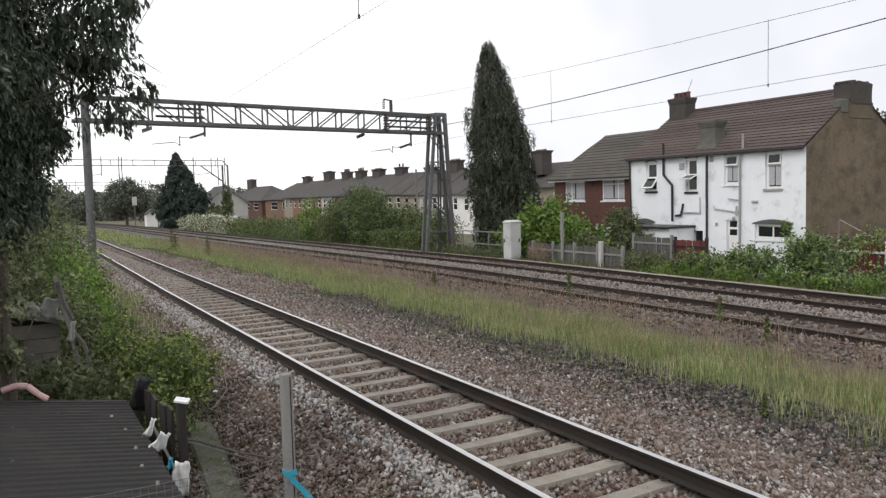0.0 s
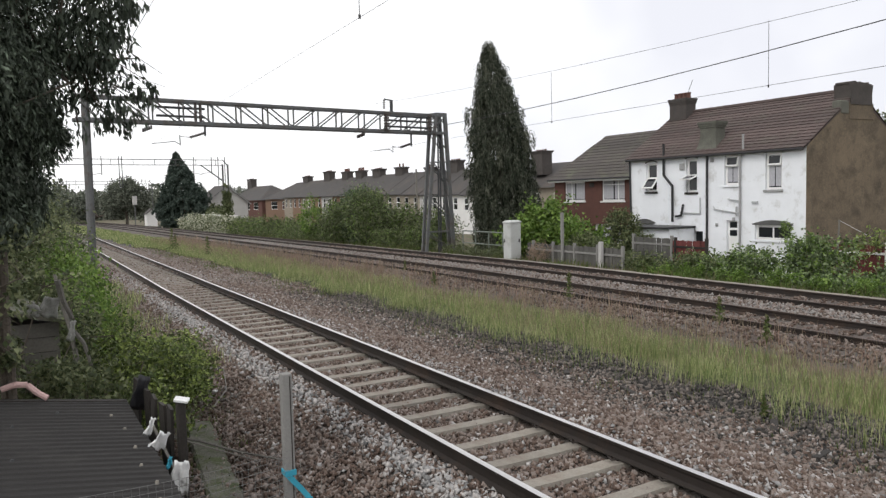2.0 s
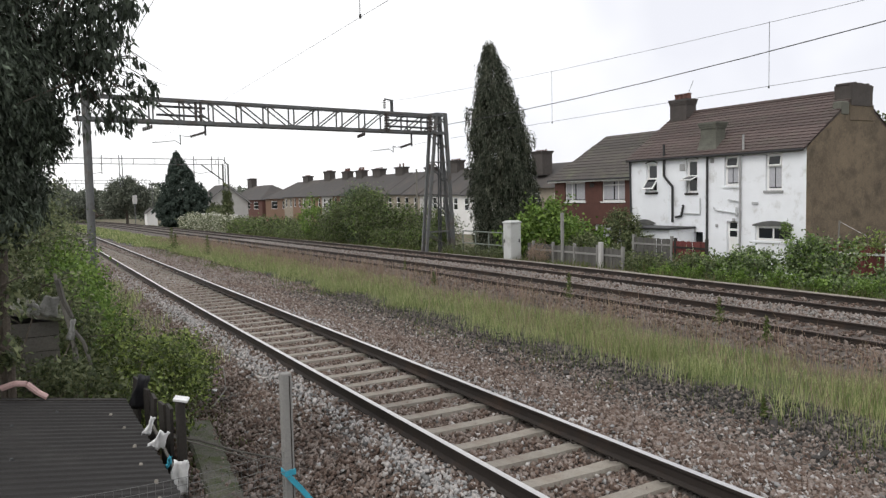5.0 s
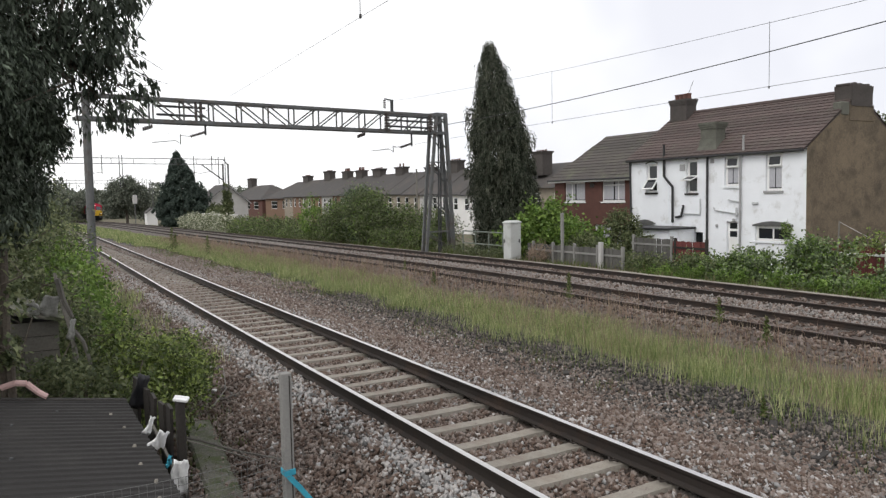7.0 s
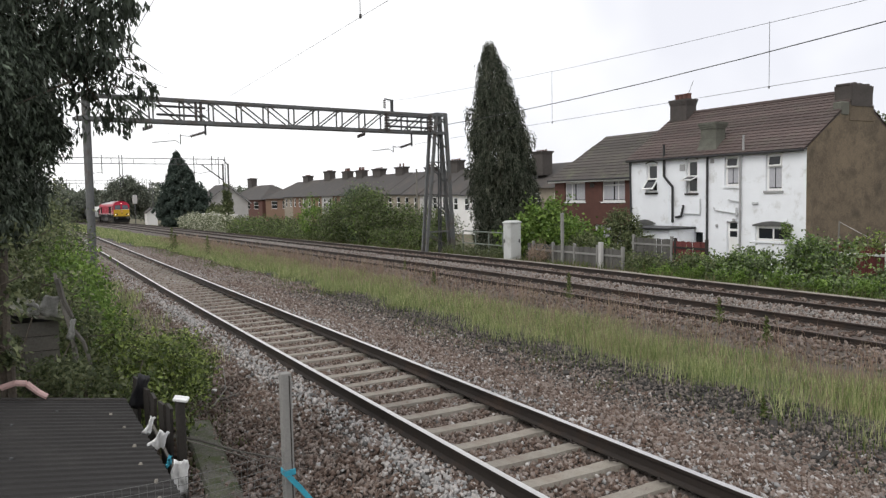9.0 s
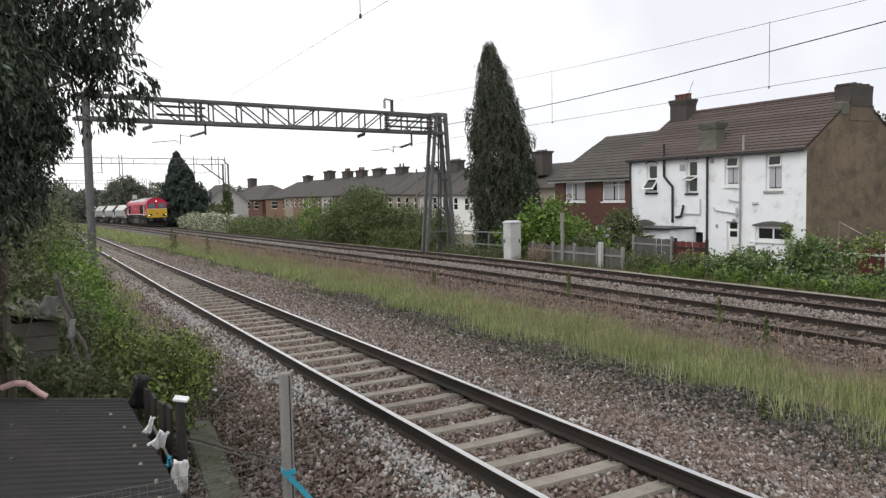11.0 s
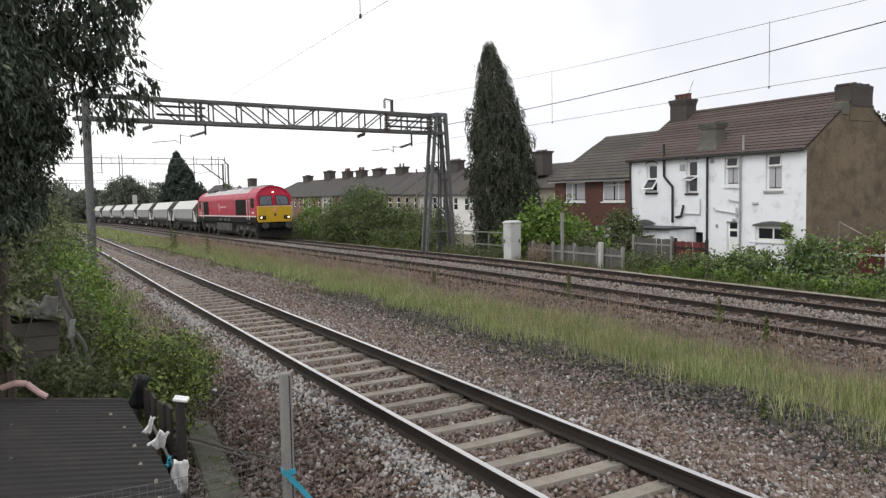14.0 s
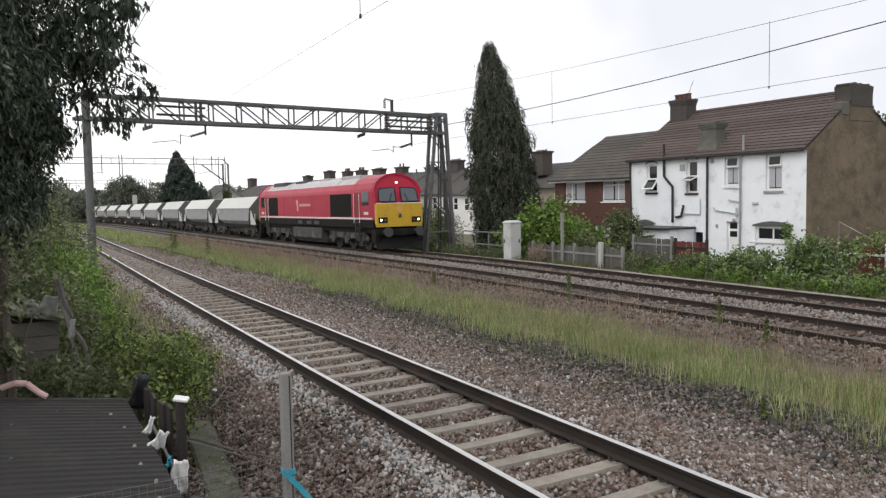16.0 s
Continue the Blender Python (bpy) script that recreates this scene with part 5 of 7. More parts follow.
part("post", tube(bmesh.new(), (19.6, 150.0, -1.8), (19.6, 150.0, 3.0), 0.09, 8), STEEL, sg)
part("signal_head", bx(19.2, 20.0, 149.7, 150.0, 2.3, 3.9, bevel=0.05), GREY_WALL, sg)
hut = thing("trackside_hut", "small white hut far down the line", "hut")
bm = bmesh.new()
loft(bm, [[(20.2, yy, -1.6), (21.9, yy, -1.6), (21.9, yy, 0.7), (21.05, yy, 1.5), (20.2, yy, 0.7)] for yy in (140.0, 143.0)])
part("walls", bm, DIRTY_WHITE, hut)
for s in (-1, 1):
    bm = bmesh.new()
    loft(bm, [[(21.05, yy, 1.52), (21.05 + s * 1.0, yy, 0.58), (21.05 + s * 1.0, yy, 0.66), (21.05, yy, 1.60)] for yy in (139.8, 143.2)])
    part("roof_slope", bm, SLATE, hut)
wl_ = thing("low_wall", "low whitewashed wall behind the vine hedge", "wall")
part("wall", bx(21.9, 22.1, 86.0, 104.0, -1.4, 0.95), DIRTY_WHITE, wl_)
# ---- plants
# distant foliage: the haze is painted in as a paler, greyer leaf colour
LEAF_HAZED = leaf_mat("hazed_far_tree_leaf", (0.115, 0.130, 0.100), (0.165, 0.180, 0.140))
def blobs_points(blobs, n, rng, clump=26, sigma=0.12, shell=0.45):
    """Points in clumps inside the outer part of several ellipsoids."""
    vol = np.array([b[3] * b[4] * b[5] for b in blobs]) ** 0.7
    vol /= vol.sum()
    m = max(8, n // clump)
    which = rng.choice(len(blobs), m, p=vol)
    B = np.array(blobs)[which]
    d = unit(rng.normal(size=(m, 3)))
    r = rng.uniform(shell ** 3, 1.0, m) ** (1 / 3)
    c = B[:, :3] + d * B[:, 3:6] * r[:, None] * rng.uniform(0.86, 1.1, (m, 1))
    scale = B[:, 3:6].mean(1)
    idx = rng.integers(0, m, n)
    p = c[idx] + rng.normal(size=(n, 3)) * (sigma * scale[idx])[:, None]
    return p, d[idx]


def lumps(blobs, k, seed, share=0.5):
    """Each large form broken into k smaller overlapping ones, so that the crown has hollows."""
    rng = np.random.default_rng(seed)
    out = [(*b[:3], b[3] * 0.78, b[4] * 0.78, b[5] * 0.78) for b in blobs]
    for b in blobs:
        for d in unit(rng.normal(size=(k, 3))):
            f = rng.uniform(0.35, 0.75)
            g = share * rng.uniform(0.65, 1.2)
            out.append((b[0] + d[0] * b[3] * f, b[1] + d[1] * b[4] * f, b[2] + d[2] * b[5] * f, b[3] * g, b[4] * g, b[5] * g))
    return out


def twigs(bm, root, targets, r0, rng):
    for t in targets:
        mid = (Vector(root) + Vector(t)) / 2 + Vector(rng.normal(size=3) * 0.12) + Vector((0, 0, 0.08))
        tube(bm, root, mid, r0, 6, r0 * 0.6)
        tube(bm, mid, t, r0 * 0.6, 5, r0 * 0.18)


def plant(name, label, category, blobs, n, L, W, material, seed, base, droop=0.3, clump=26, sigma=0.12, shell=0.45, trunk=0.05, group="", second=None, lump=0):
    """A bush or tree: trunk with limbs and a crown of single leaves."""
    rng = np.random.default_rng(seed)
    t = thing(name, label, category, group)
    p, d = blobs_points(lumps(blobs, lump, seed) if lump else blobs, n, rng, clump, sigma, shell)
    p[:, 2] = np.maximum(p[:, 2], base[2] - 0.15 + 0.2 * rng.uniform(size=n))
    along = d * 0.6 + rng.normal(size=(n, 3)) * 0.6 + np.array([0, 0, -droop])
    k = n if second is None else int(n * 0.72)
    o = tagged(new("crown", leaves("crown", p[:k], along[:k], L, W, material, rng)), kind="stuff")
    o.parent = t
    if second is not None:
        o = tagged(new("crown", leaves("crown", p[k:], along[k:], L, W, second, rng)), kind="stuff")
        o.parent = t
    bm = bmesh.new()
    tops = [Vector(b[:3]) + Vector((0, 0, 0.3 * b[5])) for b in blobs for _ in range(1)]
    fork = Vector(base) + (sum((Vector(b[:3]) for b in blobs), Vector()) / len(blobs) - Vector(base)) * 0.45
    tube(bm, base, fork, trunk, 8, trunk * 0.75)
    twigs(bm, fork, tops, trunk * 0.6, rng)
    for b in blobs:
        twigs(bm, Vector(b[:3]), [Vector(b[:3]) + Vector(v) for v in unit(rng.normal(size=(5, 3))) * np.array(b[3:6]) * 0.9], trunk * 0.3, rng)
    part("trunk", bm, BARK, t)
    return t


def conifer(name, label, x, y, z0, z1, radii, n, L, W, seed, lean=(0, 0), material=None, hang=1.0, tuft=22, pale=None):
    """A tall cone of hanging sprays in tufts; radii are (height share, radius)."""
    rng = np.random.default_rng(seed)
    t = thing(name, label, "conifer")
    m = n // tuft
    hs = np.array([r[0] for r in radii])
    rs = np.array([r[1] for r in radii])
    h = rng.uniform(0, 1, m * 3)
    keep = rng.uniform(size=m * 3) < (np.interp(h, hs, rs) / rs.max() * 0.9 + 0.1)
    h = h[keep][:m]
    m = len(h)
    a = rng.uniform(0, 2 * math.pi, m)
    bump_r = 1 + 0.12 * np.sin(a * 3 + h * 19) + 0.10 * np.sin(a * 5 - h * 37) + rng.normal(size=m) * 0.10 + 0.30 * (rng.uniform(size=m) > 0.95) * (hang >= 1)
    r = np.interp(h, hs, rs) * bump_r * rng.uniform(0.22, 1.0, m) ** 0.5
    c = np.stack((x + lean[0] * h + r * np.cos(a), y + lean[1] * h + r * np.sin(a), z0 + (z1 - z0) * h), 1)
    idx = np.sort(rng.integers(0, m, n))
    out = np.stack((np.cos(a), np.sin(a), np.zeros(m)), 1)[idx]
    f = rng.uniform(0, 1, n)[:, None]
    drop = rng.uniform(0.5, 1.15, m)[idx][:, None]
    spread = 0.10 if tuft > 30 else 0.12
    p = c[idx] + out * (np.sin(f * 2.2) * 0.24) + np.array([0, 0, -1]) * (f ** 1.3) * drop * hang + rng.normal(size=(n, 3)) * spread * (1.15 - 0.75 * f)
    along = out * (0.6 - 0.5 * f) + np.array([0, 0, -1.0]) * (0.3 + f) * hang + rng.normal(size=(n, 3)) * 0.28
    if pale is not None:
        light = rng.uniform(size=m)[idx] > 0.84
        o = tagged(new("crown", leaves("crown", p[light], along[light], L, W, pale, rng)), kind="stuff")
        o.parent = t
        p, along = p[~light], along[~light]
    o = tagged(new("crown", leaves("crown", p, along, L, W, material or LEAF_CONIFER, rng)), kind="stuff")
    o.parent = t
    bm = bmesh.new()
    tube(bm, (x, y, z0 - 0.8), (x + lean[0], y + lean[1], z1 - 0.6), 0.24, 8, 0.04)
    for i in range(46):
        hh = 0.05 + 0.9 * i / 46
        aa = i * 2.4
        rr = float(np.interp(hh, hs, rs)) * 0.85
        s = Vector((x + lean[0] * hh, y + lean[1] * hh, z0 + (z1 - z0) * hh))
        tube(bm, s, s + Vector((rr * math.cos(aa), rr * math.sin(aa), 0.15)), 0.045, 5, 0.012)
    part("trunk", bm, BARK, t)
    return t


LEAF_SPRUCE = leaf_mat("blue_green_conifer_leaf", (0.052, 0.072, 0.060), (0.085, 0.108, 0.090), 0.4, 0.1)
# paler conifer spray: sunlight on some tufts is put into the colour
LEAF_CONIFER_PALE = leaf_mat("sunlit_conifer_spray", (0.095, 0.105, 0.075), (0.14, 0.145, 0.11), 0.4, 0.08)
conifer("tall_conifer", "tall dark weeping conifer tapering to a ragged top", 24.88, 36.0, -0.5, 11.2,
        ((0, 1.55), (0.25, 1.62), (0.45, 1.56), (0.6, 1.38), (0.78, 0.94), (0.9, 0.48), (0.96, 0.24), (1.0, 0.08)), 118000, 0.20, 0.042, 11, lean=(-1.05, 0.4), tuft=62, pale=LEAF_CONIFER_PALE)
conifer("round_conifer", "dark bushy conifer behind the hedge", 23.0, 119.0, -1.4, 10.0,
        ((0, 3.3), (0.22, 3.7), (0.4, 3.3), (0.6, 2.3), (0.78, 1.25), (0.92, 0.5), (1.0, 0.08)), 46000, 0.42, 0.13, 12, lean=(-1.35, 0.0), material=LEAF_SPRUCE, hang=0.5)

# bushes and hedges across the line
gz = ground_z
plant("bush", "large green bush behind the gantry mast", "bush", [(20.6, 46.5, 1.2, 2.0, 2.6, 2.4), (22.5, 44, 0.6, 1.6, 2.0, 1.7), (19.8, 50, 0.6, 1.6, 2.4, 1.6), (23.4, 41.2, 0.4, 1.3, 1.5, 1.4)], 36000, 0.14, 0.08, LEAF_DULL, 21, (20.8, 46, -0.9), second=LEAF_MID, lump=7, sigma=0.22, group="trackside bushes")
plant("small_tree", "dense dark green small tree among the trackside bushes", "tree", [(21.2, 49.0, 1.7, 1.7, 2.0, 1.9), (20.4, 47.6, 0.9, 1.2, 1.6, 1.6), (22.4, 48.5, 0.9, 1.2, 1.5, 1.4)], 26000, 0.13, 0.075, LEAF_WOOD, 37, (21.2, 48.8, -0.9), trunk=0.09, lump=6, sigma=0.24, clump=30)
plant("bush", "olive-green bramble thicket beside the far track", "bush", [(20.9, 39.5, -0.1, 1.0, 2.2, 0.9), (20.3, 43.0, -0.2, 0.9, 2.2, 0.9), (20.5, 54, -0.1, 1.2, 3.0, 1.0), (20.3, 61, -0.3, 1.2, 4, 0.9)], 27000, 0.13, 0.075, LEAF_OLIVE, 22, (20.8, 42, -0.9), second=LEAF_MID, lump=7, sigma=0.22, group="trackside bushes")
plant("bush", "yellow-green shrub among the trackside thicket", "bush", [(19.9, 55.5, 1.0, 0.9, 1.2, 1.6), (21.0, 52.5, 0.9, 0.9, 1.2, 1.4)], 3500, 0.17, 0.09, LEAF_BRIGHT, 23, (20.2, 55, -0.9), group="trackside bushes")
plant("bush", "round bright-green leafy shrub behind the cabinet", "bush", [(22.3, 29.6, 0.9, 1.6, 1.9, 1.45), (22.4, 27.2, 0.5, 1.3, 1.6, 1.15), (21.6, 31.0, 0.5, 1.0, 1.2, 1.2)], 9500, 0.20, 0.13, LEAF_BRIGHT, 24, (22.3, 29, -0.8), second=LEAF_MID, lump=7, sigma=0.2, group="garden shrubs")
plant("bush", "dark green rounded shrub by the white house", "bush", [(24.3, 26.2, 0.6, 0.85, 0.95, 1.25), (24.2, 25.3, 0.2, 0.7, 0.8, 0.9)], 4500, 0.14, 0.07, LEAF_OLIVE, 25, (24.2, 26, -1.0), group="garden shrubs")
plant("bush", "grey-green low shrub by the board fence", "bush", [(21.6, 25.6, 0.1, 0.6, 1.3, 0.8), (21.5, 23.6, -0.2, 0.5, 1.0, 0.6)], 3500, 0.13, 0.07, LEAF_OLIVE, 26, (21.5, 25, -0.8), group="garden shrubs")
plant("ivy_bank", "bank of large-leaved green ivy beside the far track", "ivy", [(21.6, 19.2, -0.3, 1.1, 1.5, 0.7), (21.6, 16.8, -0.1, 1.2, 1.6, 0.8), (21.9, 14.8, 0.1, 1.3, 1.4, 0.95), (21.9, 12.2, -0.2, 1.3, 1.5, 0.6), (21.8, 10.2, -0.2, 1.3, 1.6, 0.6), (21.8, 7.5, -0.2, 1.3, 2.2, 0.7), (20.9, 17.5, -0.4, 0.6, 2.5, 0.5), (20.7, 14.0, -0.45, 0.7, 3.5, 0.45), (20.8, 20.8, -0.4, 0.6, 1.4, 0.5), (22.4, 11.6, -0.05, 1.0, 1.6, 0.62), (22.5, 9.0, -0.1, 1.2, 2.0, 0.62), (21.2, 11.5, -0.4, 0.7, 2.0, 0.5)], 50000, 0.105, 0.08, LEAF_IVY, 27, (21.6, 15, -0.8), second=LEAF_BRIGHT, sigma=0.2, clump=40, lump=7)
plant("weed_bank", "low yellow-green weeds at the foot of the ivy", "weeds", [(20.25, y, -0.35, 0.35, 0.8, 0.42) for y in (10.5, 12.2, 13.6, 15.0, 16.6, 18.4, 19.6)], 11000, 0.075, 0.04, LEAF_BRIGHT, 49, (20.3, 15, -0.45), trunk=0.012, sigma=0.22, lump=5)
plant("weed_bank", "rough weeds growing round the rail fence", "weeds", [(19.75, y, -0.25, 0.4, 0.8, 0.5) for y in (29.3, 30.4, 31.6, 32.8, 34.2)], 6000, 0.08, 0.035, LEAF_DULL, 50, (19.8, 31, -0.6), trunk=0.012, sigma=0.25, lump=4, second=LEAF_OLIVE)
plant("hedge", "pale-flowered vine hedge beside the far track", "hedge", [(20.3 + bend(y), y, gz(20, y) + 0.75, 1.2, 3.4, 1.15) for y in (84, 89, 94, 99, 104)], 11000, 0.26, 0.14, leaf_mat("pale_vine_flower", (0.17, 0.20, 0.10), (0.42, 0.42, 0.34)), 28, (20.3, 94, -1.2), group="trackside hedges")
plant("hedge", "olive hedge beside the far track", "hedge", [(20.6, y, gz(20, y) + 0.5, 1.3, 3.6, 1.1) for y in (64, 69, 74, 79)], 10000, 0.22, 0.12, LEAF_OLIVE, 29, (20.6, 70, -1.0), second=LEAF_MID, group="trackside hedges")
plant("ivy_column", "ivy growing up the far gantry mast", "ivy", [(21.8, 89.6, 1.2, 0.6, 0.6, 2.6), (21.8, 89.6, 3.2, 0.45, 0.45, 1.4)], 2500, 0.25, 0.14, LEAF_OLIVE, 30, (21.8, 89.6, -1.2))
plant("tree", "distant grey-green broadleaf tree", "tree", [(19.2, 160, 4.4, 3.0, 3.5, 3.2), (21.6, 161, 3.2, 2.6, 3, 3.0), (17.4, 162, 2.8, 2.4, 3, 2.8)], 12000, 0.45, 0.26, LEAF_HAZED, 31, (19.5, 161, -2), trunk=0.3, group="distant trees")
plant("tree", "distant low broadleaf trees", "tree", [(14.2, 190, 2.2, 3.4, 4, 3.2), (9, 185, 2.0, 4, 5, 3.6), (25.5, 175, 1.6, 3.0, 4, 3.0), (29, 178, 1.8, 3.4, 4, 3.0)], 12000, 0.55, 0.32, LEAF_HAZED, 32, (14, 188, -2), trunk=0.3, group="distant trees")
plant("tree", "small distant green shrub behind the hedge", "tree", [(27.6, 121, 0.6, 1.2, 1.6, 1.6), (25.5, 113, 0.3, 1.3, 1.6, 1.3)], 3500, 0.30, 0.18, LEAF_OLIVE, 33, (27, 119, -2), trunk=0.1, group="distant trees")
plant("tree", "distant row of grey-green trees behind the houses", "tree", [(46.5, 215, 3.2, 3.2, 4, 3.4), (50.5, 217, 2.6, 3.0, 4, 3.0), (53.5, 214, 3.6, 3.4, 4, 3.8), (57.5, 216, 3.4, 3.2, 4, 3.4), (61.0, 218, 2.4, 3.0, 4, 3.2)], 9000, 0.6, 0.36, LEAF_HAZED, 36, (53, 216, -3), trunk=0.3, group="distant trees", lump=5, sigma=0.2)
plant("tree", "far wood of dark trees closing the line", "tree", [(x, 300 + 8 * math.sin(x), 1.5 + 2.0 * math.sin(x * 0.7), 9, 6, 7.5) for x in range(-60, 60, 12)], 12000, 1.5, 1.1, LEAF_HAZED, 34, (0, 300, -4), trunk=0.4, group="distant trees")
plant("tree", "tree crown behind the gable of the white house", "tree", [(45.0, 27.0, 5.2, 2.6, 2.6, 2.0), (46.5, 24.5, 4.8, 2.4, 2.4, 1.8)], 3500, 0.30, 0.18, LEAF_OLIVE, 35, (45.5, 26, -1.2), trunk=0.2)

LEAF_SHRUB = leaf_mat("yellow_green_shrub_leaf", (0.108, 0.158, 0.040), (0.19, 0.235, 0.066), 0.6)
# left bank: ivy, shrubs and the big overhanging tree
plant("shrub", "leafy olive-green shrub overhanging the ballast", "shrub", [(1.35, 9.6, 0.45, 0.55, 0.9, 0.62), (1.75, 10.9, 0.30, 0.70, 0.9, 0.50), (1.15, 10.8, 0.62, 0.45, 0.9, 0.58), (1.0, 8.7, 0.40, 0.35, 0.6, 0.5), (1.95, 11.6, 0.1, 0.6, 0.7, 0.5)], 26000, 0.058, 0.032, LEAF_SHRUB, 41, (1.4, 9.6, -0.35), second=LEAF_OLIVE, trunk=0.03, sigma=0.2, clump=40, lump=8, group="left bank shrubs")
plant("ivy_bank", "bright green ivy climbing the bank", "ivy", [(0.75, 12.0, 1.0, 0.5, 1.6, 0.85), (0.75, 14.5, 1.1, 0.55, 1.8, 0.9), (1.0, 12.4, 0.4, 0.42, 1.1, 0.7), (0.75, 17.5, 0.6, 0.5, 1.6, 0.85)], 19000, 0.062, 0.042, LEAF_BRIGHT, 42, (1.0, 12.5, -0.5), second=LEAF_MID, trunk=0.03, sigma=0.2, lump=7, droop=0.9, group="left bank shrubs")
plant("bramble", "low tangled brambles in front of the garden fence", "brambles", [(20.7, 21.0, -0.25, 0.5, 1.3, 0.5), (20.9, 18.8, -0.2, 0.5, 1.4, 0.5), (20.9, 27.6, -0.2, 0.25, 0.7, 0.35)], 5000, 0.10, 0.06, LEAF_OLIVE, 45, (20.8, 20.5, -0.45), trunk=0.015, sigma=0.16)
plant("shrub", "dense dull-green shrubs along the bank", "shrub", [(0.0, 14.5, 1.8, 0.95, 2.4, 1.2), (0.35, 19, 1.6, 1.0, 2.6, 1.4), (0.75, 24.5, 1.4, 1.0, 3.2, 1.4), (0.95, 29.5, 1.2, 1.0, 2.0, 1.4), (-1.2, 12, 2.2, 1.2, 2.0, 1.5), (-0.8, 19.0, 2.2, 1.2, 3.0, 1.5)], 26000, 0.085, 0.045, LEAF_DULL, 43, (0.6, 18, -0.5), second=LEAF_OLIVE, trunk=0.05, sigma=0.2, lump=8, group="left bank shrubs")
plant("shrub", "dark shady shrub around the old hutch", "shrub", [(-0.35, 8.3, 0.75, 0.5, 0.5, 0.62), (0.55, 8.4, 0.55, 0.4, 0.55, 0.5), (0.45, 9.9, 1.25, 0.35, 0.5, 0.5), (-0.9, 9.0, 1.0, 0.7, 0.8, 1.0), (0.15, 8.0, 0.75, 0.4, 0.35, 0.36), (0.25, 9.0, 1.72, 0.3, 0.3, 0.28), (0.55, 8.9, 1.15, 0.16, 0.2, 0.45), (-0.1, 8.9, 1.05, 0.12, 0.15, 0.2), (-0.13, 6.72, 1.95, 0.2, 0.16, 0.6), (-0.12, 6.75, 1.45, 0.16, 0.14, 0.25)], 14000, 0.062, 0.034, LEAF_DULL, 44, (0.0, 8.4, -0.5), second=LEAF_OLIVE, trunk=0.025, sigma=0.15, group="left bank shrubs")
plant("sapling", "yellow-green sapling by the gable wall", "sapling", [(24.0, 13.6, 0.9, 0.3, 0.9, 0.25), (24.0, 14.5, 0.6, 0.3, 0.5, 0.35)], 420, 0.12, 0.06, LEAF_SHRUB, 46, (24.0, 14.2, -1.0), trunk=0.015, sigma=0.3)
plant("sapling", "thin climbing shoots on the white wall", "sapling", [(25.9, 18.9, 0.9, 0.15, 0.35, 0.4)], 160, 0.12, 0.07, LEAF_MID, 47, (25.9, 18.9, -1.0), trunk=0.012, sigma=0.3)
plant("dry_tussock", "dry pale tussock of grass by the cabinet", "grass tussock", [(19.9, 26.6, 0.0, 0.3, 0.5, 0.4), (20.0, 27.2, -0.1, 0.25, 0.3, 0.3)], 900, 0.28, 0.012, GRASS_DRY, 48, (19.9, 26.7, -0.4), trunk=0.01, droop=-0.9, sigma=0.3)
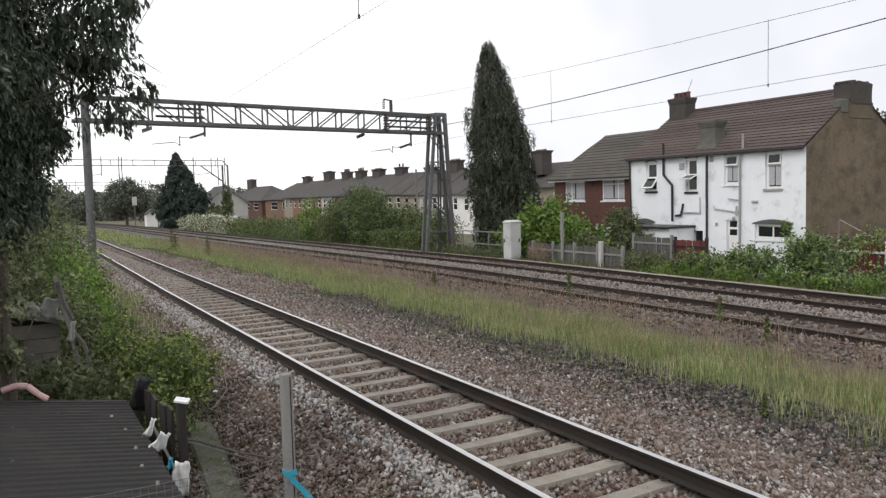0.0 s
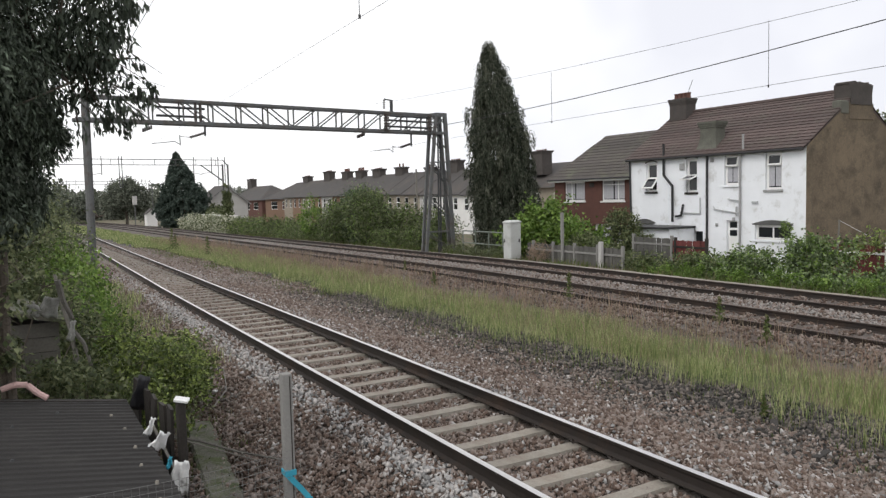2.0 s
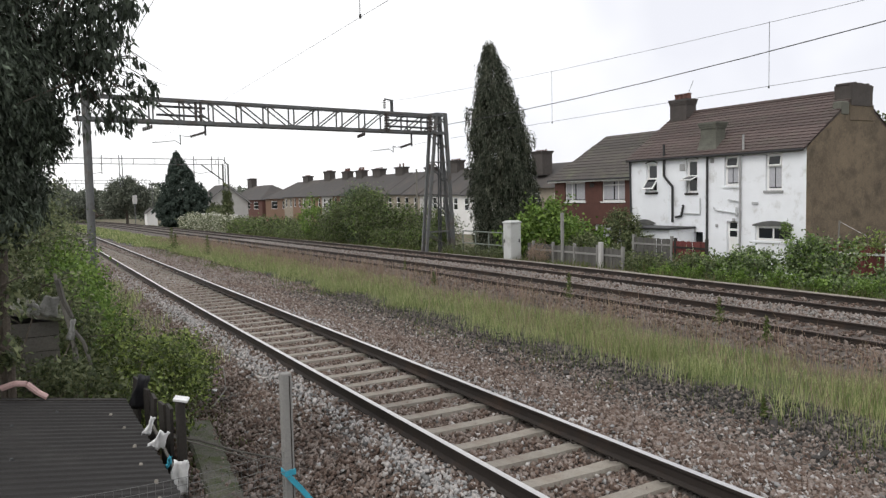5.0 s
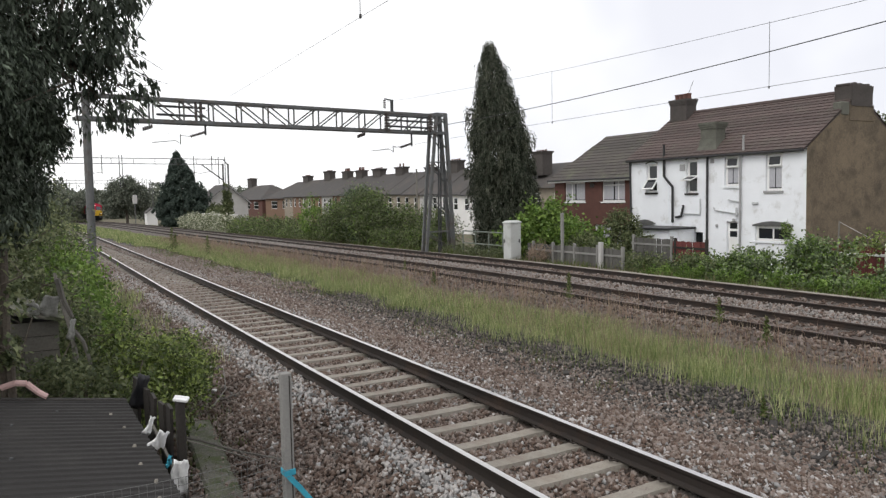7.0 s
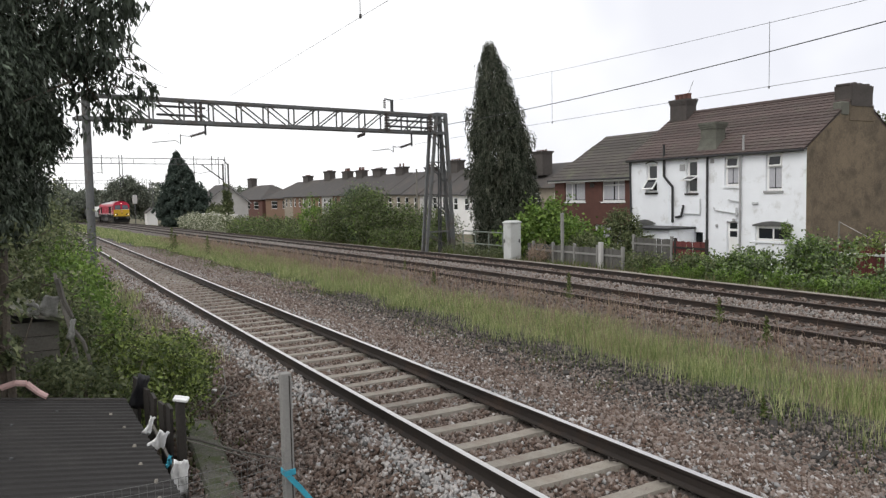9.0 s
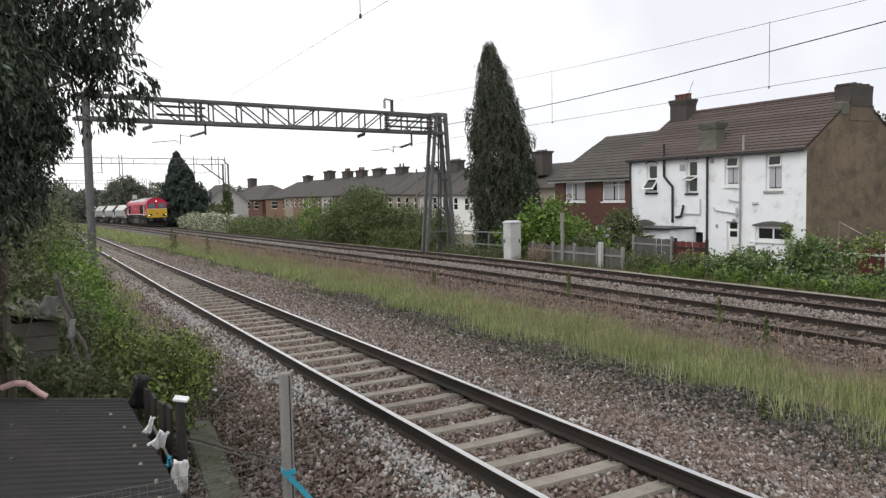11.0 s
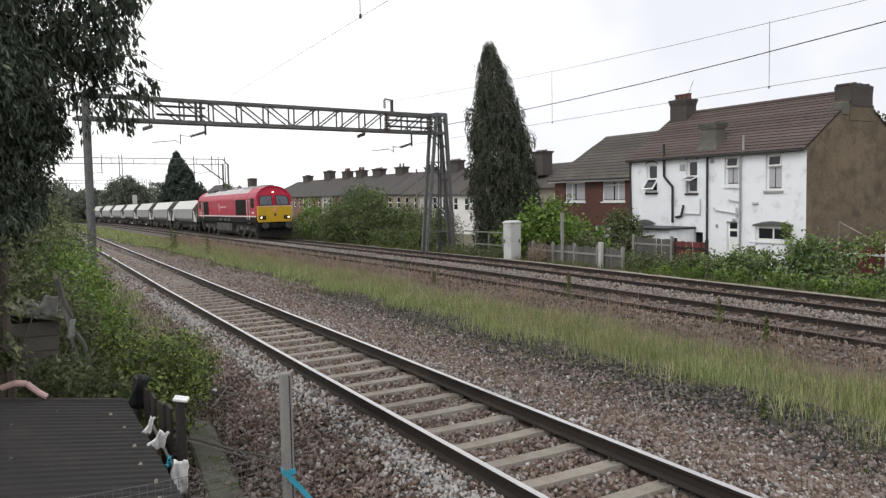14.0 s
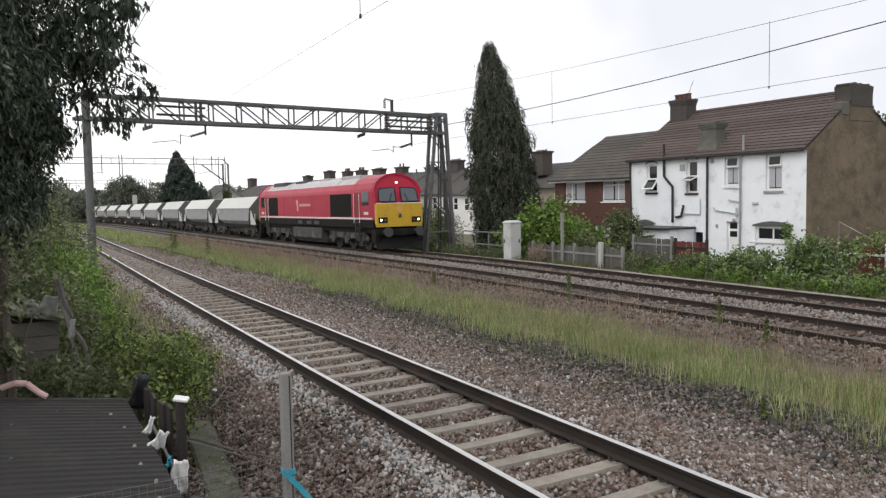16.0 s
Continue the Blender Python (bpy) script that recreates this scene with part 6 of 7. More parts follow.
def big_tree():
    """A leafy tree whose long leaves hang down; two outer boughs sway."""
    rng = np.random.default_rng(51)
    t = thing("overhanging_tree", "big dark overhanging tree with long drooping leaves", "tree")
    bm = bmesh.new()
    root = Vector((-0.15, 7.1, -0.5))
    fork = Vector((-0.10, 7.1, 2.4))
    tube(bm, root, fork, 0.05, 10, 0.045)
    heads = [(-0.9, 7.2, 3.6), (-0.2, 6.8, 4.3), (0.35, 7.0, 3.7), (-0.6, 7.6, 4.8), (0.3, 6.9, 4.9), (-1.3, 6.8, 4.6)]
    twigs(bm, fork, heads, 0.05, rng)
    for h in heads:
        twigs(bm, h, [Vector(h) + Vector(v) for v in unit(rng.normal(size=(9, 3))) * 0.75], 0.02, rng)
    part("trunk", bm, BARK, t)

    def foliage(blobs, n, seed, material, name="crown"):
        r = np.random.default_rng(seed)
        p, d = blobs_points(blobs, n, r, 54, 0.15, 0.3)
        p[:, 2] -= 0.16 * r.uniform(size=n) ** 1.5
        along = d * 0.45 + r.normal(size=(n, 3)) * 0.45 + np.array([0, 0, -0.9])
        o = tagged(new(name, leaves(name, p, along, 0.060, 0.018, material, r, 0.15)), kind="stuff")
        o.parent = t
        return o
    inner = [(-0.55, 7.1, 3.85, 1.25, 1.2, 0.85), (-0.35, 7.0, 4.75, 1.25, 1.3, 0.85), (-0.55, 7.2, 3.05, 0.85, 1.0, 0.6), (-0.8, 7.4, 2.4, 0.65, 0.7, 0.6), (-0.1, 7.0, 3.4, 0.55, 0.7, 0.5), (-0.60, 7.0, 1.75, 0.5, 0.5, 0.6), (-0.2, 6.9, 2.6, 0.38, 0.45, 0.5), (0.02, 7.1, 2.85, 0.36, 0.5, 0.45), (0.15, 7.0, 3.25, 0.35, 0.5, 0.35)]
    inner = lumps(inner, 6, 57, 0.42)
    foliage(inner, 118000, 52, LEAF_DARK)
    foliage(inner, 20000, 53, LEAF_TREE)
    foliage(inner, 5000, 56, LEAF_SILVER)
    # outer boughs hang from their own pivots
    out = []
    for pivot, blobs, n, seed in (((0.45, 7.0, 3.75), [(0.80, 7.0, 3.48, 0.30, 0.25, 0.20), (0.55, 7.0, 3.38, 0.3, 0.3, 0.24), (1.02, 6.95, 3.55, 0.15, 0.16, 0.16), (0.92, 7.0, 3.74, 0.14, 0.16, 0.08), (1.12, 6.95, 3.62, 0.10, 0.12, 0.08), (0.80, 7.0, 3.25, 0.16, 0.16, 0.12)], 560, 54),
                                  ((0.45, 6.9, 4.4), [(0.75, 6.9, 4.25, 0.26, 0.35, 0.35), (0.62, 6.9, 3.9, 0.3, 0.35, 0.35), (0.78, 6.9, 4.75, 0.25, 0.35, 0.3)], 2600, 55)):
        r = np.random.default_rng(seed)
        p, d = blobs_points(blobs, n, r, 12, 0.16, 0.1)
        along = d * 0.3 + r.normal(size=(n, 3)) * 0.35 + np.array([0, 0, -1.0])
        bough = thing_part("bough", t)
        bough.matrix_basis = pose(*pivot)
        o = tagged(new("leaf_spray", leaves("leaf_spray", p - np.array(pivot), along, 0.08, 0.027, LEAF_DARK, r, 0.15)), kind="stuff")
        o.parent = bough
        b2 = bmesh.new()
        for b in blobs:
            twigs(b2, (0, 0, 0), [Vector(b[:3]) - Vector(pivot) + Vector(v) for v in rng.normal(size=(5, 3)) * 0.10], 0.008, rng)
        part("twig", b2, BARK, bough)
        out.append((bough, pivot))
    return out


LEAF_TREE = leaf_mat("grey_green_tree_leaf", (0.075, 0.098, 0.068), (0.12, 0.15, 0.11))
LEAF_SILVER = leaf_mat("silvery_leaf_underside", (0.13, 0.155, 0.125), (0.18, 0.20, 0.165))
BOUGHS = big_tree()


# ---- foreground on the left bank
def shed_roof():
    """Ribbed sheet that falls towards the track, fixed with capped screws."""
    t = thing("shed_roof", "dark brown ribbed sheet roof with pale screw caps", "roof", at=pose(0.75, 4.0, 0.90, 0, 8.6, 0))
    bm = bmesh.new()
    y, k = -2.2, 0
    prof = []
    while y < 2.82:
        prof += [(y, 0.0), (y + 0.05, 0.0), (y + 0.062, 0.012), (y + 0.082, 0.012), (y + 0.094, 0.0)]
        y += 0.10
    a = [bm.verts.new((0.0, p, z)) for p, z in prof]
    b = [bm.verts.new((-2.6, p, z)) for p, z in prof]
    c = [bm.verts.new((0.0, p, z - 0.012)) for p, z in prof]
    for i in range(len(prof) - 1):
        bm.faces.new((a[i], a[i + 1], b[i + 1], b[i]))
        bm.faces.new((c[i], c[i + 1], a[i + 1], a[i]))
    part("ribbed_sheet", bm, SHEET, t, "dark ribbed roof sheet")
    part("edge_board", bx(-2.6, 0.0, 2.82, 2.86, -0.16, 0.012), DARK_WOOD, t)
    part("fascia", bx(-0.05, -0.01, -2.2, 2.8, -0.16, -0.016), DARK_WOOD, t)
    part("shed_wall", bx(-2.5, -0.1, -2.1, 2.7, -1.75, -0.02), DARK_WOOD, t)
    for x, y in ((-0.13, 0.36), (-0.10, 0.66), (-0.14, 1.0), (-0.12, 1.42), (-0.13, 1.9), (-0.18, 2.3), (-0.11, 0.14), (-0.15, 0.22), (-0.85, 1.2), (-0.85, 2.0), (-0.55, 2.4)):
        bm = bmesh.new()
        tube(bm, (x, y, 0.0), (x, y, 0.022), 0.014, 8, 0.009)
        part("screw_cap", bm, CONCRETE if x > -0.3 else STEEL_DARK, t)
    return t


shed_roof()


def marker_post():
    t = thing("timber_post", "grey square timber post with a blue strap tied round it", "post", at=pose(1.44, 4.6, 0))
    part("shaft", bx(-0.036, 0.030, -0.032, 0.032, -0.5, 1.485, bevel=0.005), POST_GREY, t)
    part("groove", bx(0.010, 0.016, -0.0345, -0.031, -0.5, 1.47), DARK_WOOD, t)
    part("strap_band", bx(-0.042, 0.036, -0.038, 0.038, 0.83, 0.87, bevel=0.004), STRAP, t, "blue strap wound round the post")
    bm = bmesh.new()
    pts = [(-0.03, -0.044, 0.85), (0.05, -0.062, 0.75), (0.13, -0.07, 0.64), (0.22, -0.08, 0.50), (0.33, -0.09, 0.30), (0.45, -0.1, -0.1)]
    for a, b in zip(pts, pts[1:]):
        beam(bm, a, b, 0.004, 0.034)
    part("strap_tail", bm, STRAP, t, "loose blue strap hanging down")
    return t


marker_post()


def dark_fence():
    t = thing("old_board_fence", "dark rotten board fence with leaning boards", "fence")
    for i, (x, y, top, lean, turn) in enumerate(((0.86, 6.95, 1.05, 5, 10), (0.90, 6.75, 1.0, -3, 5), (0.93, 6.55, 0.98, 4, 0), (0.96, 6.36, 0.96, -2, 4), (0.99, 6.18, 0.97, 2, 0))):
        b = part("board", bx(-0.012, 0.012, -0.085, 0.085, -1.6, 0), DARK_WOOD, t)
        b.matrix_basis = pose(x, y, top, lean, lean * 0.5, turn)
    p = part("post", bx(1.0, 1.065, 5.93, 6.0, -0.6, 1.05, bevel=0.008), DARK_WOOD, t)
    part("white_cap", bx(-0.055, 0.055, -0.035, 0.035, -0.008, 0.014, bevel=0.004), PLASTIC, t, "white plastic scrap on the post").matrix_basis = pose(1.04, 5.95, 1.068, 12, 10, -25)
    b = part("gate_bar", beam(bmesh.new(), (0.78, 6.3, 0.82), (0.90, 5.6, 0.45), 0.02), OLD_WOOD, t)
    part("gate_bar", beam(bmesh.new(), (0.86, 6.3, 0.84), (0.98, 5.6, 0.47), 0.02), OLD_WOOD, t)


dark_fence()


TARP = mat("dirty_pale_tarpaulin", (0.36, 0.36, 0.34), 0.7, var=0.3, scale=9, fine=50, bump=0.3, stain=(0.13, 0.13, 0.11), stain_scale=8)
BAG = mat("black_plastic_bag", (0.016, 0.016, 0.019), 0.4, var=0.2, scale=9, fine=50, bump=0.3)


def scrap(name, label, pts_seed, at, size, material):
    """A crumpled sheet of plastic."""
    rng = np.random.default_rng(pts_seed)
    bm = bmesh.new()
    n = 7
    grid = [[bm.verts.new(((i / n - 0.5) * size[0] * (1 - 0.35 * j / n) + rng.normal() * 0.004, 0.012 * math.sin(i * 1.3 + j) + rng.normal() * 0.005, (j / n - 0.5) * size[1] + rng.normal() * 0.004)) for i in range(n + 1)] for j in range(n + 1)]
    for j in range(n):
        for i in range(n):
            bm.faces.new((grid[j][i], grid[j][i + 1], grid[j + 1][i + 1], grid[j + 1][i]))
    ob = part(name, bm, material)
    ob.matrix_basis = at
    mod = ob.modifiers.new("thickness", "SOLIDIFY")
    mod.thickness = 0.003
    smooth(ob)
    return tagged(ob, label, "litter", "litter")


scrap("plastic_bag", "torn white plastic bag caught on the fence", 61, pose(0.84, 5.0, 0.80, 8, 10, -10), (0.14, 0.24), PLASTIC)
scrap("plastic_scrap", "crumpled pale plastic scrap on the fence", 62, pose(0.80, 5.45, 0.93, 20, 25, 20), (0.12, 0.13), PLASTIC)
scrap("plastic_scrap", "thin strip of pale plastic on the fence", 63, pose(0.77, 5.7, 0.97, 10, 25, 20), (0.05, 0.14), PLASTIC)
scrap("plastic_scrap", "small blue scrap on the fence", 64, pose(0.79, 5.05, 0.90, 10, 15, 0), (0.03, 0.08), STRAP)
scrap("torn_tarpaulin", "torn dirty pale tarpaulin draped over the hutch", 67, pose(0.25, 8.15, 1.60, 25, 15, 10), (0.20, 0.22), TARP)
scrap("torn_tarpaulin", "grey torn sheet hanging beside the hutch", 68, pose(0.12, 8.15, 1.58, 35, -20, -15), (0.14, 0.16), TARP)
scrap("torn_tarpaulin", "pale torn sheet hanging from the hutch", 69, pose(0.43, 8.1, 1.36, 5, 12, 25), (0.08, 0.2), TARP)
scrap("refuse_bag", "black crumpled refuse bag caught on the fence", 70, pose(0.86, 6.82, 0.96, 8, 14, 15), (0.15, 0.30), BAG)
scrap("plastic_scrap", "small white scrap lying in the ivy", 65, pose(1.0, 13.6, 1.95, 60, 15, 0), (0.06, 0.09), PLASTIC)
scrap("plastic_scrap", "small white scrap on the bank", 66, pose(2.15, 9.9, 0.12, 80, 15, 0), (0.07, 0.05), PLASTIC)


def pink_toy():
    t = thing("plastic_tube", "faded pink bent plastic tube lying on the shed edge", "litter", "litter")
    bm = bmesh.new()
    pts = [(-0.16, 6.92, 1.12), (-0.06, 6.9, 1.15), (0.02, 6.88, 1.14), (0.10, 6.86, 1.06), (0.16, 6.84, 1.02)]
    for a, b in zip(pts, pts[1:]):
        tube(bm, a, b, 0.025, 8)
    part("tube", bm, PINK, t)


pink_toy()


def hutch():
    t = thing("garden_hutch", "old grey board hutch with a pale dirty roof", "hutch")
    for i in range(8):
        part("board", bx(-0.75, 0.36, 9.1, 9.13, 0.05 + 0.16 * i, 0.20 + 0.16 * i), OLD_WOOD, t)
    part("side_panel", bx(0.33, 0.36, 9.132, 10.4, -0.5, 1.3), OLD_WOOD, t)
    part("frame", bx(-0.75, 0.329, 9.132, 10.4, -0.5, 1.3), DARK_WOOD, t)
    bm = bmesh.new()
    loft(bm, [[(-0.85, yy, 1.62), (0.48, yy, 1.30), (0.48, yy, 1.34), (-0.85, yy, 1.66)] for yy in (8.98, 10.5)])
    part("roof_panel", bm, MOSSY, t, "pale stained roof panel")


hutch()


def dead_branch(pts, label, r=0.03):
    t = thing("dead_branch", label, "branch", "dead branches")
    bm = bmesh.new()
    for i, (a, b) in enumerate(zip(pts, pts[1:])):
        tube(bm, a, b, r * (1 - 0.5 * i / len(pts)), 6, r * (1 - 0.5 * (i + 1) / len(pts)))
    part("stem", bm, OLD_WOOD, t)


dead_branch([(0.33, 8.1, 1.86), (0.37, 8.1, 1.66), (0.44, 8.1, 1.48)], "pale grey snapped branch hanging by the hutch", 0.03)
dead_branch([(0.50, 8.7, 0.9), (0.46, 8.75, 1.25), (0.40, 8.8, 1.5), (0.34, 8.9, 1.85)], "weathered grey dead branch propped by the hutch", 0.028)
dead_branch([(0.46, 8.6, 1.30), (0.56, 8.6, 1.15), (0.62, 8.6, 0.9)], "short grey broken branch by the hutch", 0.025)
dead_branch([(1.3, 9.2, -0.1), (1.75, 9.0, -0.22), (2.1, 8.6, -0.30), (2.5, 8.1, -0.33)], "bare fallen branch lying on the ballast", 0.018)
dead_branch([(1.35, 8.9, -0.05), (1.8, 8.6, -0.2), (2.2, 8.2, -0.30)], "bare twig lying on the ballast", 0.012)
dead_branch([(2.2, 10.3, -0.2), (2.6, 11.2, -0.2), (2.8, 12.2, -0.1)], "bare twig lying on the ballast", 0.012)
slab = thing("concrete_slab", "mossy concrete slab sunk beside the track", "slab")
part("slab_top", bx(-0.18, 0.18, -1.7, 1.5, -0.25, 0.0, bevel=0.03), MOSSY, slab).matrix_basis = pose(1.83, 8.75, -0.355, 1.0, 3.0, -5.5)


def mesh_fence():
    t = thing("wire_mesh_fence", "sagging fine wire mesh in front of the shed", "fence")
    for j in range(12):
        d = 0.042 * j
        part("strand", pipe(bmesh.new(), sag(-0.45, 3.68, 1.32 - d, 1.43, 4.55, 1.00 - d, 0.05, 12), 0.0016, 4), OLD_STEEL, t)
    for i in range(44):
        f = i / 44
        x, y, z = -0.45 + 1.88 * f, 3.68 + 0.87 * f, 1.32 - 0.32 * f - 0.2 * f * (1 - f)
        part("strand", tube(bmesh.new(), (x, y, z), (x, y, z - 0.47), 0.0013, 4), OLD_STEEL, t)


mesh_fence()
fore = thing("cut_tree_stump", "grey-brown thin trunk standing on the bank", "tree stump")
part("stem", tube(bmesh.new(), (-0.10, 7.0, -0.5), (-0.08, 7.0, 1.35), 0.032, 8, 0.03), BARK, fore)


def twig_litter():
    rng = np.random.default_rng(66)
    bm = bmesh.new()
    for i in range(190):
        x, y = rng.uniform(1.15, 2.7), rng.uniform(6.5, 13.0)
        a, l = rng.uniform(0, 6.28), rng.uniform(0.08, 0.4)
        z = ground_z(x, y) + 0.09
        tube(bm, (x, y, z), (x + l * math.cos(a), y + l * math.sin(a), z + rng.uniform(-0.05, 0.10)), 0.005, 4, 0.002)
    tagged(part("twig_litter", bm, OLD_WOOD), "dry twigs littering the bank by the track", "twigs", kind="stuff")


twig_litter()


# ---- ballast stones, grass and weeds
def stones(name, label, n, region, size, material, seed, tracks, lift=0.0, weight=None):
    """Loose angular stones lying on the ground; the rails and sleeper tops stay clear."""
    rng = np.random.default_rng(seed)
    x0, x1, y0, y1 = region
    x = rng.uniform(x0, x1, n)
    y = y0 + (y1 - y0) * rng.uniform(0, 1, n) ** 1.35
    keep = np.ones(n, dtype=bool)
    for cx, first in tracks:
        for s in (-0.7525, 0.7525):
            keep &= np.abs(x - cx - s) > 0.10
        inside = np.abs(x - cx) < 0.70
        ph = np.abs((y - first + 0.327) % 0.6535 - 0.327)
        keep &= ~(inside & (ph < 0.125) & (rng.uniform(size=n) > 0.05 + 0.25 * np.clip((y - 14) / 12, 0, 1)))
    if weight is not None:
        keep &= rng.uniform(size=n) < weight(x, y)
    x, y = x[keep], y[keep]
    n = len(x)
    xs = np.array([p[0] for p in PROFILE])
    zs = np.array([p[1] for p in PROFILE])
    z = np.interp(x, xs, zs) - 0.0085 * np.maximum(0, y - 25) + lift
    s = size * rng.uniform(0.45, 1.55, n)
    base = np.array([(1, 0.25, 0), (-0.2, 1, 0.1), (-1, -0.3, 0), (0.3, -1, -0.1), (0.45, 0.25, 0.75), (-0.45, -0.2, 0.65), (0, 0, -0.7)])
    v = base[None] * (1 + rng.normal(size=(n, 7, 3)) * 0.36)
    a = rng.uniform(0, 6.283, n)
    tilt = rng.normal(size=n) * 0.9
    ca, sa, ct, st = np.cos(a), np.sin(a), np.cos(tilt), np.sin(tilt)
    vx, vy, vz = v[..., 0] * 1.15, v[..., 1] * 0.85, v[..., 2]
    vx, vz = vx * ct[:, None] - vz * st[:, None], vx * st[:, None] + vz * ct[:, None]
    vx, vy = vx * ca[:, None] - vy * sa[:, None], vx * sa[:, None] + vy * ca[:, None]
    co = np.stack((vx * s[:, None] + x[:, None], vy * s[:, None] + y[:, None], vz * s[:, None] + (z + s * rng.uniform(-0.1, 0.45, n))[:, None]), 2).reshape(-1, 3)
    tri = np.array([(0, 1, 4), (1, 2, 5), (1, 5, 4), (2, 3, 5), (3, 0, 4), (3, 4, 5), (1, 0, 6), (2, 1, 6), (3, 2, 6), (0, 3, 6)])
    f = (np.arange(n)[:, None, None] * 7 + tri[None]).reshape(-1, 3)
    o = new(name, poly_mesh(name, co, f, material))
    tagged(o, label, "ballast", kind="stuff")


NEAR = [(4.563, 5.75)]
FARS = [(13.85, 0.0), (16.80, 0.0)]


def grey_share(x, y):
    band = np.exp(-((x - 3.40) / 0.25) ** 2) + np.exp(-((x - 5.75) / 0.35) ** 2) * 0.35
    return np.clip(band * (0.9 + 0.25 * np.sin(y * 0.9 + x)), 0.06, 1)


stones("ballast_stones", "brown angular ballast stones round the single track", 125000, (1.3, 8.3, 4.0, 26), 0.0245, STONE_BROWN, 71, NEAR, 0, lambda x, y: 1 - 0.85 * grey_share(x, y) - 0.55 * (x > 7.3))
stones("ballast_stones", "brown ballast stones further along the single track", 42000, (2.2, 8.9, 24, 62), 0.034, STONE_BROWN, 78, NEAR, 0, lambda x, y: 0.8 - 0.3 * (y > 45))
stones("pale_ballast_stones", "dusty grey ballast stones further along the single track", 16000, (2.4, 8.6, 26, 60), 0.034, STONE_MID, 79, NEAR, 0, lambda x, y: 0.7 + 0 * x)
stones("pale_ballast_stones", "pale grey ballast stones beside the rails", 95000, (2.0, 8.3, 4.0, 32), 0.025, STONE_GREY, 72, NEAR, 0.004, grey_share)
stones("ballast_stones", "brown ballast stones of the main line", 46000, (11.9, 18.9, 4.0, 45), 0.032, STONE_BROWN, 73, FARS, 0, lambda x, y: 0.85 - 0.25 * ((x > 14.7) & (x < 15.9)))
stones("pale_ballast_stones", "pale ballast stones between the main line tracks", 32000, (14.65, 15.95, 3.0, 60), 0.030, STONE_MID, 74, FARS, 0.0, lambda x, y: 0.38 + 0 * x)
stones("pale_ballast_stones", "pale ballast stones along the far edge of the line", 12000, (17.7, 18.7, 3.0, 60), 0.030, STONE_MID, 75, FARS, 0.0, lambda x, y: 0.7 + 0 * x)


STONE_DARK = mat("dark_cess_chips", (0.060, 0.055, 0.050), 0.95, var=0.3, scale=20, fine=120, bump=0.3, island=0.8, hue=(0.10, 0.085, 0.075))
stones("cess_chips", "dark small stone chips along the cess", 30000, (7.0, 9.6, 3.0, 30), 0.024, STONE_DARK, 76, NEAR, 0.0)
stones("bank_stones", "brown stones scattered over the left bank", 6000, (1.3, 2.4, 4.5, 14), 0.026, STONE_BROWN, 77, NEAR, 0.07, lambda x, y: 0.6 - 0.32 * (np.abs(x - 1.83 - 0.1 * (y - 8.75)) < 0.2))


def grass(name, label, n, region, length, width, material, seed, edge=0.8, power=1.3, clumpy=0.35):
    rng = np.random.default_rng(seed)
    x0, x1, y0, y1 = region
    x = rng.uniform(x0, x1, n)
    y = y0 + (y1 - y0) * rng.uniform(0, 1, n) ** power
    wav = 0.22 * np.sin(y * 0.55) + 0.2 * np.sin(y * 1.37 + 1) + 0.16 * np.sin(y * 3.1)
    inside = np.minimum(x - x0 + wav, x1 - x + wav * 0.7) / edge
    dens = np.clip(inside, 0, 1) * (1 - clumpy + clumpy * np.sin(x * 4.1 + 2 * np.sin(y * 1.7)) * np.sin(y * 2.9 + x))
    patch = 0.5 + 0.5 * np.sin(x * 2.3 + 1.3 * np.sin(y * 0.63)) * np.sin(y * 1.15 + 1.7 * np.sin(x * 1.1))
    dens = dens * (0.55 + 0.45 * patch)
    keep = rng.uniform(size=n) < dens
    x, y, patch = x[keep], y[keep], patch[keep]
    n = len(x)
    xs, zs = np.array([p[0] for p in PROFILE]), np.array([p[1] for p in PROFILE])
    z = np.interp(x, xs, zs) - 0.0085 * np.maximum(0, y - 25)
    x = x - 0.67 * (np.maximum(0, y - 110) / 48) ** 2
    h = length * rng.uniform(0.45, 1.35, n) * (0.72 + 0.5 * patch)
    lean = rng.normal(size=(n, 2)) * 0.28
    far = 1 + np.maximum(0, y - 15) / 22
    w = width * rng.uniform(0.6, 1.4, n) * far
    a = rng.uniform(0, 6.283, n)
    sx, sy = np.cos(a) * w, np.sin(a) * w
    v = np.zeros((n, 5, 3))
    v[:, 0] = np.stack((x - sx, y - sy, z - 0.03), 1)
    v[:, 1] = np.stack((x + sx, y + sy, z - 0.03), 1)
    mx, my = x + lean[:, 0] * h * 0.35, y + lean[:, 1] * h * 0.35
    v[:, 2] = np.stack((mx + sx * 0.7, my + sy * 0.7, z + h * 0.55), 1)
    v[:, 3] = np.stack((mx - sx * 0.7, my - sy * 0.7, z + h * 0.55), 1)
    v[:, 4] = np.stack((x + lean[:, 0] * h, y + lean[:, 1] * h, z + h * (1 - 0.25 * np.abs(lean).sum(1))), 1)
    i = np.arange(n)[:, None] * 5
    f = np.concatenate((i + np.array([0, 1, 2]), i + np.array([0, 2, 3]), i + np.array([3, 2, 4])), 0)
    o = new(name, poly_mesh(name, v.reshape(-1, 3), f, material))
    tagged(o, label, "grass", kind="stuff")


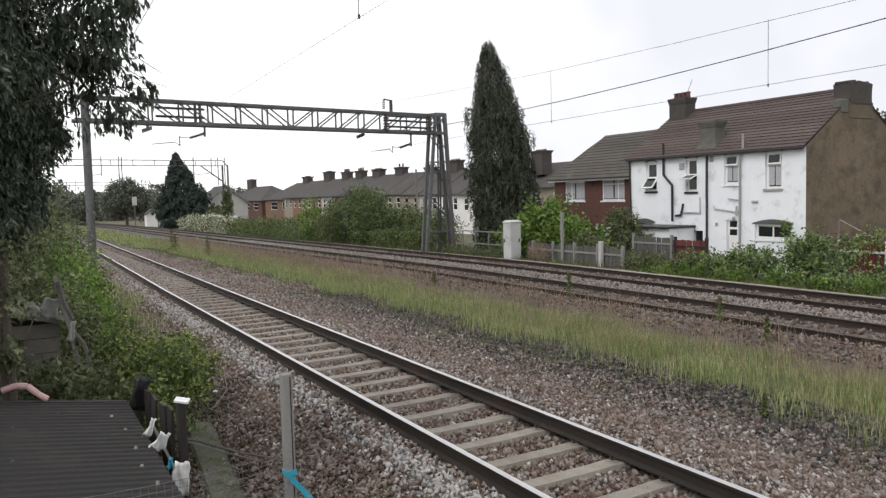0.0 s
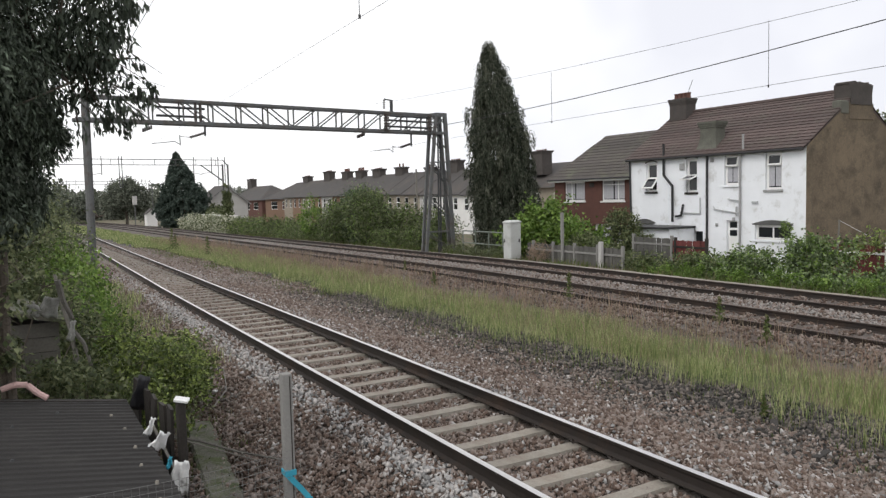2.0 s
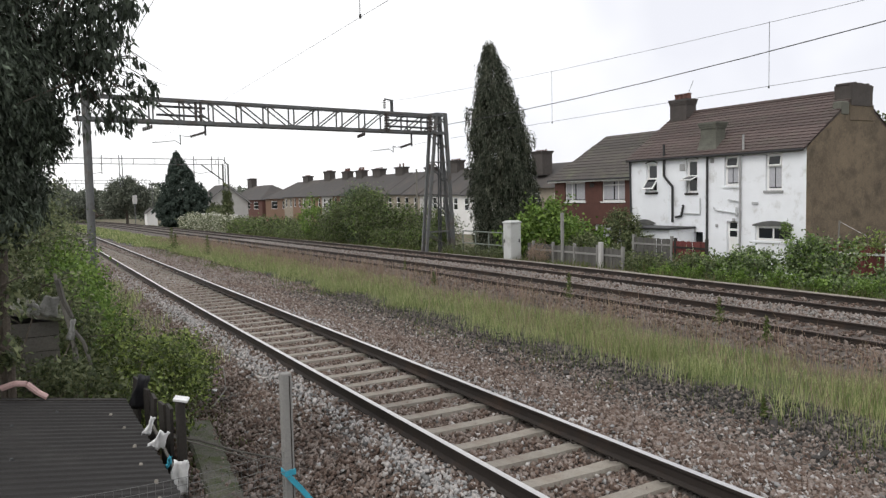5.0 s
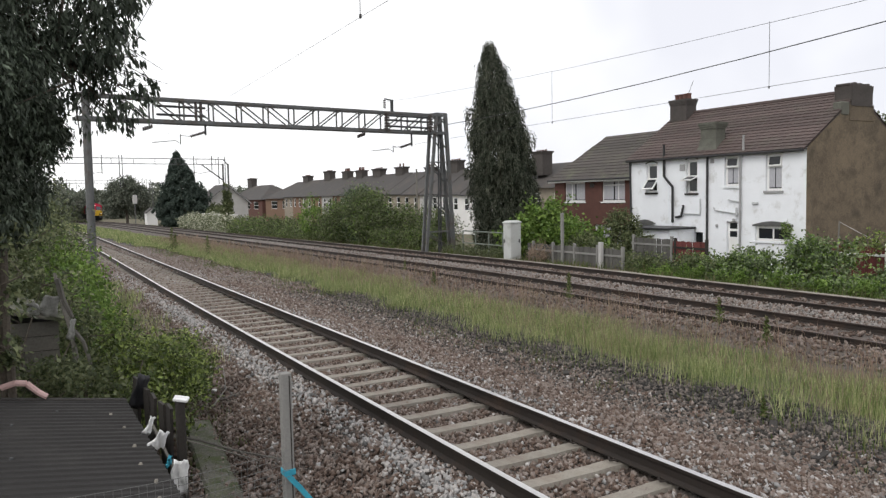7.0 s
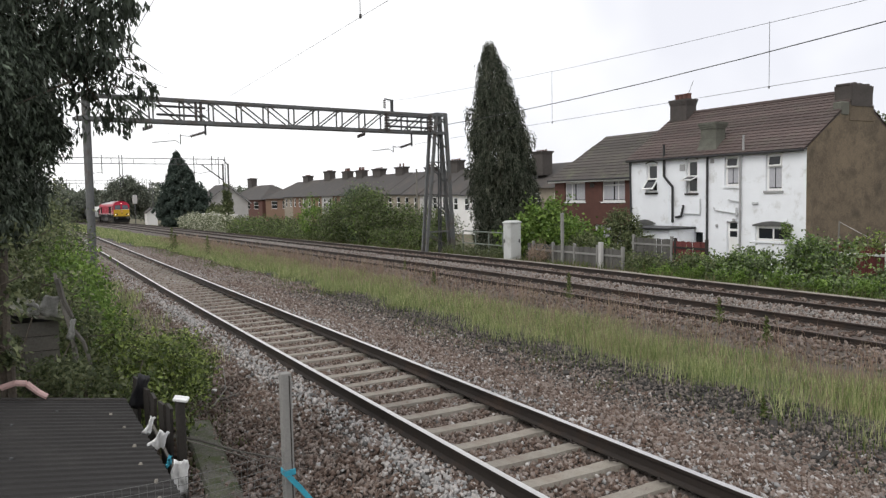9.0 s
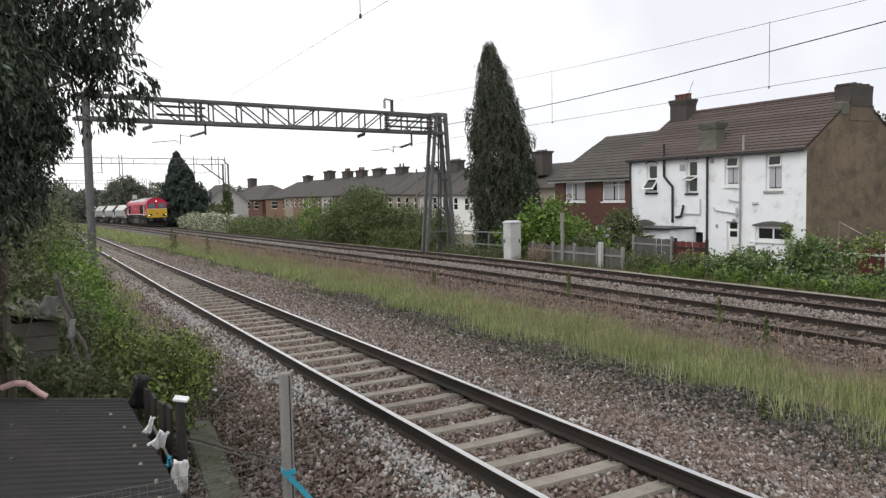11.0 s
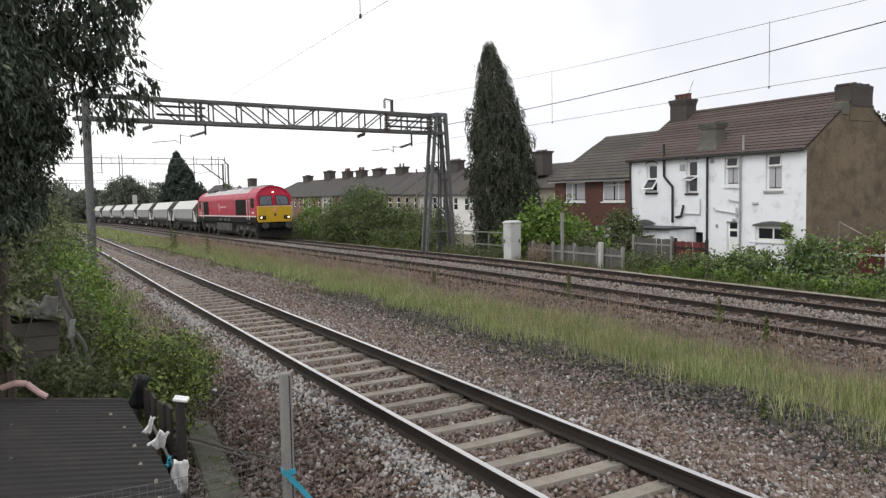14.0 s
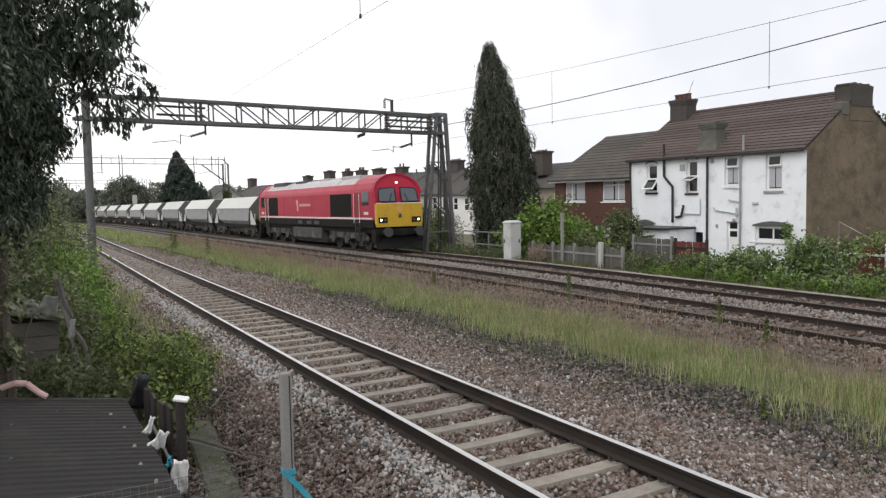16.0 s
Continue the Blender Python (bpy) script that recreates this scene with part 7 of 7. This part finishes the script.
grass("long_grass", "long yellow-green grass strip between the tracks", 270000, (8.55, 11.9, 2.5, 75), 0.27, 0.0036, GRASS, 81, edge=1.4)
grass("long_grass", "far end of the grass strip between the tracks", 26000, (7.6, 11.6, 60, 190), 0.30, 0.010, GRASS, 85, power=1.0, clumpy=0.1)
grass("dry_grass", "dry brown grass heads and stalks among the grass", 44000, (9.2, 13.2, 2.5, 70), 0.42, 0.0042, GRASS_DRY, 82, edge=1.3)
grass("low_grass", "short grass and weeds at the strip's edge", 26000, (7.5, 9.4, 2.5, 60), 0.12, 0.006, WEED, 83, edge=1.0, clumpy=0.6)
grass("bank_tuft", "pale rough grass at the foot of the bank", 9000, (1.7, 3.1, 13.0, 30), 0.26, 0.005, GRASS, 87, edge=0.6, power=1.0, clumpy=0.4)
grass("bank_grass", "rough grass on the left bank", 16000, (0.9, 2.4, 4.5, 40), 0.16, 0.006, WEED, 84, clumpy=0.6)
grass("slab_grass", "short weeds growing over the sunken slab", 9000, (1.25, 2.5, 5.8, 12), 0.11, 0.006, WEED, 88, edge=0.4, power=1.0, clumpy=0.8)
grass("verge_grass", "rough grass on the verge beside the far track", 16000, (18.9, 20.5, 5.0, 75), 0.30, 0.008, WEED, 86, edge=0.5, clumpy=0.5)


def weed(x, y, h, seed, label="leafy weed growing in the ballast"):
    z = ground_z(x, y)
    rng = np.random.default_rng(seed)
    t = thing("weed", label, "weed", "weeds")
    n = int(110 + 60 * h)
    hh = rng.uniform(0.15, 1, n)
    p = np.stack((x + rng.normal(size=n) * 0.10 * h * (1.15 - hh), y + rng.normal(size=n) * 0.10 * h * (1.15 - hh), z + h * hh), 1)
    al = rng.normal(size=(n, 3)) + np.array([0, 0, 0.6])
    o = tagged(new("foliage", leaves("foliage", p, al, 0.10 * h ** 0.4, 0.04 * h ** 0.4, WEED, rng)), kind="stuff")
    o.parent = t
    part("stem", tube(bmesh.new(), (x, y, z - 0.05), (x, y, z + h), 0.012, 5, 0.004), WEED, t)


for i, (x, y, h) in enumerate(((8.7, 50.5, 1.6), (9.4, 43.5, 1.25), (12.6, 15.6, 0.75), (12.7, 10.8, 0.6), (12.1, 9.2, 0.55), (11.8, 21.5, 0.55), (8.5, 6.5, 0.3), (19.2, 19.6, 0.5), (13.0, 26.0, 0.4), (9.0, 51.0, 1.2))):
    weed(x, y, h, 90 + i)
for i, (x, y) in enumerate(((8.3, 6.2), (8.0, 8.5), (7.9, 12.0), (8.2, 17.0), (7.8, 5.2), (8.0, 10.0), (12.2, 13.0))):
    t = thing("scrap_timber", "dark flat piece of scrap lying on the cess", "scrap", "scrap pieces")
    part("piece", bx(-0.05, 0.05, -0.25, 0.2, -0.03, 0.035, bevel=0.008), DARK_WOOD, t).matrix_basis = pose(x, y, ground_z(x, y), 3, 4, -55 + 40 * i)
# ---- what moves: the train comes on at a steady pace and stands from 15.18 s
STOP = 15.185


def train_front(t):
    back = STOP - min(t, STOP)
    return 34.05 + 17.556 * back + 0.055 * max(0.0, back - 3.0) ** 2


def on_track(y):
    """Pose of a vehicle whose front is at y: it follows the fall and the bend."""
    e = 10.0
    rz = -math.degrees(math.atan((bend(y + e) - bend(y)) / e))
    rx = math.degrees(math.atan((fall(y + e) - fall(y)) / e))
    return pose(16.80 + bend(y), y, -0.077 + fall(y), rx, 0, rz)


def motions():
    times = [0.25 * i for i in range(61)] + [15.1, 15.15, STOP + 0.015, 15.25, 15.5, 16.0]
    for k, car in enumerate([LOCO] + HOPPERS):
        lead = 0.0 if k == 0 else LOCO_L + 0.95 + WAGON_PITCH * (k - 1)
        walk(car, [(t, on_track(train_front(t) + lead)) for t in times])
    # outer boughs sway in a light wind
    for k, (bough, p) in enumerate(BOUGHS):
        walk(bough, [(0.5 * i, pose(*p, 1.2 * math.sin(1.7 * i + k), -2.2 * math.sin(0.9 * i + 2 * k) - 1.2 * math.sin(2.3 * i), 0)) for i in range(33)])
    # the wheels roll, one row a frame
    for w, y, r in LOCO_WHEELS:
        rows = []
        for f in range(0, 481):
            t = f / 30
            rows.append((t, pose(0, y, r, math.degrees((train_front(0) - train_front(t)) / r), 0, 0)))
        walk(w, rows)


motions()
